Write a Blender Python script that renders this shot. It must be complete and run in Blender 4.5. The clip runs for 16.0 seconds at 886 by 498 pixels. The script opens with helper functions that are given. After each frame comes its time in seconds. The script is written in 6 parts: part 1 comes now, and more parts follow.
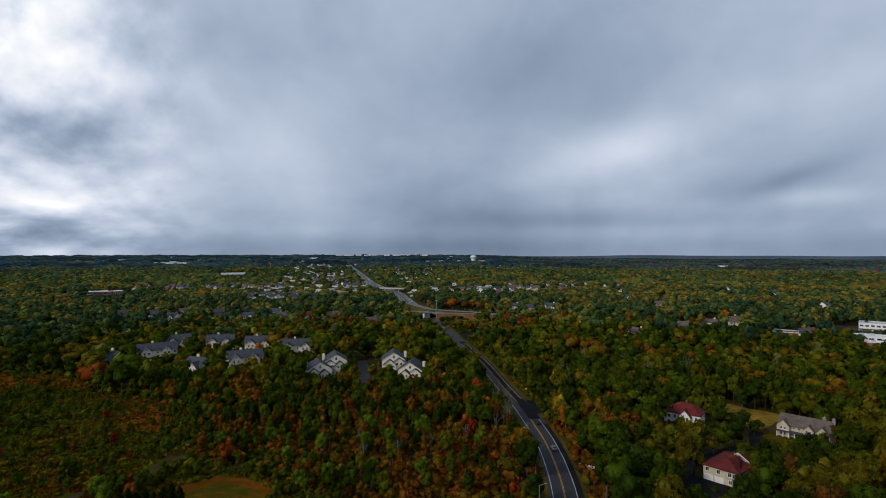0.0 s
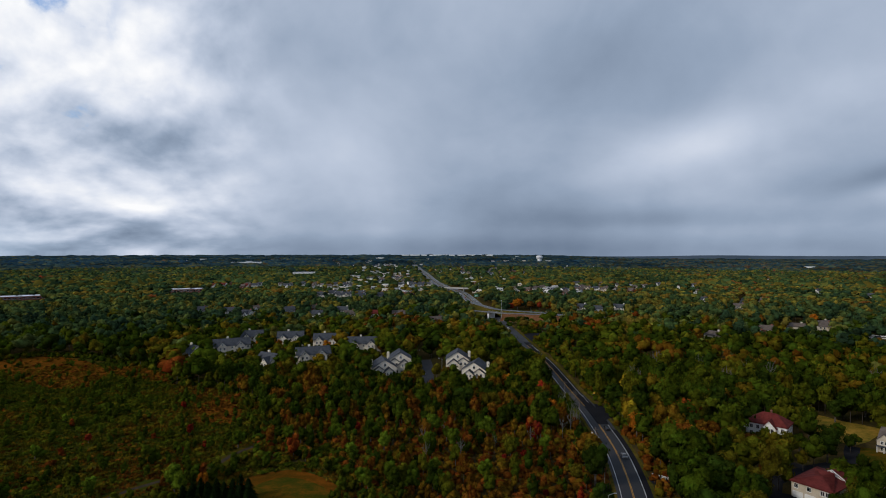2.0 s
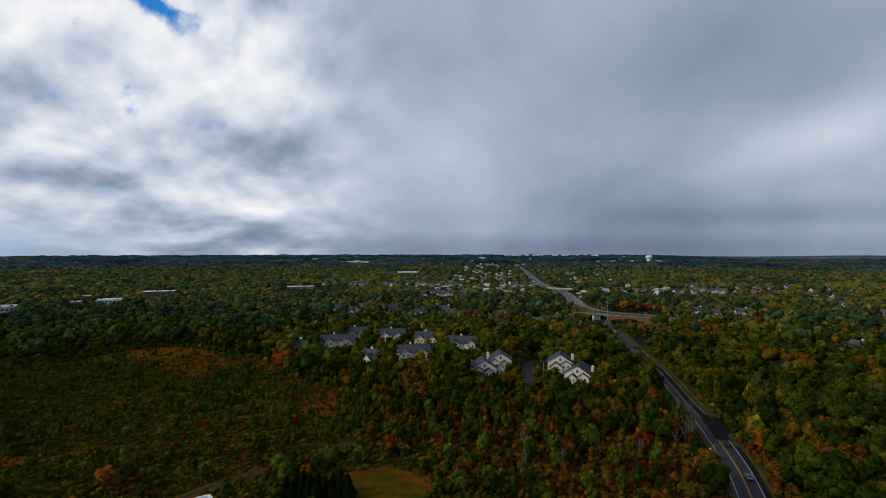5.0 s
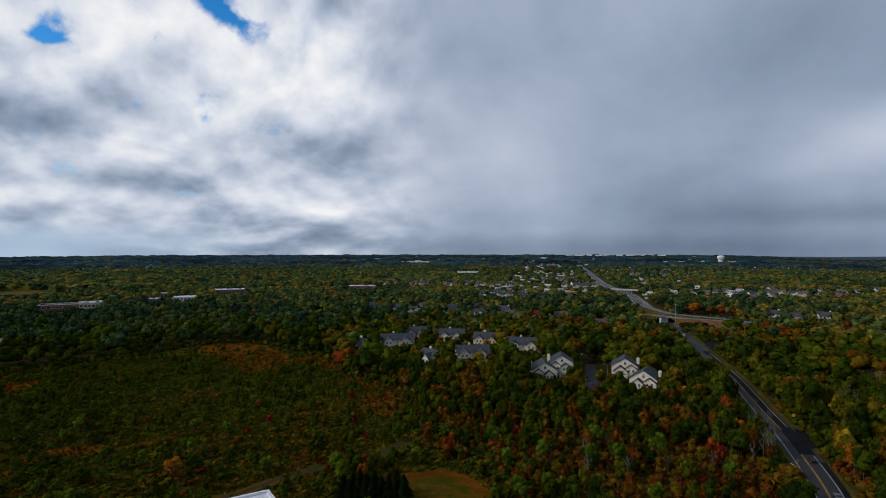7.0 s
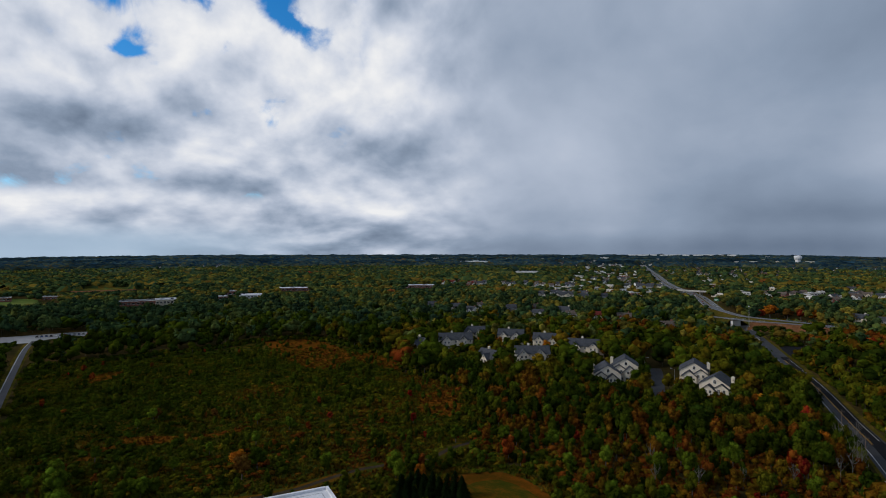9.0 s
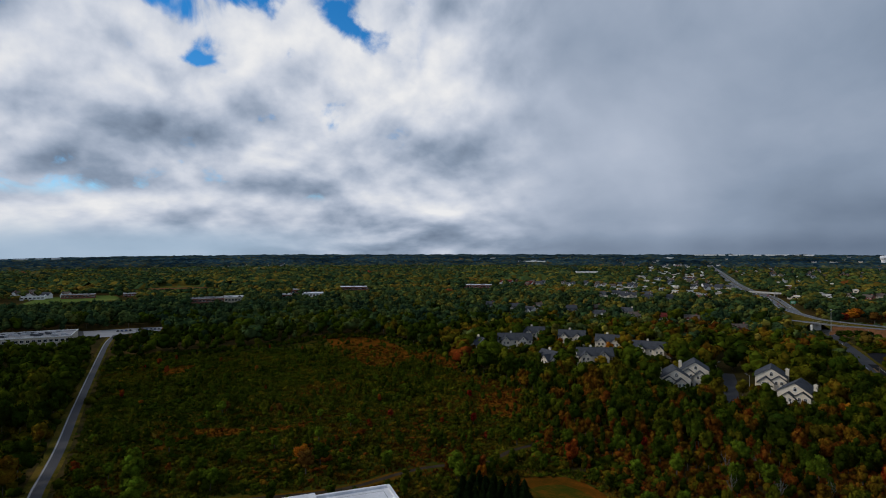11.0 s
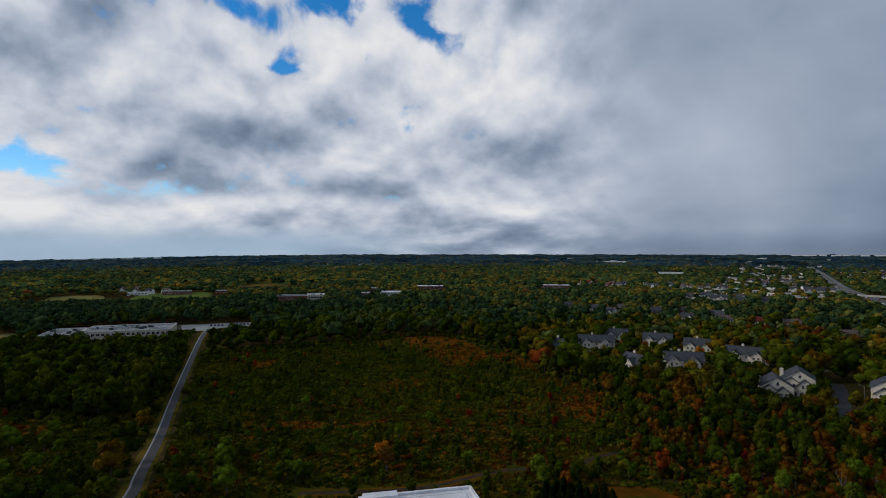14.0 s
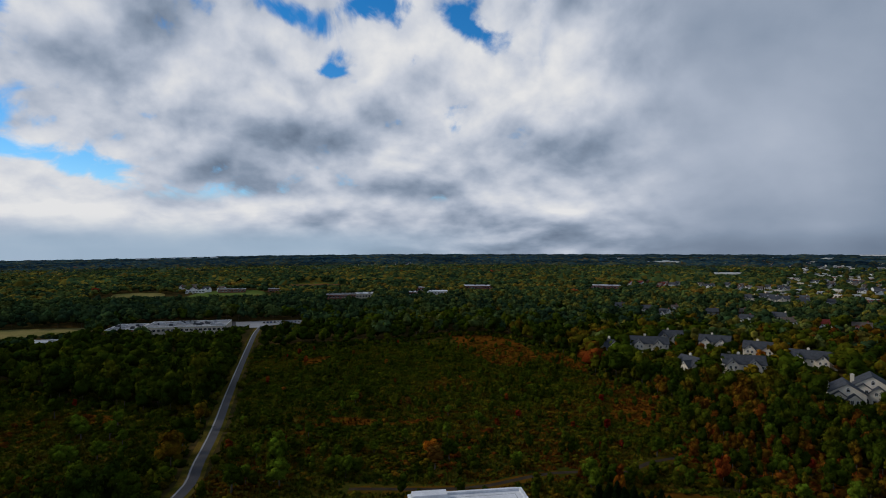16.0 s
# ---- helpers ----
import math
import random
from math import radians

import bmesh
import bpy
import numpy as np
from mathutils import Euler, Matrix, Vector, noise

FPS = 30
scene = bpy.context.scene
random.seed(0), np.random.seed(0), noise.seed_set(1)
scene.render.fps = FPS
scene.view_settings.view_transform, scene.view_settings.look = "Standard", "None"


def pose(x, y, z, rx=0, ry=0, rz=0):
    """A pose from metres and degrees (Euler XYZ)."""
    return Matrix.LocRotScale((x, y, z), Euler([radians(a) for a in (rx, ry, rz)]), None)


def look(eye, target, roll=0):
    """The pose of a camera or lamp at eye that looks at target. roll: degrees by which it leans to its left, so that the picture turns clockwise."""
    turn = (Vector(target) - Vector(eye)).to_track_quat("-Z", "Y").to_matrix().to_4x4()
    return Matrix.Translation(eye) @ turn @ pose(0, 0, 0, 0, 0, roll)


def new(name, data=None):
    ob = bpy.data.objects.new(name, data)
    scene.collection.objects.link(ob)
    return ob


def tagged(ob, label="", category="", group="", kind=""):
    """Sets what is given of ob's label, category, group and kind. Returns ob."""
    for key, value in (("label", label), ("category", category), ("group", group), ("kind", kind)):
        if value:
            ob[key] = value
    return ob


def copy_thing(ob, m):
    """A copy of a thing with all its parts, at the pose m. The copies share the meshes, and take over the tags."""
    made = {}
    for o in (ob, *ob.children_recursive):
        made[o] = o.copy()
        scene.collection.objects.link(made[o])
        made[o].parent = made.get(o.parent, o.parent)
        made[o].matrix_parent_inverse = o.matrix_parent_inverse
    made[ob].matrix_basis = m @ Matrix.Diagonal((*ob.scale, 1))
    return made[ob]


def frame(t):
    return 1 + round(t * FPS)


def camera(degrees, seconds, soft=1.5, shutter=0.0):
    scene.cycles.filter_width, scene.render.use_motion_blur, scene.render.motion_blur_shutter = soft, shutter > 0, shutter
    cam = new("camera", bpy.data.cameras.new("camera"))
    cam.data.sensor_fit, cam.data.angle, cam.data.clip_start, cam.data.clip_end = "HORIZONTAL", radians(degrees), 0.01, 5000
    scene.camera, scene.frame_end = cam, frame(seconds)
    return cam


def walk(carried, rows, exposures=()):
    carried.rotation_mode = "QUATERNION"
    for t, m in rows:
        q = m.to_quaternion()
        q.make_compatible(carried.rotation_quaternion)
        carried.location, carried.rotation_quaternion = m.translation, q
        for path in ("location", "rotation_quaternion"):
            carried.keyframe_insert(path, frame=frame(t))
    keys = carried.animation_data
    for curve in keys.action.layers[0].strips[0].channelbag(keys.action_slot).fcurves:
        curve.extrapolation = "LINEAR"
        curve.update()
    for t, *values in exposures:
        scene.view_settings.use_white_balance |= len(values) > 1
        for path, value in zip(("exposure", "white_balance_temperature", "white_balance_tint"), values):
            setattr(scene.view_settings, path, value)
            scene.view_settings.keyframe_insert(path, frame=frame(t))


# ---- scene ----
LENS = 76.76
# seconds, east, north, height, heading (degrees, right of north), tilt, lean
PATH = [
    (0.0, 0.00, 0.00, 75.00, 0.000, 0.271, 0.011),
    (0.5, 0.15, 0.88, 74.81, -1.628, 0.268, 0.011),
    (1.0, 0.29, 1.77, 74.62, -3.255, 0.272, 0.006),
    (1.5, 0.44, 2.66, 74.45, -4.998, 0.281, 0.003),
    (2.0, 0.57, 3.57, 74.30, -6.670, 0.284, -0.003),
    (2.5, 0.70, 4.50, 74.16, -8.326, 0.272, 0.011),
    (3.0, 0.79, 5.46, 74.04, -10.015, 0.270, -0.004),
    (3.5, 0.85, 6.46, 73.92, -11.749, 0.279, -0.018),
    (4.0, 0.85, 7.49, 73.81, -13.573, 0.282, -0.025),
    (6.5, 0.53, 12.81, 73.25, -21.854, 0.280, -0.022),
    (7.0, 0.38, 13.79, 73.13, -23.283, 0.290, -0.019),
    (7.5, 0.14, 14.67, 73.01, -24.766, 0.294, -0.021),
    (8.0, -0.18, 15.44, 72.88, -26.304, 0.286, -0.018),
    (8.5, -0.59, 16.11, 72.74, -27.787, 0.284, -0.017),
    (9.0, -1.07, 16.67, 72.60, -29.236, 0.276, -0.014),
    (9.5, -1.62, 17.15, 72.45, -30.690, 0.279, -0.019),
    (10.0, -2.22, 17.53, 72.31, -32.207, 0.277, -0.018),
    (12.5, -5.41, 19.04, 71.58, -38.984, 0.267, 0.002),
    (13.0, -6.01, 19.30, 71.43, -40.242, 0.270, 0.003),
    (13.5, -6.56, 19.53, 71.29, -41.506, 0.265, 0.006),
    (14.0, -7.06, 19.73, 71.14, -42.736, 0.275, 0.028),
    (14.5, -7.51, 19.91, 70.98, -43.872, 0.277, 0.026),
    (15.0, -7.92, 20.07, 70.82, -45.113, 0.268, 0.031),
    (15.5, -8.31, 20.21, 70.64, -46.372, 0.264, 0.035),
    (16.0, -8.68, 20.35, 70.46, -47.489, 0.253, 0.024),
]


def rig(x, y, z, heading, tilt, lean):
    return pose(x, y, z, 90 + tilt, 0, -heading) @ pose(0, 0, 0, 0, 0, lean)


cam = camera(LENS, 16.0, soft=1.0)
walk(cam, [(row[0], rig(*row[1:])) for row in PATH], exposures=[(0.0, 0.12), (5.0, -0.02), (9.0, -0.10), (16.0, -0.27)])


# ---- sky and sun ----
class Graph:
    """Writes node sums in short."""

    def __init__(self, tree):
        self.tree = tree

    def node(self, kind):
        return self.tree.nodes.new(kind)

    def link(self, a, b):
        self.tree.links.new(a, b)

    def put(self, socket, value):
        if isinstance(value, bpy.types.NodeSocket):
            self.link(value, socket)
        else:
            socket.default_value = value

    def m(self, op, *values):
        n = self.node("ShaderNodeMath")
        n.operation = op
        for i, v in enumerate(values):
            self.put(n.inputs[i], v)
        return n.outputs[0]

    def add(self, *values):
        total = values[0]
        for v in values[1:]:
            total = self.m("ADD", total, v)
        return total

    def mul(self, a, b):
        return self.m("MULTIPLY", a, b)

    def step(self, x, lo, hi, a=0.0, b=1.0):
        n = self.node("ShaderNodeMapRange")
        n.interpolation_type = "SMOOTHSTEP"
        for i, v in enumerate((x, lo, hi, a, b)):
            self.put(n.inputs[i], v)
        return n.outputs[0]

    def noise(self, vector, scale, detail=4.0, rough=0.55, distort=0.0):
        n = self.node("ShaderNodeTexNoise")
        self.put(n.inputs["Vector"], vector)
        self.put(n.inputs["Scale"], scale)
        n.inputs["Detail"].default_value = detail
        n.inputs["Roughness"].default_value = rough
        n.inputs["Distortion"].default_value = distort
        return n.outputs["Fac"]

    def ramp(self, fac, stops, mode="LINEAR"):
        n = self.node("ShaderNodeValToRGB")
        r = n.color_ramp
        r.interpolation = mode
        while len(r.elements) < len(stops):
            r.elements.new(1.0)
        for e, (p, c) in zip(r.elements, stops):
            e.position, e.color = p, (*c, 1)
        self.put(n.inputs[0], fac)
        return n.outputs[0]

    def mix(self, fac, a, b, mode="MIX"):
        n = self.node("ShaderNodeMix")
        n.data_type, n.blend_type = "RGBA", mode
        self.put(n.inputs[0], fac)
        self.put(n.inputs[6], a if isinstance(a, bpy.types.NodeSocket) else (*a, 1))
        self.put(n.inputs[7], b if isinstance(b, bpy.types.NodeSocket) else (*b, 1))
        return n.outputs[2]


SUN_AZ, SUN_EL = -128.0, 32.0
world = bpy.data.worlds.new("sky")
scene.world = world
world.use_nodes = True
world.node_tree.nodes.clear()
W = Graph(world.node_tree)
coord = W.node("ShaderNodeTexCoord").outputs["Generated"]
split = W.node("ShaderNodeSeparateXYZ")
W.link(coord, split.inputs[0])
sx, sy, sz = split.outputs
az = W.mul(W.m("ARCTAN2", sx, sy), 57.29578)
el = W.mul(W.m("ARCSINE", sz), 57.29578)
# clouds lie in flattened heaps, the farther the flatter
depth = W.m("LOGARITHM", W.add(W.m("MAXIMUM", sz, 0.0), 0.16), 2.71828)


def heap_vector(up):
    """Where a direction lies in the cloud deck; up lifts it by so much."""
    v = W.node("ShaderNodeCombineXYZ")
    W.link(W.add(sx, 3.7), v.inputs[0])
    W.link(W.add(sy, 1.3), v.inputs[1])
    W.link(W.add(W.mul(depth, 0.50), up), v.inputs[2])
    return v.outputs[0]


def heaps(up):
    """How thick the cloud stands there: broad heaps with rounded heads and frayed rims."""
    at = heap_vector(up)
    warp = W.node("ShaderNodeTexNoise")
    W.link(at, warp.inputs["Vector"])
    warp.inputs["Scale"].default_value, warp.inputs["Detail"].default_value = 4.5, 5.0
    shift = W.node("ShaderNodeVectorMath")
    shift.operation = "MULTIPLY_ADD"
    W.link(warp.outputs["Color"], shift.inputs[0])
    shift.inputs[1].default_value = (0.20, 0.20, 0.20)
    W.link(at, shift.inputs[2])
    heads = W.node("ShaderNodeTexVoronoi")
    heads.feature = "SMOOTH_F1"
    W.link(shift.outputs[0], heads.inputs["Vector"])
    heads.inputs["Scale"].default_value, heads.inputs["Detail"].default_value = 7.0, 2.0
    heads.inputs["Roughness"].default_value, heads.inputs["Smoothness"].default_value = 0.45, 0.8
    return W.add(W.noise(at, 5.2, 9.0, 0.52, 0.15), W.mul(heads.outputs["Distance"], -0.34))


thickness, above = heaps(0.0), heaps(0.05)
lit = W.m("SUBTRACT", thickness, above)          # positive on the heads, negative on the bases
layer = heap_vector(0.0)
masses = W.noise(layer, 1.9, 4.0, 0.5, 0.4)
plain = W.node("ShaderNodeCombineXYZ")
W.link(W.mul(az, 0.0175), plain.inputs[0])
W.link(W.mul(el, 0.022), plain.inputs[1])
sheets = W.noise(plain.outputs[0], 3.4, 6.0, 0.48, 0.5)
wisps = W.noise(layer, 12.0, 6.0, 0.55, 0.4)
tall = W.node("ShaderNodeCombineXYZ")
W.link(W.mul(az, 0.05), tall.inputs[0])
W.link(W.mul(el, 0.012), tall.inputs[1])
curtain = W.noise(tall.outputs[0], 1.7, 3.0, 0.5, 0.2)


def bank(a, e, wa, we, gain, lean=0.0):
    """A soft cloud bank round azimuth a and elevation e, in degrees."""
    da = W.m("DIVIDE", W.add(az, -a), wa)
    de = W.m("DIVIDE", W.add(el, -e, W.mul(W.add(az, -a), -lean)), we)
    q = W.add(W.mul(da, da), W.mul(de, de))
    return W.mul(W.m("EXPONENT", W.mul(q, -1.0)), gain)


broken = W.step(az, -14.0, -42.0)            # 1 where the cover breaks up, 0 under the rain
tone = W.add(
    W.step(az, -8.0, -46.0, 0.52, 0.715),
    W.mul(W.add(thickness, -0.30), W.step(broken, 0.0, 1.0, -0.03, -0.20)),
    W.mul(lit, W.step(broken, 0.0, 1.0, 0.10, 1.30)),
    W.mul(W.add(masses, -0.5), W.mul(broken, 0.34)),
    W.mul(W.add(sheets, -0.5), W.step(broken, 0.0, 1.0, 0.26, 0.0)),
    W.mul(W.add(wisps, -0.5), W.step(broken, 0.0, 1.0, 0.05, 0.20)),
    W.mul(W.mul(W.add(curtain, -0.5), W.step(el, 16.0, 3.0)), W.step(broken, 1.0, 0.0, 0.0, 0.22)),
    bank(-33, 4.4, 6, 2.0, 0.15, 0.05),
    bank(-39, 9.8, 10, 1.8, -0.19, 0.22),
    bank(-32, 10.2, 4, 1.6, -0.10),
    bank(-31, 14.6, 7, 1.2, 0.08, 0.15),
    bank(-42, 16.5, 8, 4.5, 0.12),
    bank(-56, 18.0, 10, 4.5, 0.07),
    bank(-83, 4.2, 9, 2.6, 0.22),
    bank(-70, 3.4, 14, 1.0, 0.14),
    bank(-66, 7.2, 10, 2.0, -0.13, -0.06),
    bank(-65, 9.6, 9, 3.4, -0.12),
    bank(-60, 11.6, 6, 1.8, -0.15),
    bank(-74, 21.5, 6, 3.0, -0.22),
    bank(-80, 16.0, 5, 2.2, -0.09),
    bank(-72, 14.5, 6, 1.6, 0.12),
    bank(-48, 2.8, 9, 1.3, -0.20),
    bank(-38, 1.6, 10, 1.0, -0.08),
    bank(-62, 20.0, 12, 5.0, 0.06),
    bank(-18, 2.5, 13, 4.5, -0.09),
    bank(-16, 9.0, 5, 8.0, 0.06),
    bank(-22, 18.0, 9, 6.0, -0.03),
    bank(1, 3.6, 9, 4.2, -0.15),
    bank(7, 17.5, 10, 5.0, -0.13),
    bank(16, 9.6, 10, 2.4, 0.15, 0.22),
    bank(14, 3.2, 8, 1.0, -0.12),
    bank(29, 6.0, 5, 1.5, -0.11, 0.15),
    bank(32, 6.4, 3.5, 0.8, -0.11, 0.30),
    bank(34, 4.7, 3.0, 0.7, 0.09),
    bank(34, 13.5, 9, 3.0, 0.07),
    bank(30, 2.6, 9, 1.4, -0.08),
    W.step(el, 2.4, 0.2, 0.0, -0.16),
    W.step(el, 24.0, 50.0, 0.0, -0.26),
)
cloud = W.ramp(tone, [(0.0, (0.080, 0.115, 0.175)), (0.25, (0.150, 0.20, 0.285)), (0.45, (0.280, 0.350, 0.465)),
                      (0.62, (0.460, 0.527, 0.65)), (0.80, (0.68, 0.725, 0.82)), (1.0, (0.92, 0.925, 0.94))])
gap = W.add(
    W.mul(W.add(thickness, -0.30), -3.4),
    W.mul(W.add(wisps, -0.5), -3.8),
    bank(-44.4, 21.6, 3.6, 1.5, 1.25, -0.45),
    bank(-53.5, 23.6, 4.6, 1.4, 1.15),
    bank(-63.0, 22.6, 3.6, 1.2, 1.15, -0.3),
    bank(-58.9, 17.5, 1.6, 0.6, 0.85),
    bank(-55.8, 16.6, 1.4, 0.6, 0.6),
    bank(-52.0, 14.2, 3.4, 1.8, -0.55, -0.3),
    bank(-82.0, 7.6, 8.0, 1.2, 1.35, -0.16),
    bank(-87.5, 11.2, 3.0, 1.4, 1.0),
    bank(-88.0, 8.6, 5.0, 1.2, 0.7),
    bank(-60.0, 11.4, 5.0, 2.8, -0.9),
    bank(-50.0, 7.5, 7.0, 4.0, -0.7),
    bank(-76.0, 14.0, 6.0, 3.4, -0.7),
    bank(-48.0, 16.4, 3.6, 2.2, -0.7),
    -0.48,
)
cover = W.m("SUBTRACT", 1.0, W.mul(W.step(gap, -0.05, 0.75), W.mul(W.step(az, -36.0, -41.0), W.step(el, 4.4, 6.0))))
blue = W.node("ShaderNodeTexSky")
blue.sky_type, blue.sun_disc = "NISHITA", False
blue.sun_elevation, blue.sun_rotation = radians(SUN_EL), radians(SUN_AZ % 360)
blue.air_density, blue.dust_density, blue.ozone_density = 1.0, 0.0, 5.0
vivid = W.node("ShaderNodeHueSaturation")
vivid.inputs["Saturation"].default_value = 1.3
W.link(blue.outputs[0], vivid.inputs["Color"])
clear = W.node("ShaderNodeBackground")
W.link(vivid.outputs[0], clear.inputs[0])
clear.inputs[1].default_value = 0.15
veil = W.mul(W.step(el, 3.4, 0.6), W.step(az, -36.0, -62.0))
cloud = W.mix(W.mul(veil, 0.9), cloud, (0.40, 0.53, 0.68))
clouded = W.node("ShaderNodeBackground")
W.link(cloud, clouded.inputs[0])
clouded.inputs[1].default_value = 1.0
both = W.node("ShaderNodeMixShader")
W.link(cover, both.inputs[0])
W.link(clear.outputs[0], both.inputs[1])
W.link(clouded.outputs[0], both.inputs[2])
W.link(both.outputs[0], W.node("ShaderNodeOutputWorld").inputs[0])

sun = new("sun", bpy.data.lights.new("sun", "SUN"))
sun.data.energy, sun.data.angle, sun.data.color = 1.5, radians(9), (1.0, 0.91, 0.78)
sun_way = Vector((math.sin(radians(SUN_AZ)) * math.cos(radians(SUN_EL)),
                  math.cos(radians(SUN_AZ)) * math.cos(radians(SUN_EL)), math.sin(radians(SUN_EL))))
sun.matrix_world = look(sun_way * 900, (0, 0, 0))


# ---- materials ----
def material(name, rough=0.8, metal=0.0, spec=0.3):
    mat = bpy.data.materials.new(name)
    mat.use_nodes = True
    G = Graph(mat.node_tree)
    bsdf = mat.node_tree.nodes["Principled BSDF"]
    bsdf.inputs["Roughness"].default_value = rough
    bsdf.inputs["Metallic"].default_value = metal
    bsdf.inputs["Specular IOR Level"].default_value = spec
    return mat, G, bsdf


def place(G):
    return G.node("ShaderNodeNewGeometry").outputs["Position"]


def relief(G, bsdf, height, strength, distance):
    b = G.node("ShaderNodeBump")
    b.inputs["Strength"].default_value, b.inputs["Distance"].default_value = strength, distance
    G.link(height, b.inputs["Height"])
    G.link(b.outputs[0], bsdf.inputs["Normal"])


def surface(name, a, b, scale=1.0, rough=0.8, spec=0.3, fine=12.0, bump=0.0, metal=0.0, where="Object"):
    """A weathered surface between two colours: wide stains and fine grain."""
    mat, G, bsdf = material(name, rough, metal, spec)
    at = G.node("ShaderNodeTexCoord").outputs[where]
    wide, grain = G.noise(at, scale, 4.0, 0.6), G.noise(at, scale * fine, 3.0, 0.6)
    mixed = G.add(G.mul(wide, 0.65), G.mul(grain, 0.35))
    G.link(G.ramp(G.step(mixed, 0.32, 0.68), [(0, a), (1, b)]), bsdf.inputs["Base Color"])
    if bump:
        relief(G, bsdf, grain, 0.6, bump)
    return mat


LEAVES = [(0.00, (0.0138, 0.0236, 0.0033)), (0.20, (0.0254, 0.0401, 0.0033)), (0.40, (0.0461, 0.0607, 0.0044)),
          (0.54, (0.0782, 0.0725, 0.0053)), (0.66, (0.1102, 0.0573, 0.0053)), (0.80, (0.1236, 0.0376, 0.0060)),
          (0.92, (0.1685, 0.0279, 0.0060)), (1.00, (0.2697, 0.0148, 0.0096))]
# distance haze is painted into these two ramps as cooler, bluer greens
MID_HAZED_LEAVES = [(0.00, (0.0182, 0.0358, 0.0180)), (0.25, (0.0341, 0.0600, 0.0209)), (0.45, (0.0627, 0.0843, 0.0219)),
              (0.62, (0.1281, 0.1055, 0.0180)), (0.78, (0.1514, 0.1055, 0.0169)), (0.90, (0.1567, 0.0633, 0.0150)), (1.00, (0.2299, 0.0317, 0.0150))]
FAR_HAZED_LEAVES = [(0.00, (0.0104, 0.0268, 0.0499)), (0.25, (0.0166, 0.0414, 0.0620)), (0.50, (0.0289, 0.0568, 0.0620)),
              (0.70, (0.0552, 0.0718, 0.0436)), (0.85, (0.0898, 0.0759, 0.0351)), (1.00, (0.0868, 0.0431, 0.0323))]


def foliage(name, tint=None, colour=None, ramp=None):
    """Leaves: a hue for each tree, lighter and darker sprays within it."""
    mat, G, bsdf = material(name, 0.9, 0.0, 0.0)
    geo = G.node("ShaderNodeNewGeometry")
    at = geo.outputs["Position"]
    if colour is None:
        if tint == "tree":
            own = G.node("ShaderNodeAttribute")
            own.attribute_name = "tint"
            fac = own.outputs["Fac"]
        else:
            fac = G.node("ShaderNodeObjectInfo").outputs["Random"]
        fac = G.add(fac, G.mul(G.add(G.noise(at, 0.35, 3.0), -0.5), 0.22))
        base = G.ramp(fac, ramp or LEAVES)
    else:
        lo, hi = [tuple(c * k for c in colour) for k in (0.75, 1.2)]
        base = G.ramp(G.noise(at, 0.4, 3.0), [(0.3, lo), (0.7, hi)])
    hsv = G.node("ShaderNodeHueSaturation")
    spray = G.add(G.mul(geo.outputs["Random Per Island"], 0.55), G.mul(G.step(G.noise(at, 2.4, 4.0, 0.75), 0.33, 0.67), 0.60), 0.42)
    G.link(G.mul(spray, G.step(G.noise(at, 0.14, 2.0, 0.5), 0.36, 0.64, 0.68, 1.35)), hsv.inputs["Value"])
    G.link(G.add(G.mul(geo.outputs["Random Per Island"], 0.03), 0.485), hsv.inputs["Hue"])
    G.link(base, hsv.inputs["Color"])
    G.link(hsv.outputs[0], bsdf.inputs["Base Color"])
    relief(G, bsdf, G.noise(at, 2.6, 4.0, 0.75), 0.8, 0.45)
    return mat


M = {}
M["leaf"] = foliage("leaves", "tree")
# leaf colours with some distance haze mixed in
M["hazed_leaf"] = foliage("hazed_green_leaves", "tree", None, MID_HAZED_LEAVES)
M["green"] = foliage("green_leaves", None, (0.035, 0.054, 0.004))
M["dark"] = foliage("dark_green_leaves", None, (0.021, 0.035, 0.004))
M["olive"] = foliage("olive_leaves", None, (0.082, 0.068, 0.006))
M["yellow"] = foliage("yellow_leaves", None, (0.24, 0.16, 0.010))
M["orange"] = foliage("orange_leaves", None, (0.32, 0.105, 0.009))
M["rust"] = foliage("rust_brown_leaves", None, (0.09, 0.042, 0.008))
M["red"] = foliage("red_leaves", None, (0.15, 0.018, 0.008))
M["needle"] = foliage("conifer_needles", None, (0.012, 0.024, 0.006))
M["light"] = foliage("light_green_leaves", None, (0.076, 0.112, 0.008))
M["bark"] = surface("bark", (0.055, 0.042, 0.032), (0.14, 0.12, 0.10), 1.2, 0.9, 0.2, 8, 0.03)
M["pale_bark"] = surface("pale_bark", (0.09, 0.085, 0.075), (0.19, 0.18, 0.16), 1.2, 0.9, 0.2, 8, 0.03)


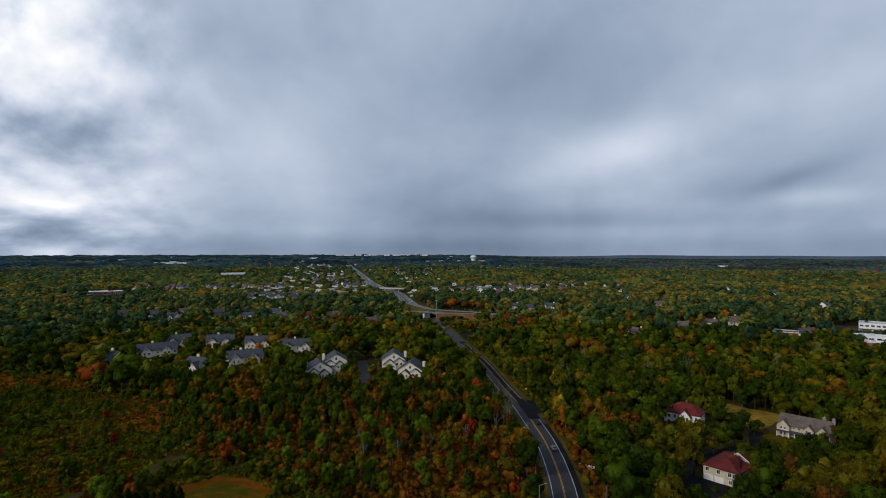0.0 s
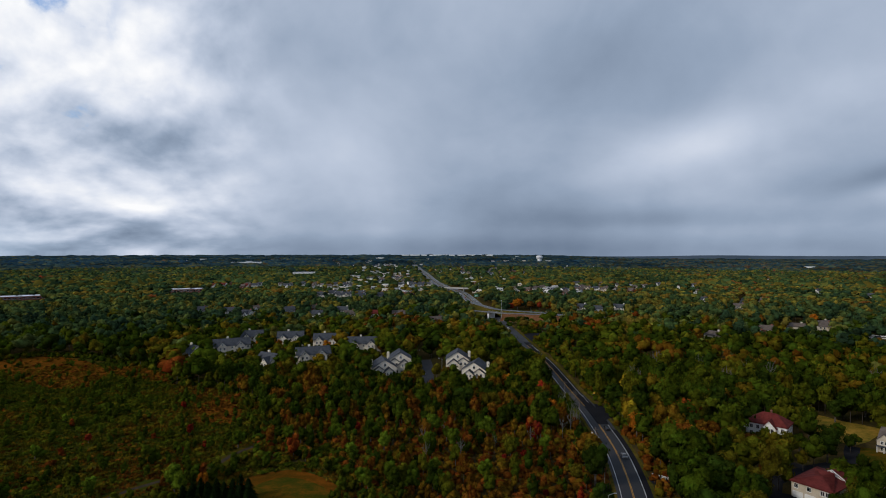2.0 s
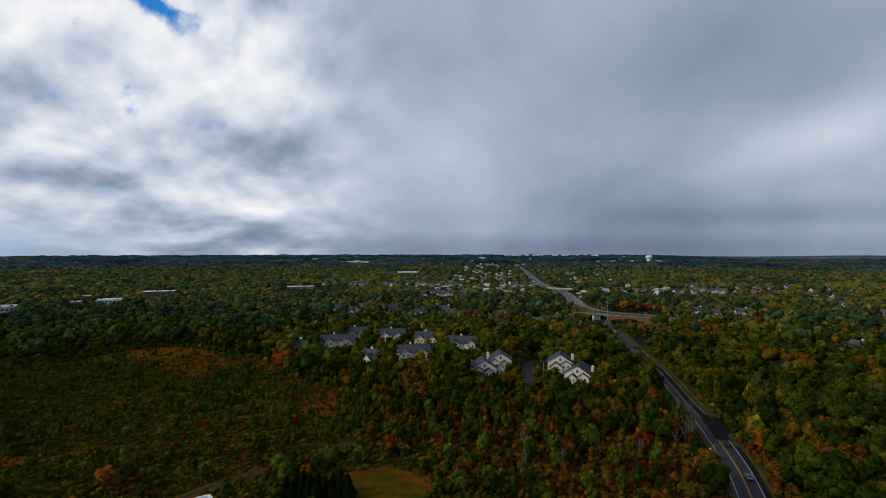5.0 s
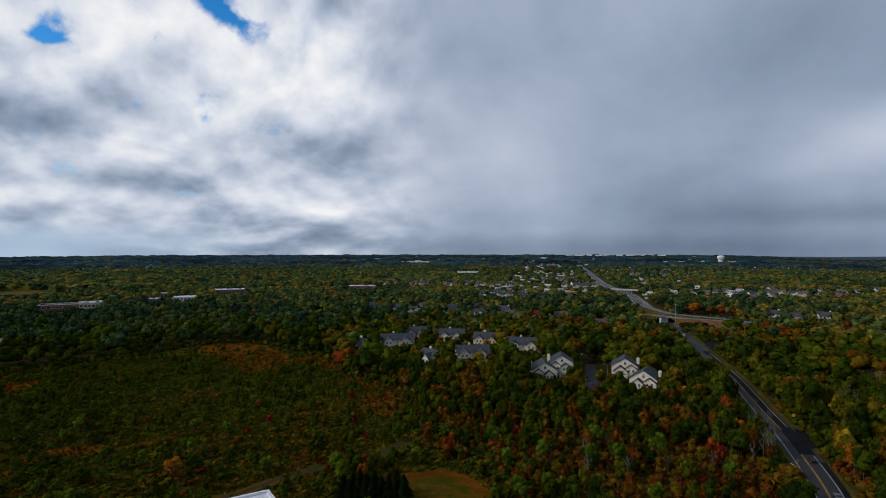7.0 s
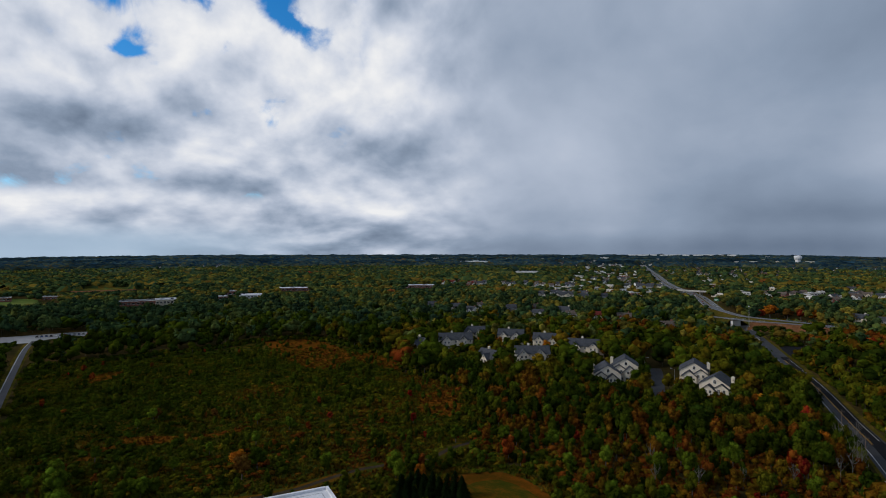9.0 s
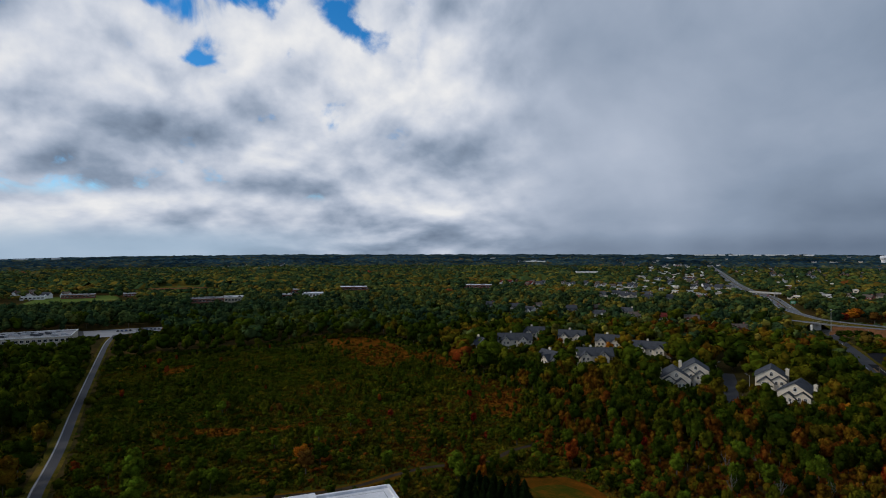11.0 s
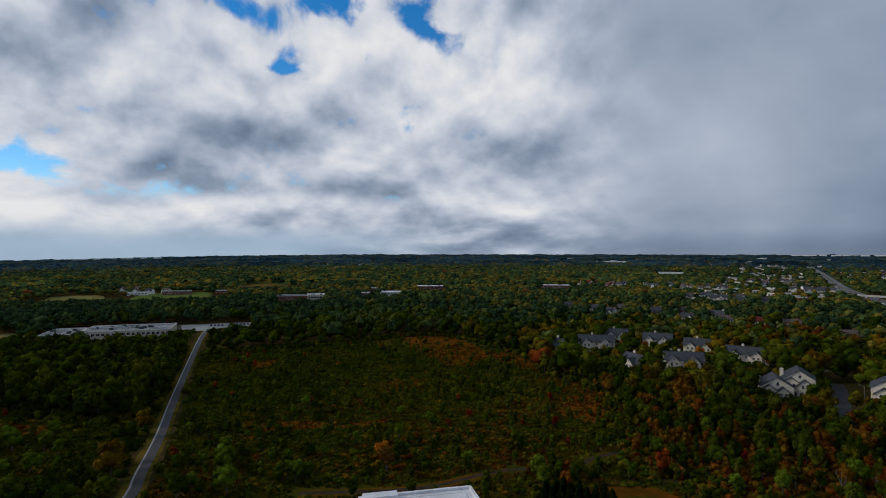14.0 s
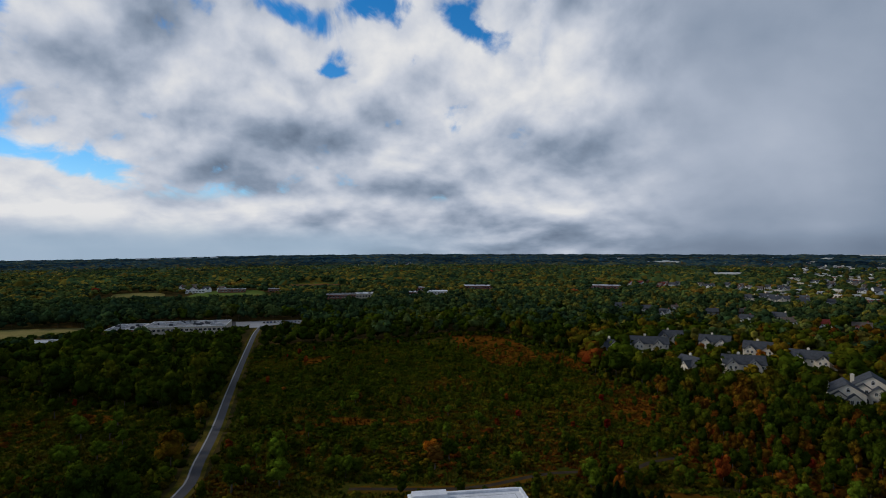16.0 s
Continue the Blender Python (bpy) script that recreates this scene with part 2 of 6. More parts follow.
def canopy_material():
    mat, G, bsdf = material("far_canopy", 0.9, 0.0, 0.0)
    at = place(G)
    cells = G.node("ShaderNodeTexVoronoi")
    cells.voronoi_dimensions = "2D"
    cells.inputs["Scale"].default_value = 0.085
    G.link(at, cells.inputs["Vector"])
    pick = G.node("ShaderNodeSeparateColor")
    G.link(cells.outputs["Color"], pick.inputs[0])
    stands = G.noise(at, 0.006, 4.0, 0.6)
    apart = G.node("ShaderNodeSeparateXYZ")
    G.link(at, apart.inputs[0])
    # lifts eastern stands towards yellow: a sunlit band put into the leaf hue
    golden = G.step(apart.outputs[0], 150.0, 900.0, 0.0, 0.16)
    fac = G.add(G.mul(pick.outputs[0], 0.66), G.mul(G.add(stands, -0.5), 1.3), 0.08, golden, G.mul(G.add(G.noise(at, 0.25, 2.0), -0.5), 0.2))
    hsv = G.node("ShaderNodeHueSaturation")
    # leaf colour turns bluer with distance, haze painted into the base colour
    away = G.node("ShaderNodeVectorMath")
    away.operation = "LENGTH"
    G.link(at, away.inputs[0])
    G.link(G.mix(G.step(away.outputs["Value"], 1300.0, 2600.0), G.ramp(fac, MID_HAZED_LEAVES), G.ramp(fac, FAR_HAZED_LEAVES)), hsv.inputs["Color"])
    G.link(G.mul(G.add(G.mul(pick.outputs[1], 0.6), 0.58), G.step(G.noise(at, 0.0028, 4.0, 0.6), 0.35, 0.65, 0.55, 1.4)), hsv.inputs["Value"])
    G.link(hsv.outputs[0], bsdf.inputs["Base Color"])
    return mat


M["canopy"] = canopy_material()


def earth(name, stops, wide=0.02, mid=0.18, fine=1.6, bump=0.12):
    mat, G, bsdf = material(name, 1.0, 0.0, 0.0)
    at = place(G)
    mixed = G.add(G.mul(G.noise(at, wide, 4.0, 0.6, 0.4), 0.45), G.mul(G.noise(at, mid, 5.0, 0.65), 0.35),
                  G.mul(G.noise(at, fine, 3.0, 0.7), 0.25), -0.03)
    G.link(G.ramp(G.step(mixed, 0.34, 0.68), stops), bsdf.inputs["Base Color"])
    relief(G, bsdf, G.noise(at, fine, 4.0, 0.7), 1.0, bump)
    return mat


M["ground"] = earth("forest_floor", [(0, (0.024, 0.026, 0.009)), (0.5, (0.054, 0.040, 0.014)), (1, (0.100, 0.060, 0.020))])
M["meadow"] = earth("meadow_grass", [(0, (0.018, 0.032, 0.005)), (0.35, (0.040, 0.047, 0.007)), (0.55, (0.068, 0.053, 0.008)),
                                     (0.8, (0.105, 0.058, 0.009)), (1, (0.085, 0.060, 0.011))])
M["rust_grass"] = earth("rust_grass", [(0, (0.060, 0.032, 0.004)), (0.35, (0.105, 0.041, 0.005)), (0.7, (0.165, 0.052, 0.006)), (1, (0.13, 0.048, 0.006))], 0.06, 0.3)
M["tan"] = earth("mown_autumn_field", [(0, (0.030, 0.040, 0.004)), (0.3, (0.050, 0.044, 0.005)), (0.6, (0.100, 0.052, 0.006)), (1, (0.14, 0.054, 0.006))], 0.05, 0.3)
M["lawn"] = earth("lawn", [(0, (0.060, 0.075, 0.012)), (0.4, (0.17, 0.120, 0.018)), (1, (0.36, 0.20, 0.035))], 0.05, 0.3)
M["verge"] = earth("road_verge", [(0, (0.035, 0.042, 0.008)), (0.5, (0.085, 0.066, 0.012)), (1, (0.15, 0.095, 0.020))], 0.08, 0.5)
M["hayfield"] = earth("pale_hay_field", [(0, (0.11, 0.12, 0.035)), (0.5, (0.20, 0.17, 0.06)), (1, (0.28, 0.22, 0.09))], 0.01, 0.06)
M["pasture"] = earth("pasture", [(0, (0.07, 0.11, 0.025)), (0.5, (0.11, 0.15, 0.035)), (1, (0.16, 0.17, 0.05))], 0.01, 0.06)
M["redsoil"] = earth("bare_reddish_bank", [(0, (0.08, 0.045, 0.022)), (0.5, (0.17, 0.075, 0.035)), (1, (0.22, 0.11, 0.05))], 0.03, 0.2)


def paving(name, a, b, wet=0.5):
    """Asphalt still damp from rain: patches dry out and shine less."""
    mat, G, bsdf = material(name, 0.5, 0.0, 0.5 * wet)
    at = place(G)
    patch, grain = G.noise(at, 0.12, 5.0, 0.65, 0.3), G.noise(at, 3.0, 3.0, 0.7)
    G.link(G.ramp(G.add(G.mul(patch, 0.7), G.mul(grain, 0.3)), [(0.35, a), (0.65, b)]), bsdf.inputs["Base Color"])
    G.link(G.step(patch, 0.35, 0.7, 0.92 - wet, 0.97 - 0.6 * wet), bsdf.inputs["Roughness"])
    relief(G, bsdf, grain, 0.3, 0.02)
    return mat


M["asphalt"] = paving("damp_asphalt", (0.022, 0.023, 0.026), (0.042, 0.042, 0.046), 0.3)
M["newtar"] = paving("fresh_dark_asphalt", (0.010, 0.010, 0.012), (0.020, 0.020, 0.022), 0.05)
M["worn"] = paving("worn_wet_asphalt", (0.040, 0.041, 0.046), (0.120, 0.121, 0.128), 0.5)
M["lane"] = paving("patched_lane_asphalt", (0.022, 0.021, 0.024), (0.070, 0.067, 0.072), 0.35)
# pale base stands in for part of the sky shine on wet asphalt
M["wet"] = paving("wet_pale_asphalt", (0.17, 0.17, 0.18), (0.30, 0.30, 0.31), 0.6)
M["dirt"] = surface("packed_dirt", (0.020, 0.015, 0.010), (0.052, 0.036, 0.022), 0.2, 0.95, 0.1, 9)
M["white_line"] = surface("white_road_paint", (0.45, 0.45, 0.45), (0.72, 0.72, 0.70), 0.6, 0.6, 0.3, 9)
M["yellow_line"] = surface("yellow_road_paint", (0.42, 0.20, 0.02), (0.62, 0.32, 0.04), 0.6, 0.6, 0.3, 9)
M["beige"] = surface("beige_siding", (0.64, 0.57, 0.46), (0.80, 0.73, 0.61), 0.5, 0.7, 0.3, 14)
M["white"] = surface("white_siding", (0.70, 0.70, 0.68), (0.84, 0.84, 0.82), 0.5, 0.65, 0.3, 14)
M["cream"] = surface("cream_render", (0.44, 0.38, 0.29), (0.58, 0.51, 0.40), 0.5, 0.75, 0.3, 14)
M["grey_wall"] = surface("grey_siding", (0.24, 0.25, 0.26), (0.36, 0.37, 0.38), 0.5, 0.75, 0.3, 14)
M["stone"] = surface("fieldstone", (0.18, 0.155, 0.125), (0.36, 0.31, 0.25), 0.9, 0.85, 0.3, 6, 0.03)
M["brick"] = surface("red_brick", (0.16, 0.060, 0.045), (0.27, 0.105, 0.075), 0.6, 0.85, 0.25, 12)
M["slate"] = surface("grey_shingles", (0.036, 0.040, 0.048), (0.080, 0.086, 0.098), 0.6, 0.9, 0.15, 10, 0.02)
M["brown_roof"] = surface("brown_shingles", (0.070, 0.055, 0.045), (0.14, 0.11, 0.09), 0.6, 0.8, 0.3, 10, 0.02)
M["red_roof"] = surface("red_tiles", (0.085, 0.014, 0.012), (0.15, 0.028, 0.023), 0.7, 0.9, 0.15, 10, 0.02)
M["membrane"] = surface("white_roof_membrane", (0.56, 0.57, 0.60), (0.78, 0.79, 0.82), 0.12, 0.6, 0.35, 14)
M["flat_roof"] = surface("pale_flat_roof", (0.30, 0.31, 0.33), (0.52, 0.53, 0.55), 0.06, 0.6, 0.4, 14)
M["gravel_roof"] = surface("grey_gravel_roof", (0.12, 0.125, 0.135), (0.26, 0.265, 0.28), 0.10, 0.8, 0.3, 18)
M["trim"] = surface("white_trim", (0.66, 0.66, 0.64), (0.82, 0.82, 0.80), 0.8, 0.5, 0.3, 8)
M["concrete"] = surface("concrete", (0.32, 0.31, 0.29), (0.50, 0.48, 0.45), 0.3, 0.85, 0.25, 10, 0.01)
M["steel"] = surface("galvanised_steel", (0.30, 0.31, 0.32), (0.48, 0.49, 0.50), 0.7, 0.45, 0.5, 9, 0, 0.6)
M["timber"] = surface("weathered_timber", (0.10, 0.075, 0.055), (0.20, 0.155, 0.115), 0.7, 0.85, 0.2, 9)
M["tank"] = surface("white_tank_paint", (0.66, 0.67, 0.69), (0.80, 0.81, 0.82), 0.1, 0.5, 0.4, 9)
M["rubber"] = surface("tyre_rubber", (0.012, 0.012, 0.012), (0.025, 0.025, 0.025), 3.0, 0.9, 0.2, 5)
M["dark_door"] = surface("dark_door_paint", (0.03, 0.025, 0.022), (0.06, 0.05, 0.045), 1.0, 0.5, 0.4, 5)
M["sign_green"] = surface("green_sign_face", (0.01, 0.15, 0.09), (0.02, 0.22, 0.13), 0.5, 0.4, 0.4, 5)
M["sign_yellow"] = surface("yellow_sign_face", (0.60, 0.30, 0.02), (0.75, 0.42, 0.04), 0.5, 0.4, 0.4, 5)
for tone_name, lo, hi in (("silver", 0.16, 0.26), ("black", 0.012, 0.03), ("car_white", 0.70, 0.82)):
    M[tone_name] = surface(tone_name + "_car_paint", (lo,) * 3, (hi,) * 3, 0.5, 0.25, 0.6, 4)
M["car_red"] = surface("red_car_paint", (0.30, 0.02, 0.02), (0.42, 0.03, 0.03), 0.5, 0.25, 0.6, 4)
M["car_blue"] = surface("blue_car_paint", (0.03, 0.06, 0.16), (0.05, 0.09, 0.22), 0.5, 0.25, 0.6, 4)


def glass_material():
    mat, G, bsdf = material("dark_window_glass", 0.08, 0.0, 0.6)
    at = place(G)
    G.link(G.ramp(G.noise(at, 0.6, 2.0), [(0.3, (0.010, 0.012, 0.015)), (0.7, (0.035, 0.038, 0.042))]), bsdf.inputs["Base Color"])
    return mat


M["glass"] = glass_material()


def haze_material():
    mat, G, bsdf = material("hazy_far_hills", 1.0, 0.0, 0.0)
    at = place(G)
    # blue-grey air haze painted straight into the hills' base colour
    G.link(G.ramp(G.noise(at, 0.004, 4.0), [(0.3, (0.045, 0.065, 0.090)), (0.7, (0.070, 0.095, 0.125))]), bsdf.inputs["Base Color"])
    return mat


M["haze"] = haze_material()


# ---- building blocks ----
def part(name, shape, mat, parent=None, label="", at=None):
    """Links a bmesh or mesh as one object, under a thing or a part."""
    if isinstance(shape, bmesh.types.BMesh):
        data = bpy.data.meshes.new(name)
        shape.to_mesh(data)
        shape.free()
        data.materials.append(mat)
    else:
        data = shape
    ob = new(name, data)
    if parent is not None:
        ob.parent = parent
    if at is not None:
        ob.matrix_basis = at
    if label:
        ob["label"] = label
    return ob


def thing(name, at, label, category, group="", kind=""):
    ob = new(name)
    ob.empty_display_size = 0.5
    ob.matrix_basis = at
    return tagged(ob, label, category, group, kind)


def mesh_from(name, verts, faces, mat, tints=None):
    """A mesh from arrays of points and triangles."""
    verts, faces = np.asarray(verts, np.float32), np.asarray(faces, np.int32)
    data = bpy.data.meshes.new(name)
    data.vertices.add(len(verts))
    data.vertices.foreach_set("co", verts.ravel())
    data.loops.add(faces.size)
    data.loops.foreach_set("vertex_index", faces.ravel())
    data.polygons.add(len(faces))
    data.polygons.foreach_set("loop_start", np.arange(0, faces.size, faces.shape[1], dtype=np.int32))
    if tints is not None:
        own = data.attributes.new("tint", "FLOAT", "POINT")
        own.data.foreach_set("value", np.asarray(tints, np.float32))
    data.polygons.foreach_set("use_smooth", np.ones(len(faces), bool))
    data.update(calc_edges=True)
    data.materials.append(mat)
    return data


def box(bm, x0, x1, y0, y1, z0, z1, m=None):
    vs = [bm.verts.new((x, y, z)) for z in (z0, z1) for x, y in ((x0, y0), (x1, y0), (x1, y1), (x0, y1))]
    for f in ((3, 2, 1, 0), (4, 5, 6, 7), (0, 1, 5, 4), (1, 2, 6, 5), (2, 3, 7, 6), (3, 0, 4, 7)):
        bm.faces.new([vs[i] for i in f])
    if m is not None:
        bmesh.ops.transform(bm, matrix=m, verts=vs)
    return vs


def boxed(*sizes):
    bm = bmesh.new()
    box(bm, *sizes)
    return bm


def bevelled(bm, width):
    bmesh.ops.bevel(bm, geom=bm.edges[:], offset=width, segments=2, affect="EDGES")
    return bm


def tube(bm, a, b, ra, rb, sides=6):
    """A tapered round bar from a to b."""
    a, b = Vector(a), Vector(b)
    turn = (b - a).to_track_quat("Z", "Y").to_matrix()
    rings = []
    for p, r in ((a, ra), (b, rb)):
        rings.append([bm.verts.new(p + turn @ Vector((math.cos(k * math.tau / sides) * r, math.sin(k * math.tau / sides) * r, 0)))
                      for k in range(sides)])
    for k in range(sides):
        bm.faces.new((rings[0][k], rings[0][(k + 1) % sides], rings[1][(k + 1) % sides], rings[1][k]))
    bm.faces.new(rings[1])
    bm.faces.new(rings[0][::-1])


def lathe(bm, profile, sides=32):
    rings = [[bm.verts.new((r * math.cos(k * math.tau / sides), r * math.sin(k * math.tau / sides), z)) for k in range(sides)] for r, z in profile]
    for a, b in zip(rings, rings[1:]):
        for k in range(sides):
            bm.faces.new((a[k], a[(k + 1) % sides], b[(k + 1) % sides], b[k])).smooth = True
    bm.faces.new(rings[-1])
    bm.faces.new(rings[0][::-1])


def ease(a, b, x):
    q = np.clip((x - a) / (b - a), 0, 1)
    return q * q * (3 - 2 * q)


def rise(x, y):
    """Height of the land: level near by, climbing to low ridges far off."""
    r, a = np.hypot(x, y), np.degrees(np.arctan2(x, y))
    crest = 4 + 27 * ease(-86, -48, a) * (1 - ease(2, 14, a)) - 14 * ease(-62, -86, a)
    return crest * ease(1000, 4600, r)


def spline(points, step=6.0):
    """Points every few metres along a smooth line through those given."""
    p = np.array(points, float)
    p = np.vstack([2 * p[0] - p[1], p, 2 * p[-1] - p[-2]])
    out = []
    for i in range(1, len(p) - 2):
        n = max(2, int(np.hypot(*(p[i + 1] - p[i])[:2]) / step))
        for s in np.arange(n) / n:
            a, b, c, d = p[i - 1], p[i], p[i + 1], p[i + 2]
            out.append(0.5 * (2 * b + (c - a) * s + (2 * a - 5 * b + 4 * c - d) * s * s + (3 * b - a - 3 * c + d) * s ** 3))
    out.append(p[-2])
    return np.array(out)


def ribbon(line, left, right, z=0.0, thick=0.0, ground=True):
    """A strip along a line, from left to right of it (metres to the right are positive). Widths may be one for each point."""
    xy = line[:, :2]
    go = np.gradient(xy, axis=0)
    go /= np.linalg.norm(go, axis=1)[:, None]
    side = np.stack([go[:, 1], -go[:, 0]], 1)
    left, right = np.broadcast_to(left, len(line)), np.broadcast_to(right, len(line))
    a, b = xy + side * left[:, None], xy + side * right[:, None]
    h = (line[:, 2] if line.shape[1] > 2 else 0) + z + (rise(xy[:, 0], xy[:, 1]) if ground else 0)
    bm = bmesh.new()
    va = [bm.verts.new((*p, q)) for p, q in zip(a, np.broadcast_to(h, len(a)))]
    vb = [bm.verts.new((*p, q)) for p, q in zip(b, np.broadcast_to(h, len(a)))]
    for i in range(len(va) - 1):
        bm.faces.new((va[i], vb[i], vb[i + 1], va[i + 1]))
    if thick:
        bmesh.ops.solidify(bm, geom=bm.faces[:], thickness=thick)
    return bm


def patch(points, z):
    """A level sheet with the given rounded outline, laid just over the ground."""
    line = spline(list(points) + [points[0]], 8.0)[:-1]
    bm = bmesh.new()
    f = bm.faces.new([bm.verts.new((x, y, z + float(rise(x, y)))) for x, y in line])
    if f.normal.z < 0:
        f.normal_flip()
    bmesh.ops.triangulate(bm, faces=[f])
    return bm


def inside(points, x, y):
    """Which of the places x, y lie within the outline."""
    hit = np.zeros(np.shape(x), bool)
    for (ax, ay), (bx, by) in zip(points, points[1:] + points[:1]):
        cross = ((ay > y) != (by > y)) & (x < (bx - ax) * (y - ay) / (by - ay + 1e-9) + ax)
        hit ^= cross
    return hit


def near_line(line, x, y):
    """Distance of the places x, y from a line."""
    best = np.full(np.shape(x), 1e9)
    for a, b in zip(line[:-1, :2], line[1:, :2]):
        d = b - a
        s = np.clip(((x - a[0]) * d[0] + (y - a[1]) * d[1]) / (d @ d), 0, 1)
        best = np.minimum(best, np.hypot(x - a[0] - s * d[0], y - a[1] - s * d[1]))
    return best


# ---- the plan ----
ROAD = spline([(-100, -120), (-36, -10), (2, 50), (22, 100), (32, 140), (37.3, 171), (39.6, 197), (40.3, 220), (39.5, 244),
               (37.6, 273), (33.6, 308), (26.4, 379), (16.3, 447), (10.4, 491), (3, 540), (-8, 614), (-19, 680), (-38, 763),
               (-52, 830)])
HIGHWAY = spline([(-26, 668, 0.3), (-38, 744, 0.3), (-52, 832, 0.3), (-65, 909, 0.3), (-82, 1002, 0.3), (-108, 1096, 0.3), (-138, 1193, 0.3),
                  (-180, 1364, 0.3), (-240, 1659, 0.3), (-318, 2027, 0.3), (-387, 2343, 0.3), (-440, 2600, 0.3)], 10.0)
CROSSING = spline([(430, 640, 0.5), (300, 598, 0.8), (190, 588, 1.8), (110, 598, 4.2), (62, 610, 6.0), (24, 618, 6.5), (-4, 623, 6.5), (-26, 640, 6.4),
                   (-50, 662, 5.0), (-80, 690, 2.4), (-112, 716, 0.5)], 8.0)
SLIP = spline([(-56, 830, 0.4), (-46, 790, 1.6), (-30, 722, 4.6), (-14, 672, 6.0), (8, 653, 6.2), (38, 637, 6.0), (80, 620, 4.4), (130, 606, 2.6), (200, 596, 1.4)], 8.0)
LANE = spline([(-110, -20), (-150, 40), (-179, 73.5), (-202, 87), (-235, 105), (-282, 128.5), (-336, 156), (-408, 193), (-473, 227), (-515, 252)])
TRACK = spline([(-150, 112), (-127, 138), (-120, 157), (-116, 167), (-108, 177), (-101, 184), (-100, 197), (-96, 208)])
SIDE_ROAD = spline([(215, 610), (238, 652), (288, 749), (325, 833), (380, 960)])
CLOSE = spline([(-38, 290), (-44, 316), (-48, 340), (-52, 366), (-56, 385)])
MEADOW = [(-172, 74), (-198, 91), (-240, 113), (-290, 139), (-345, 166), (-388, 190), (-375, 230), (-351, 284), (-349, 336), (-336, 363),
          (-291, 361), (-213, 329), (-187, 298), (-150, 288), (-122, 268), (-104, 235), (-97, 208), (-88, 194),
          (-62, 194), (-44, 176), (-42, 140), (-70, 110), (-112, 60), (-120, 20), (-150, 48)]
SCRUB = [(-380, 40), (-322, 64), (-288, 80), (-264, 96), (-246, 104), (-212, 84), (-186, 66), (-160, 30), (-250, -20)]
FIELD = [(-90, 166), (-84, 180), (-74, 187), (-63, 184), (-51, 174), (-50, 162), (-62, 150), (-80, 152)]
YARD = [(126, 242), (134, 236), (148, 248), (156, 258), (146, 268), (138, 280), (130, 276), (126, 258)]
FRONT_LAWN = [(120, 207), (130, 208), (140, 216), (137, 232), (129, 232), (124, 220)]
SIDE_LAWN = [(82, 196), (92, 198), (104, 194), (110, 200), (112, 209), (100, 206), (88, 212)]
LOT = [(-560, 245), (-531, 302), (-506, 290), (-513, 262), (-505, 246), (-520, 232)]
WEST_LOT = [(-600, 170), (-560, 250), (-528, 232), (-478, 206), (-512, 140), (-540, 128)]
HAY = [(-922, 210), (-932, 280), (-1030, 305), (-1045, 246)]
PASTURE = [(-877, 290), (-841, 396), (-975, 455), (-1010, 378)]
PLOUGH = [(-1030, 540), (-1003, 632), (-1110, 698), (-1150, 620)]
WESTFIELD = [(-575, 20), (-580, 124), (-605, 130), (-645, 60), (-640, 10)]
EMBANKMENT = [(22, 608), (60, 596), (96, 584), (96, 572), (56, 584), (24, 596)]
EAST_LOT = [(385, 520), (388, 560), (450, 560), (460, 520)]
WORKS = [(20, 470), (15, 515), (30, 525), (44, 512), (40, 478)]

# ---- land ----
def land_mesh():
    ring = np.concatenate([[0, 60], np.geomspace(110, 4900, 70)])
    turn = np.radians(np.arange(0, 360, 2.0))
    r, a = np.meshgrid(ring, turn, indexing="ij")
    x, y = r * np.sin(a), r * np.cos(a)
    verts = np.stack([x, y, rise(x, y) - 0.06], -1).reshape(-1, 3)
    n, k = len(turn), np.arange(len(turn))
    quads = [np.stack([i * n + k, i * n + (k + 1) % n, (i + 1) * n + (k + 1) % n, (i + 1) * n + k], 1)[:, ::-1] for i in range(len(ring) - 1)]
    return mesh_from("ground", verts, np.concatenate(quads), M["ground"])


tagged(new("ground", land_mesh()), "dark leaf-littered earth under autumn woodland", "ground", kind="structure")


def far_hills():
    """Low hills at the rim, dim behind the rain; the blue haze is in their colour."""
    bm = bmesh.new()
    low, high = [], []
    for k in range(721):
        a = radians(k * 0.5 - 180)
        x, y = 4930 * math.sin(a), 4930 * math.cos(a)
        top = 34 + 9 * noise.noise(Vector((k * 0.021, 3.1, 0))) + 5 * noise.noise(Vector((k * 0.09, 8.7, 0)))
        top += 9 * float(ease(8, 20, k * 0.5 - 180)) - 36 * float(ease(-45, -80, k * 0.5 - 180))
        low.append(bm.verts.new((x * 0.985, y * 0.985, -5)))
        high.append(bm.verts.new((x, y, top)))
    for k in range(720):
        bm.faces.new((low[k], low[k + 1], high[k + 1], high[k]))
    return bm


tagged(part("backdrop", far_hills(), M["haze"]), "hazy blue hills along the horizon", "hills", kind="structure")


def sheet(name, outline, z, mat, label, category):
    return tagged(part(name, patch(outline, z), mat), label, category, kind="structure")


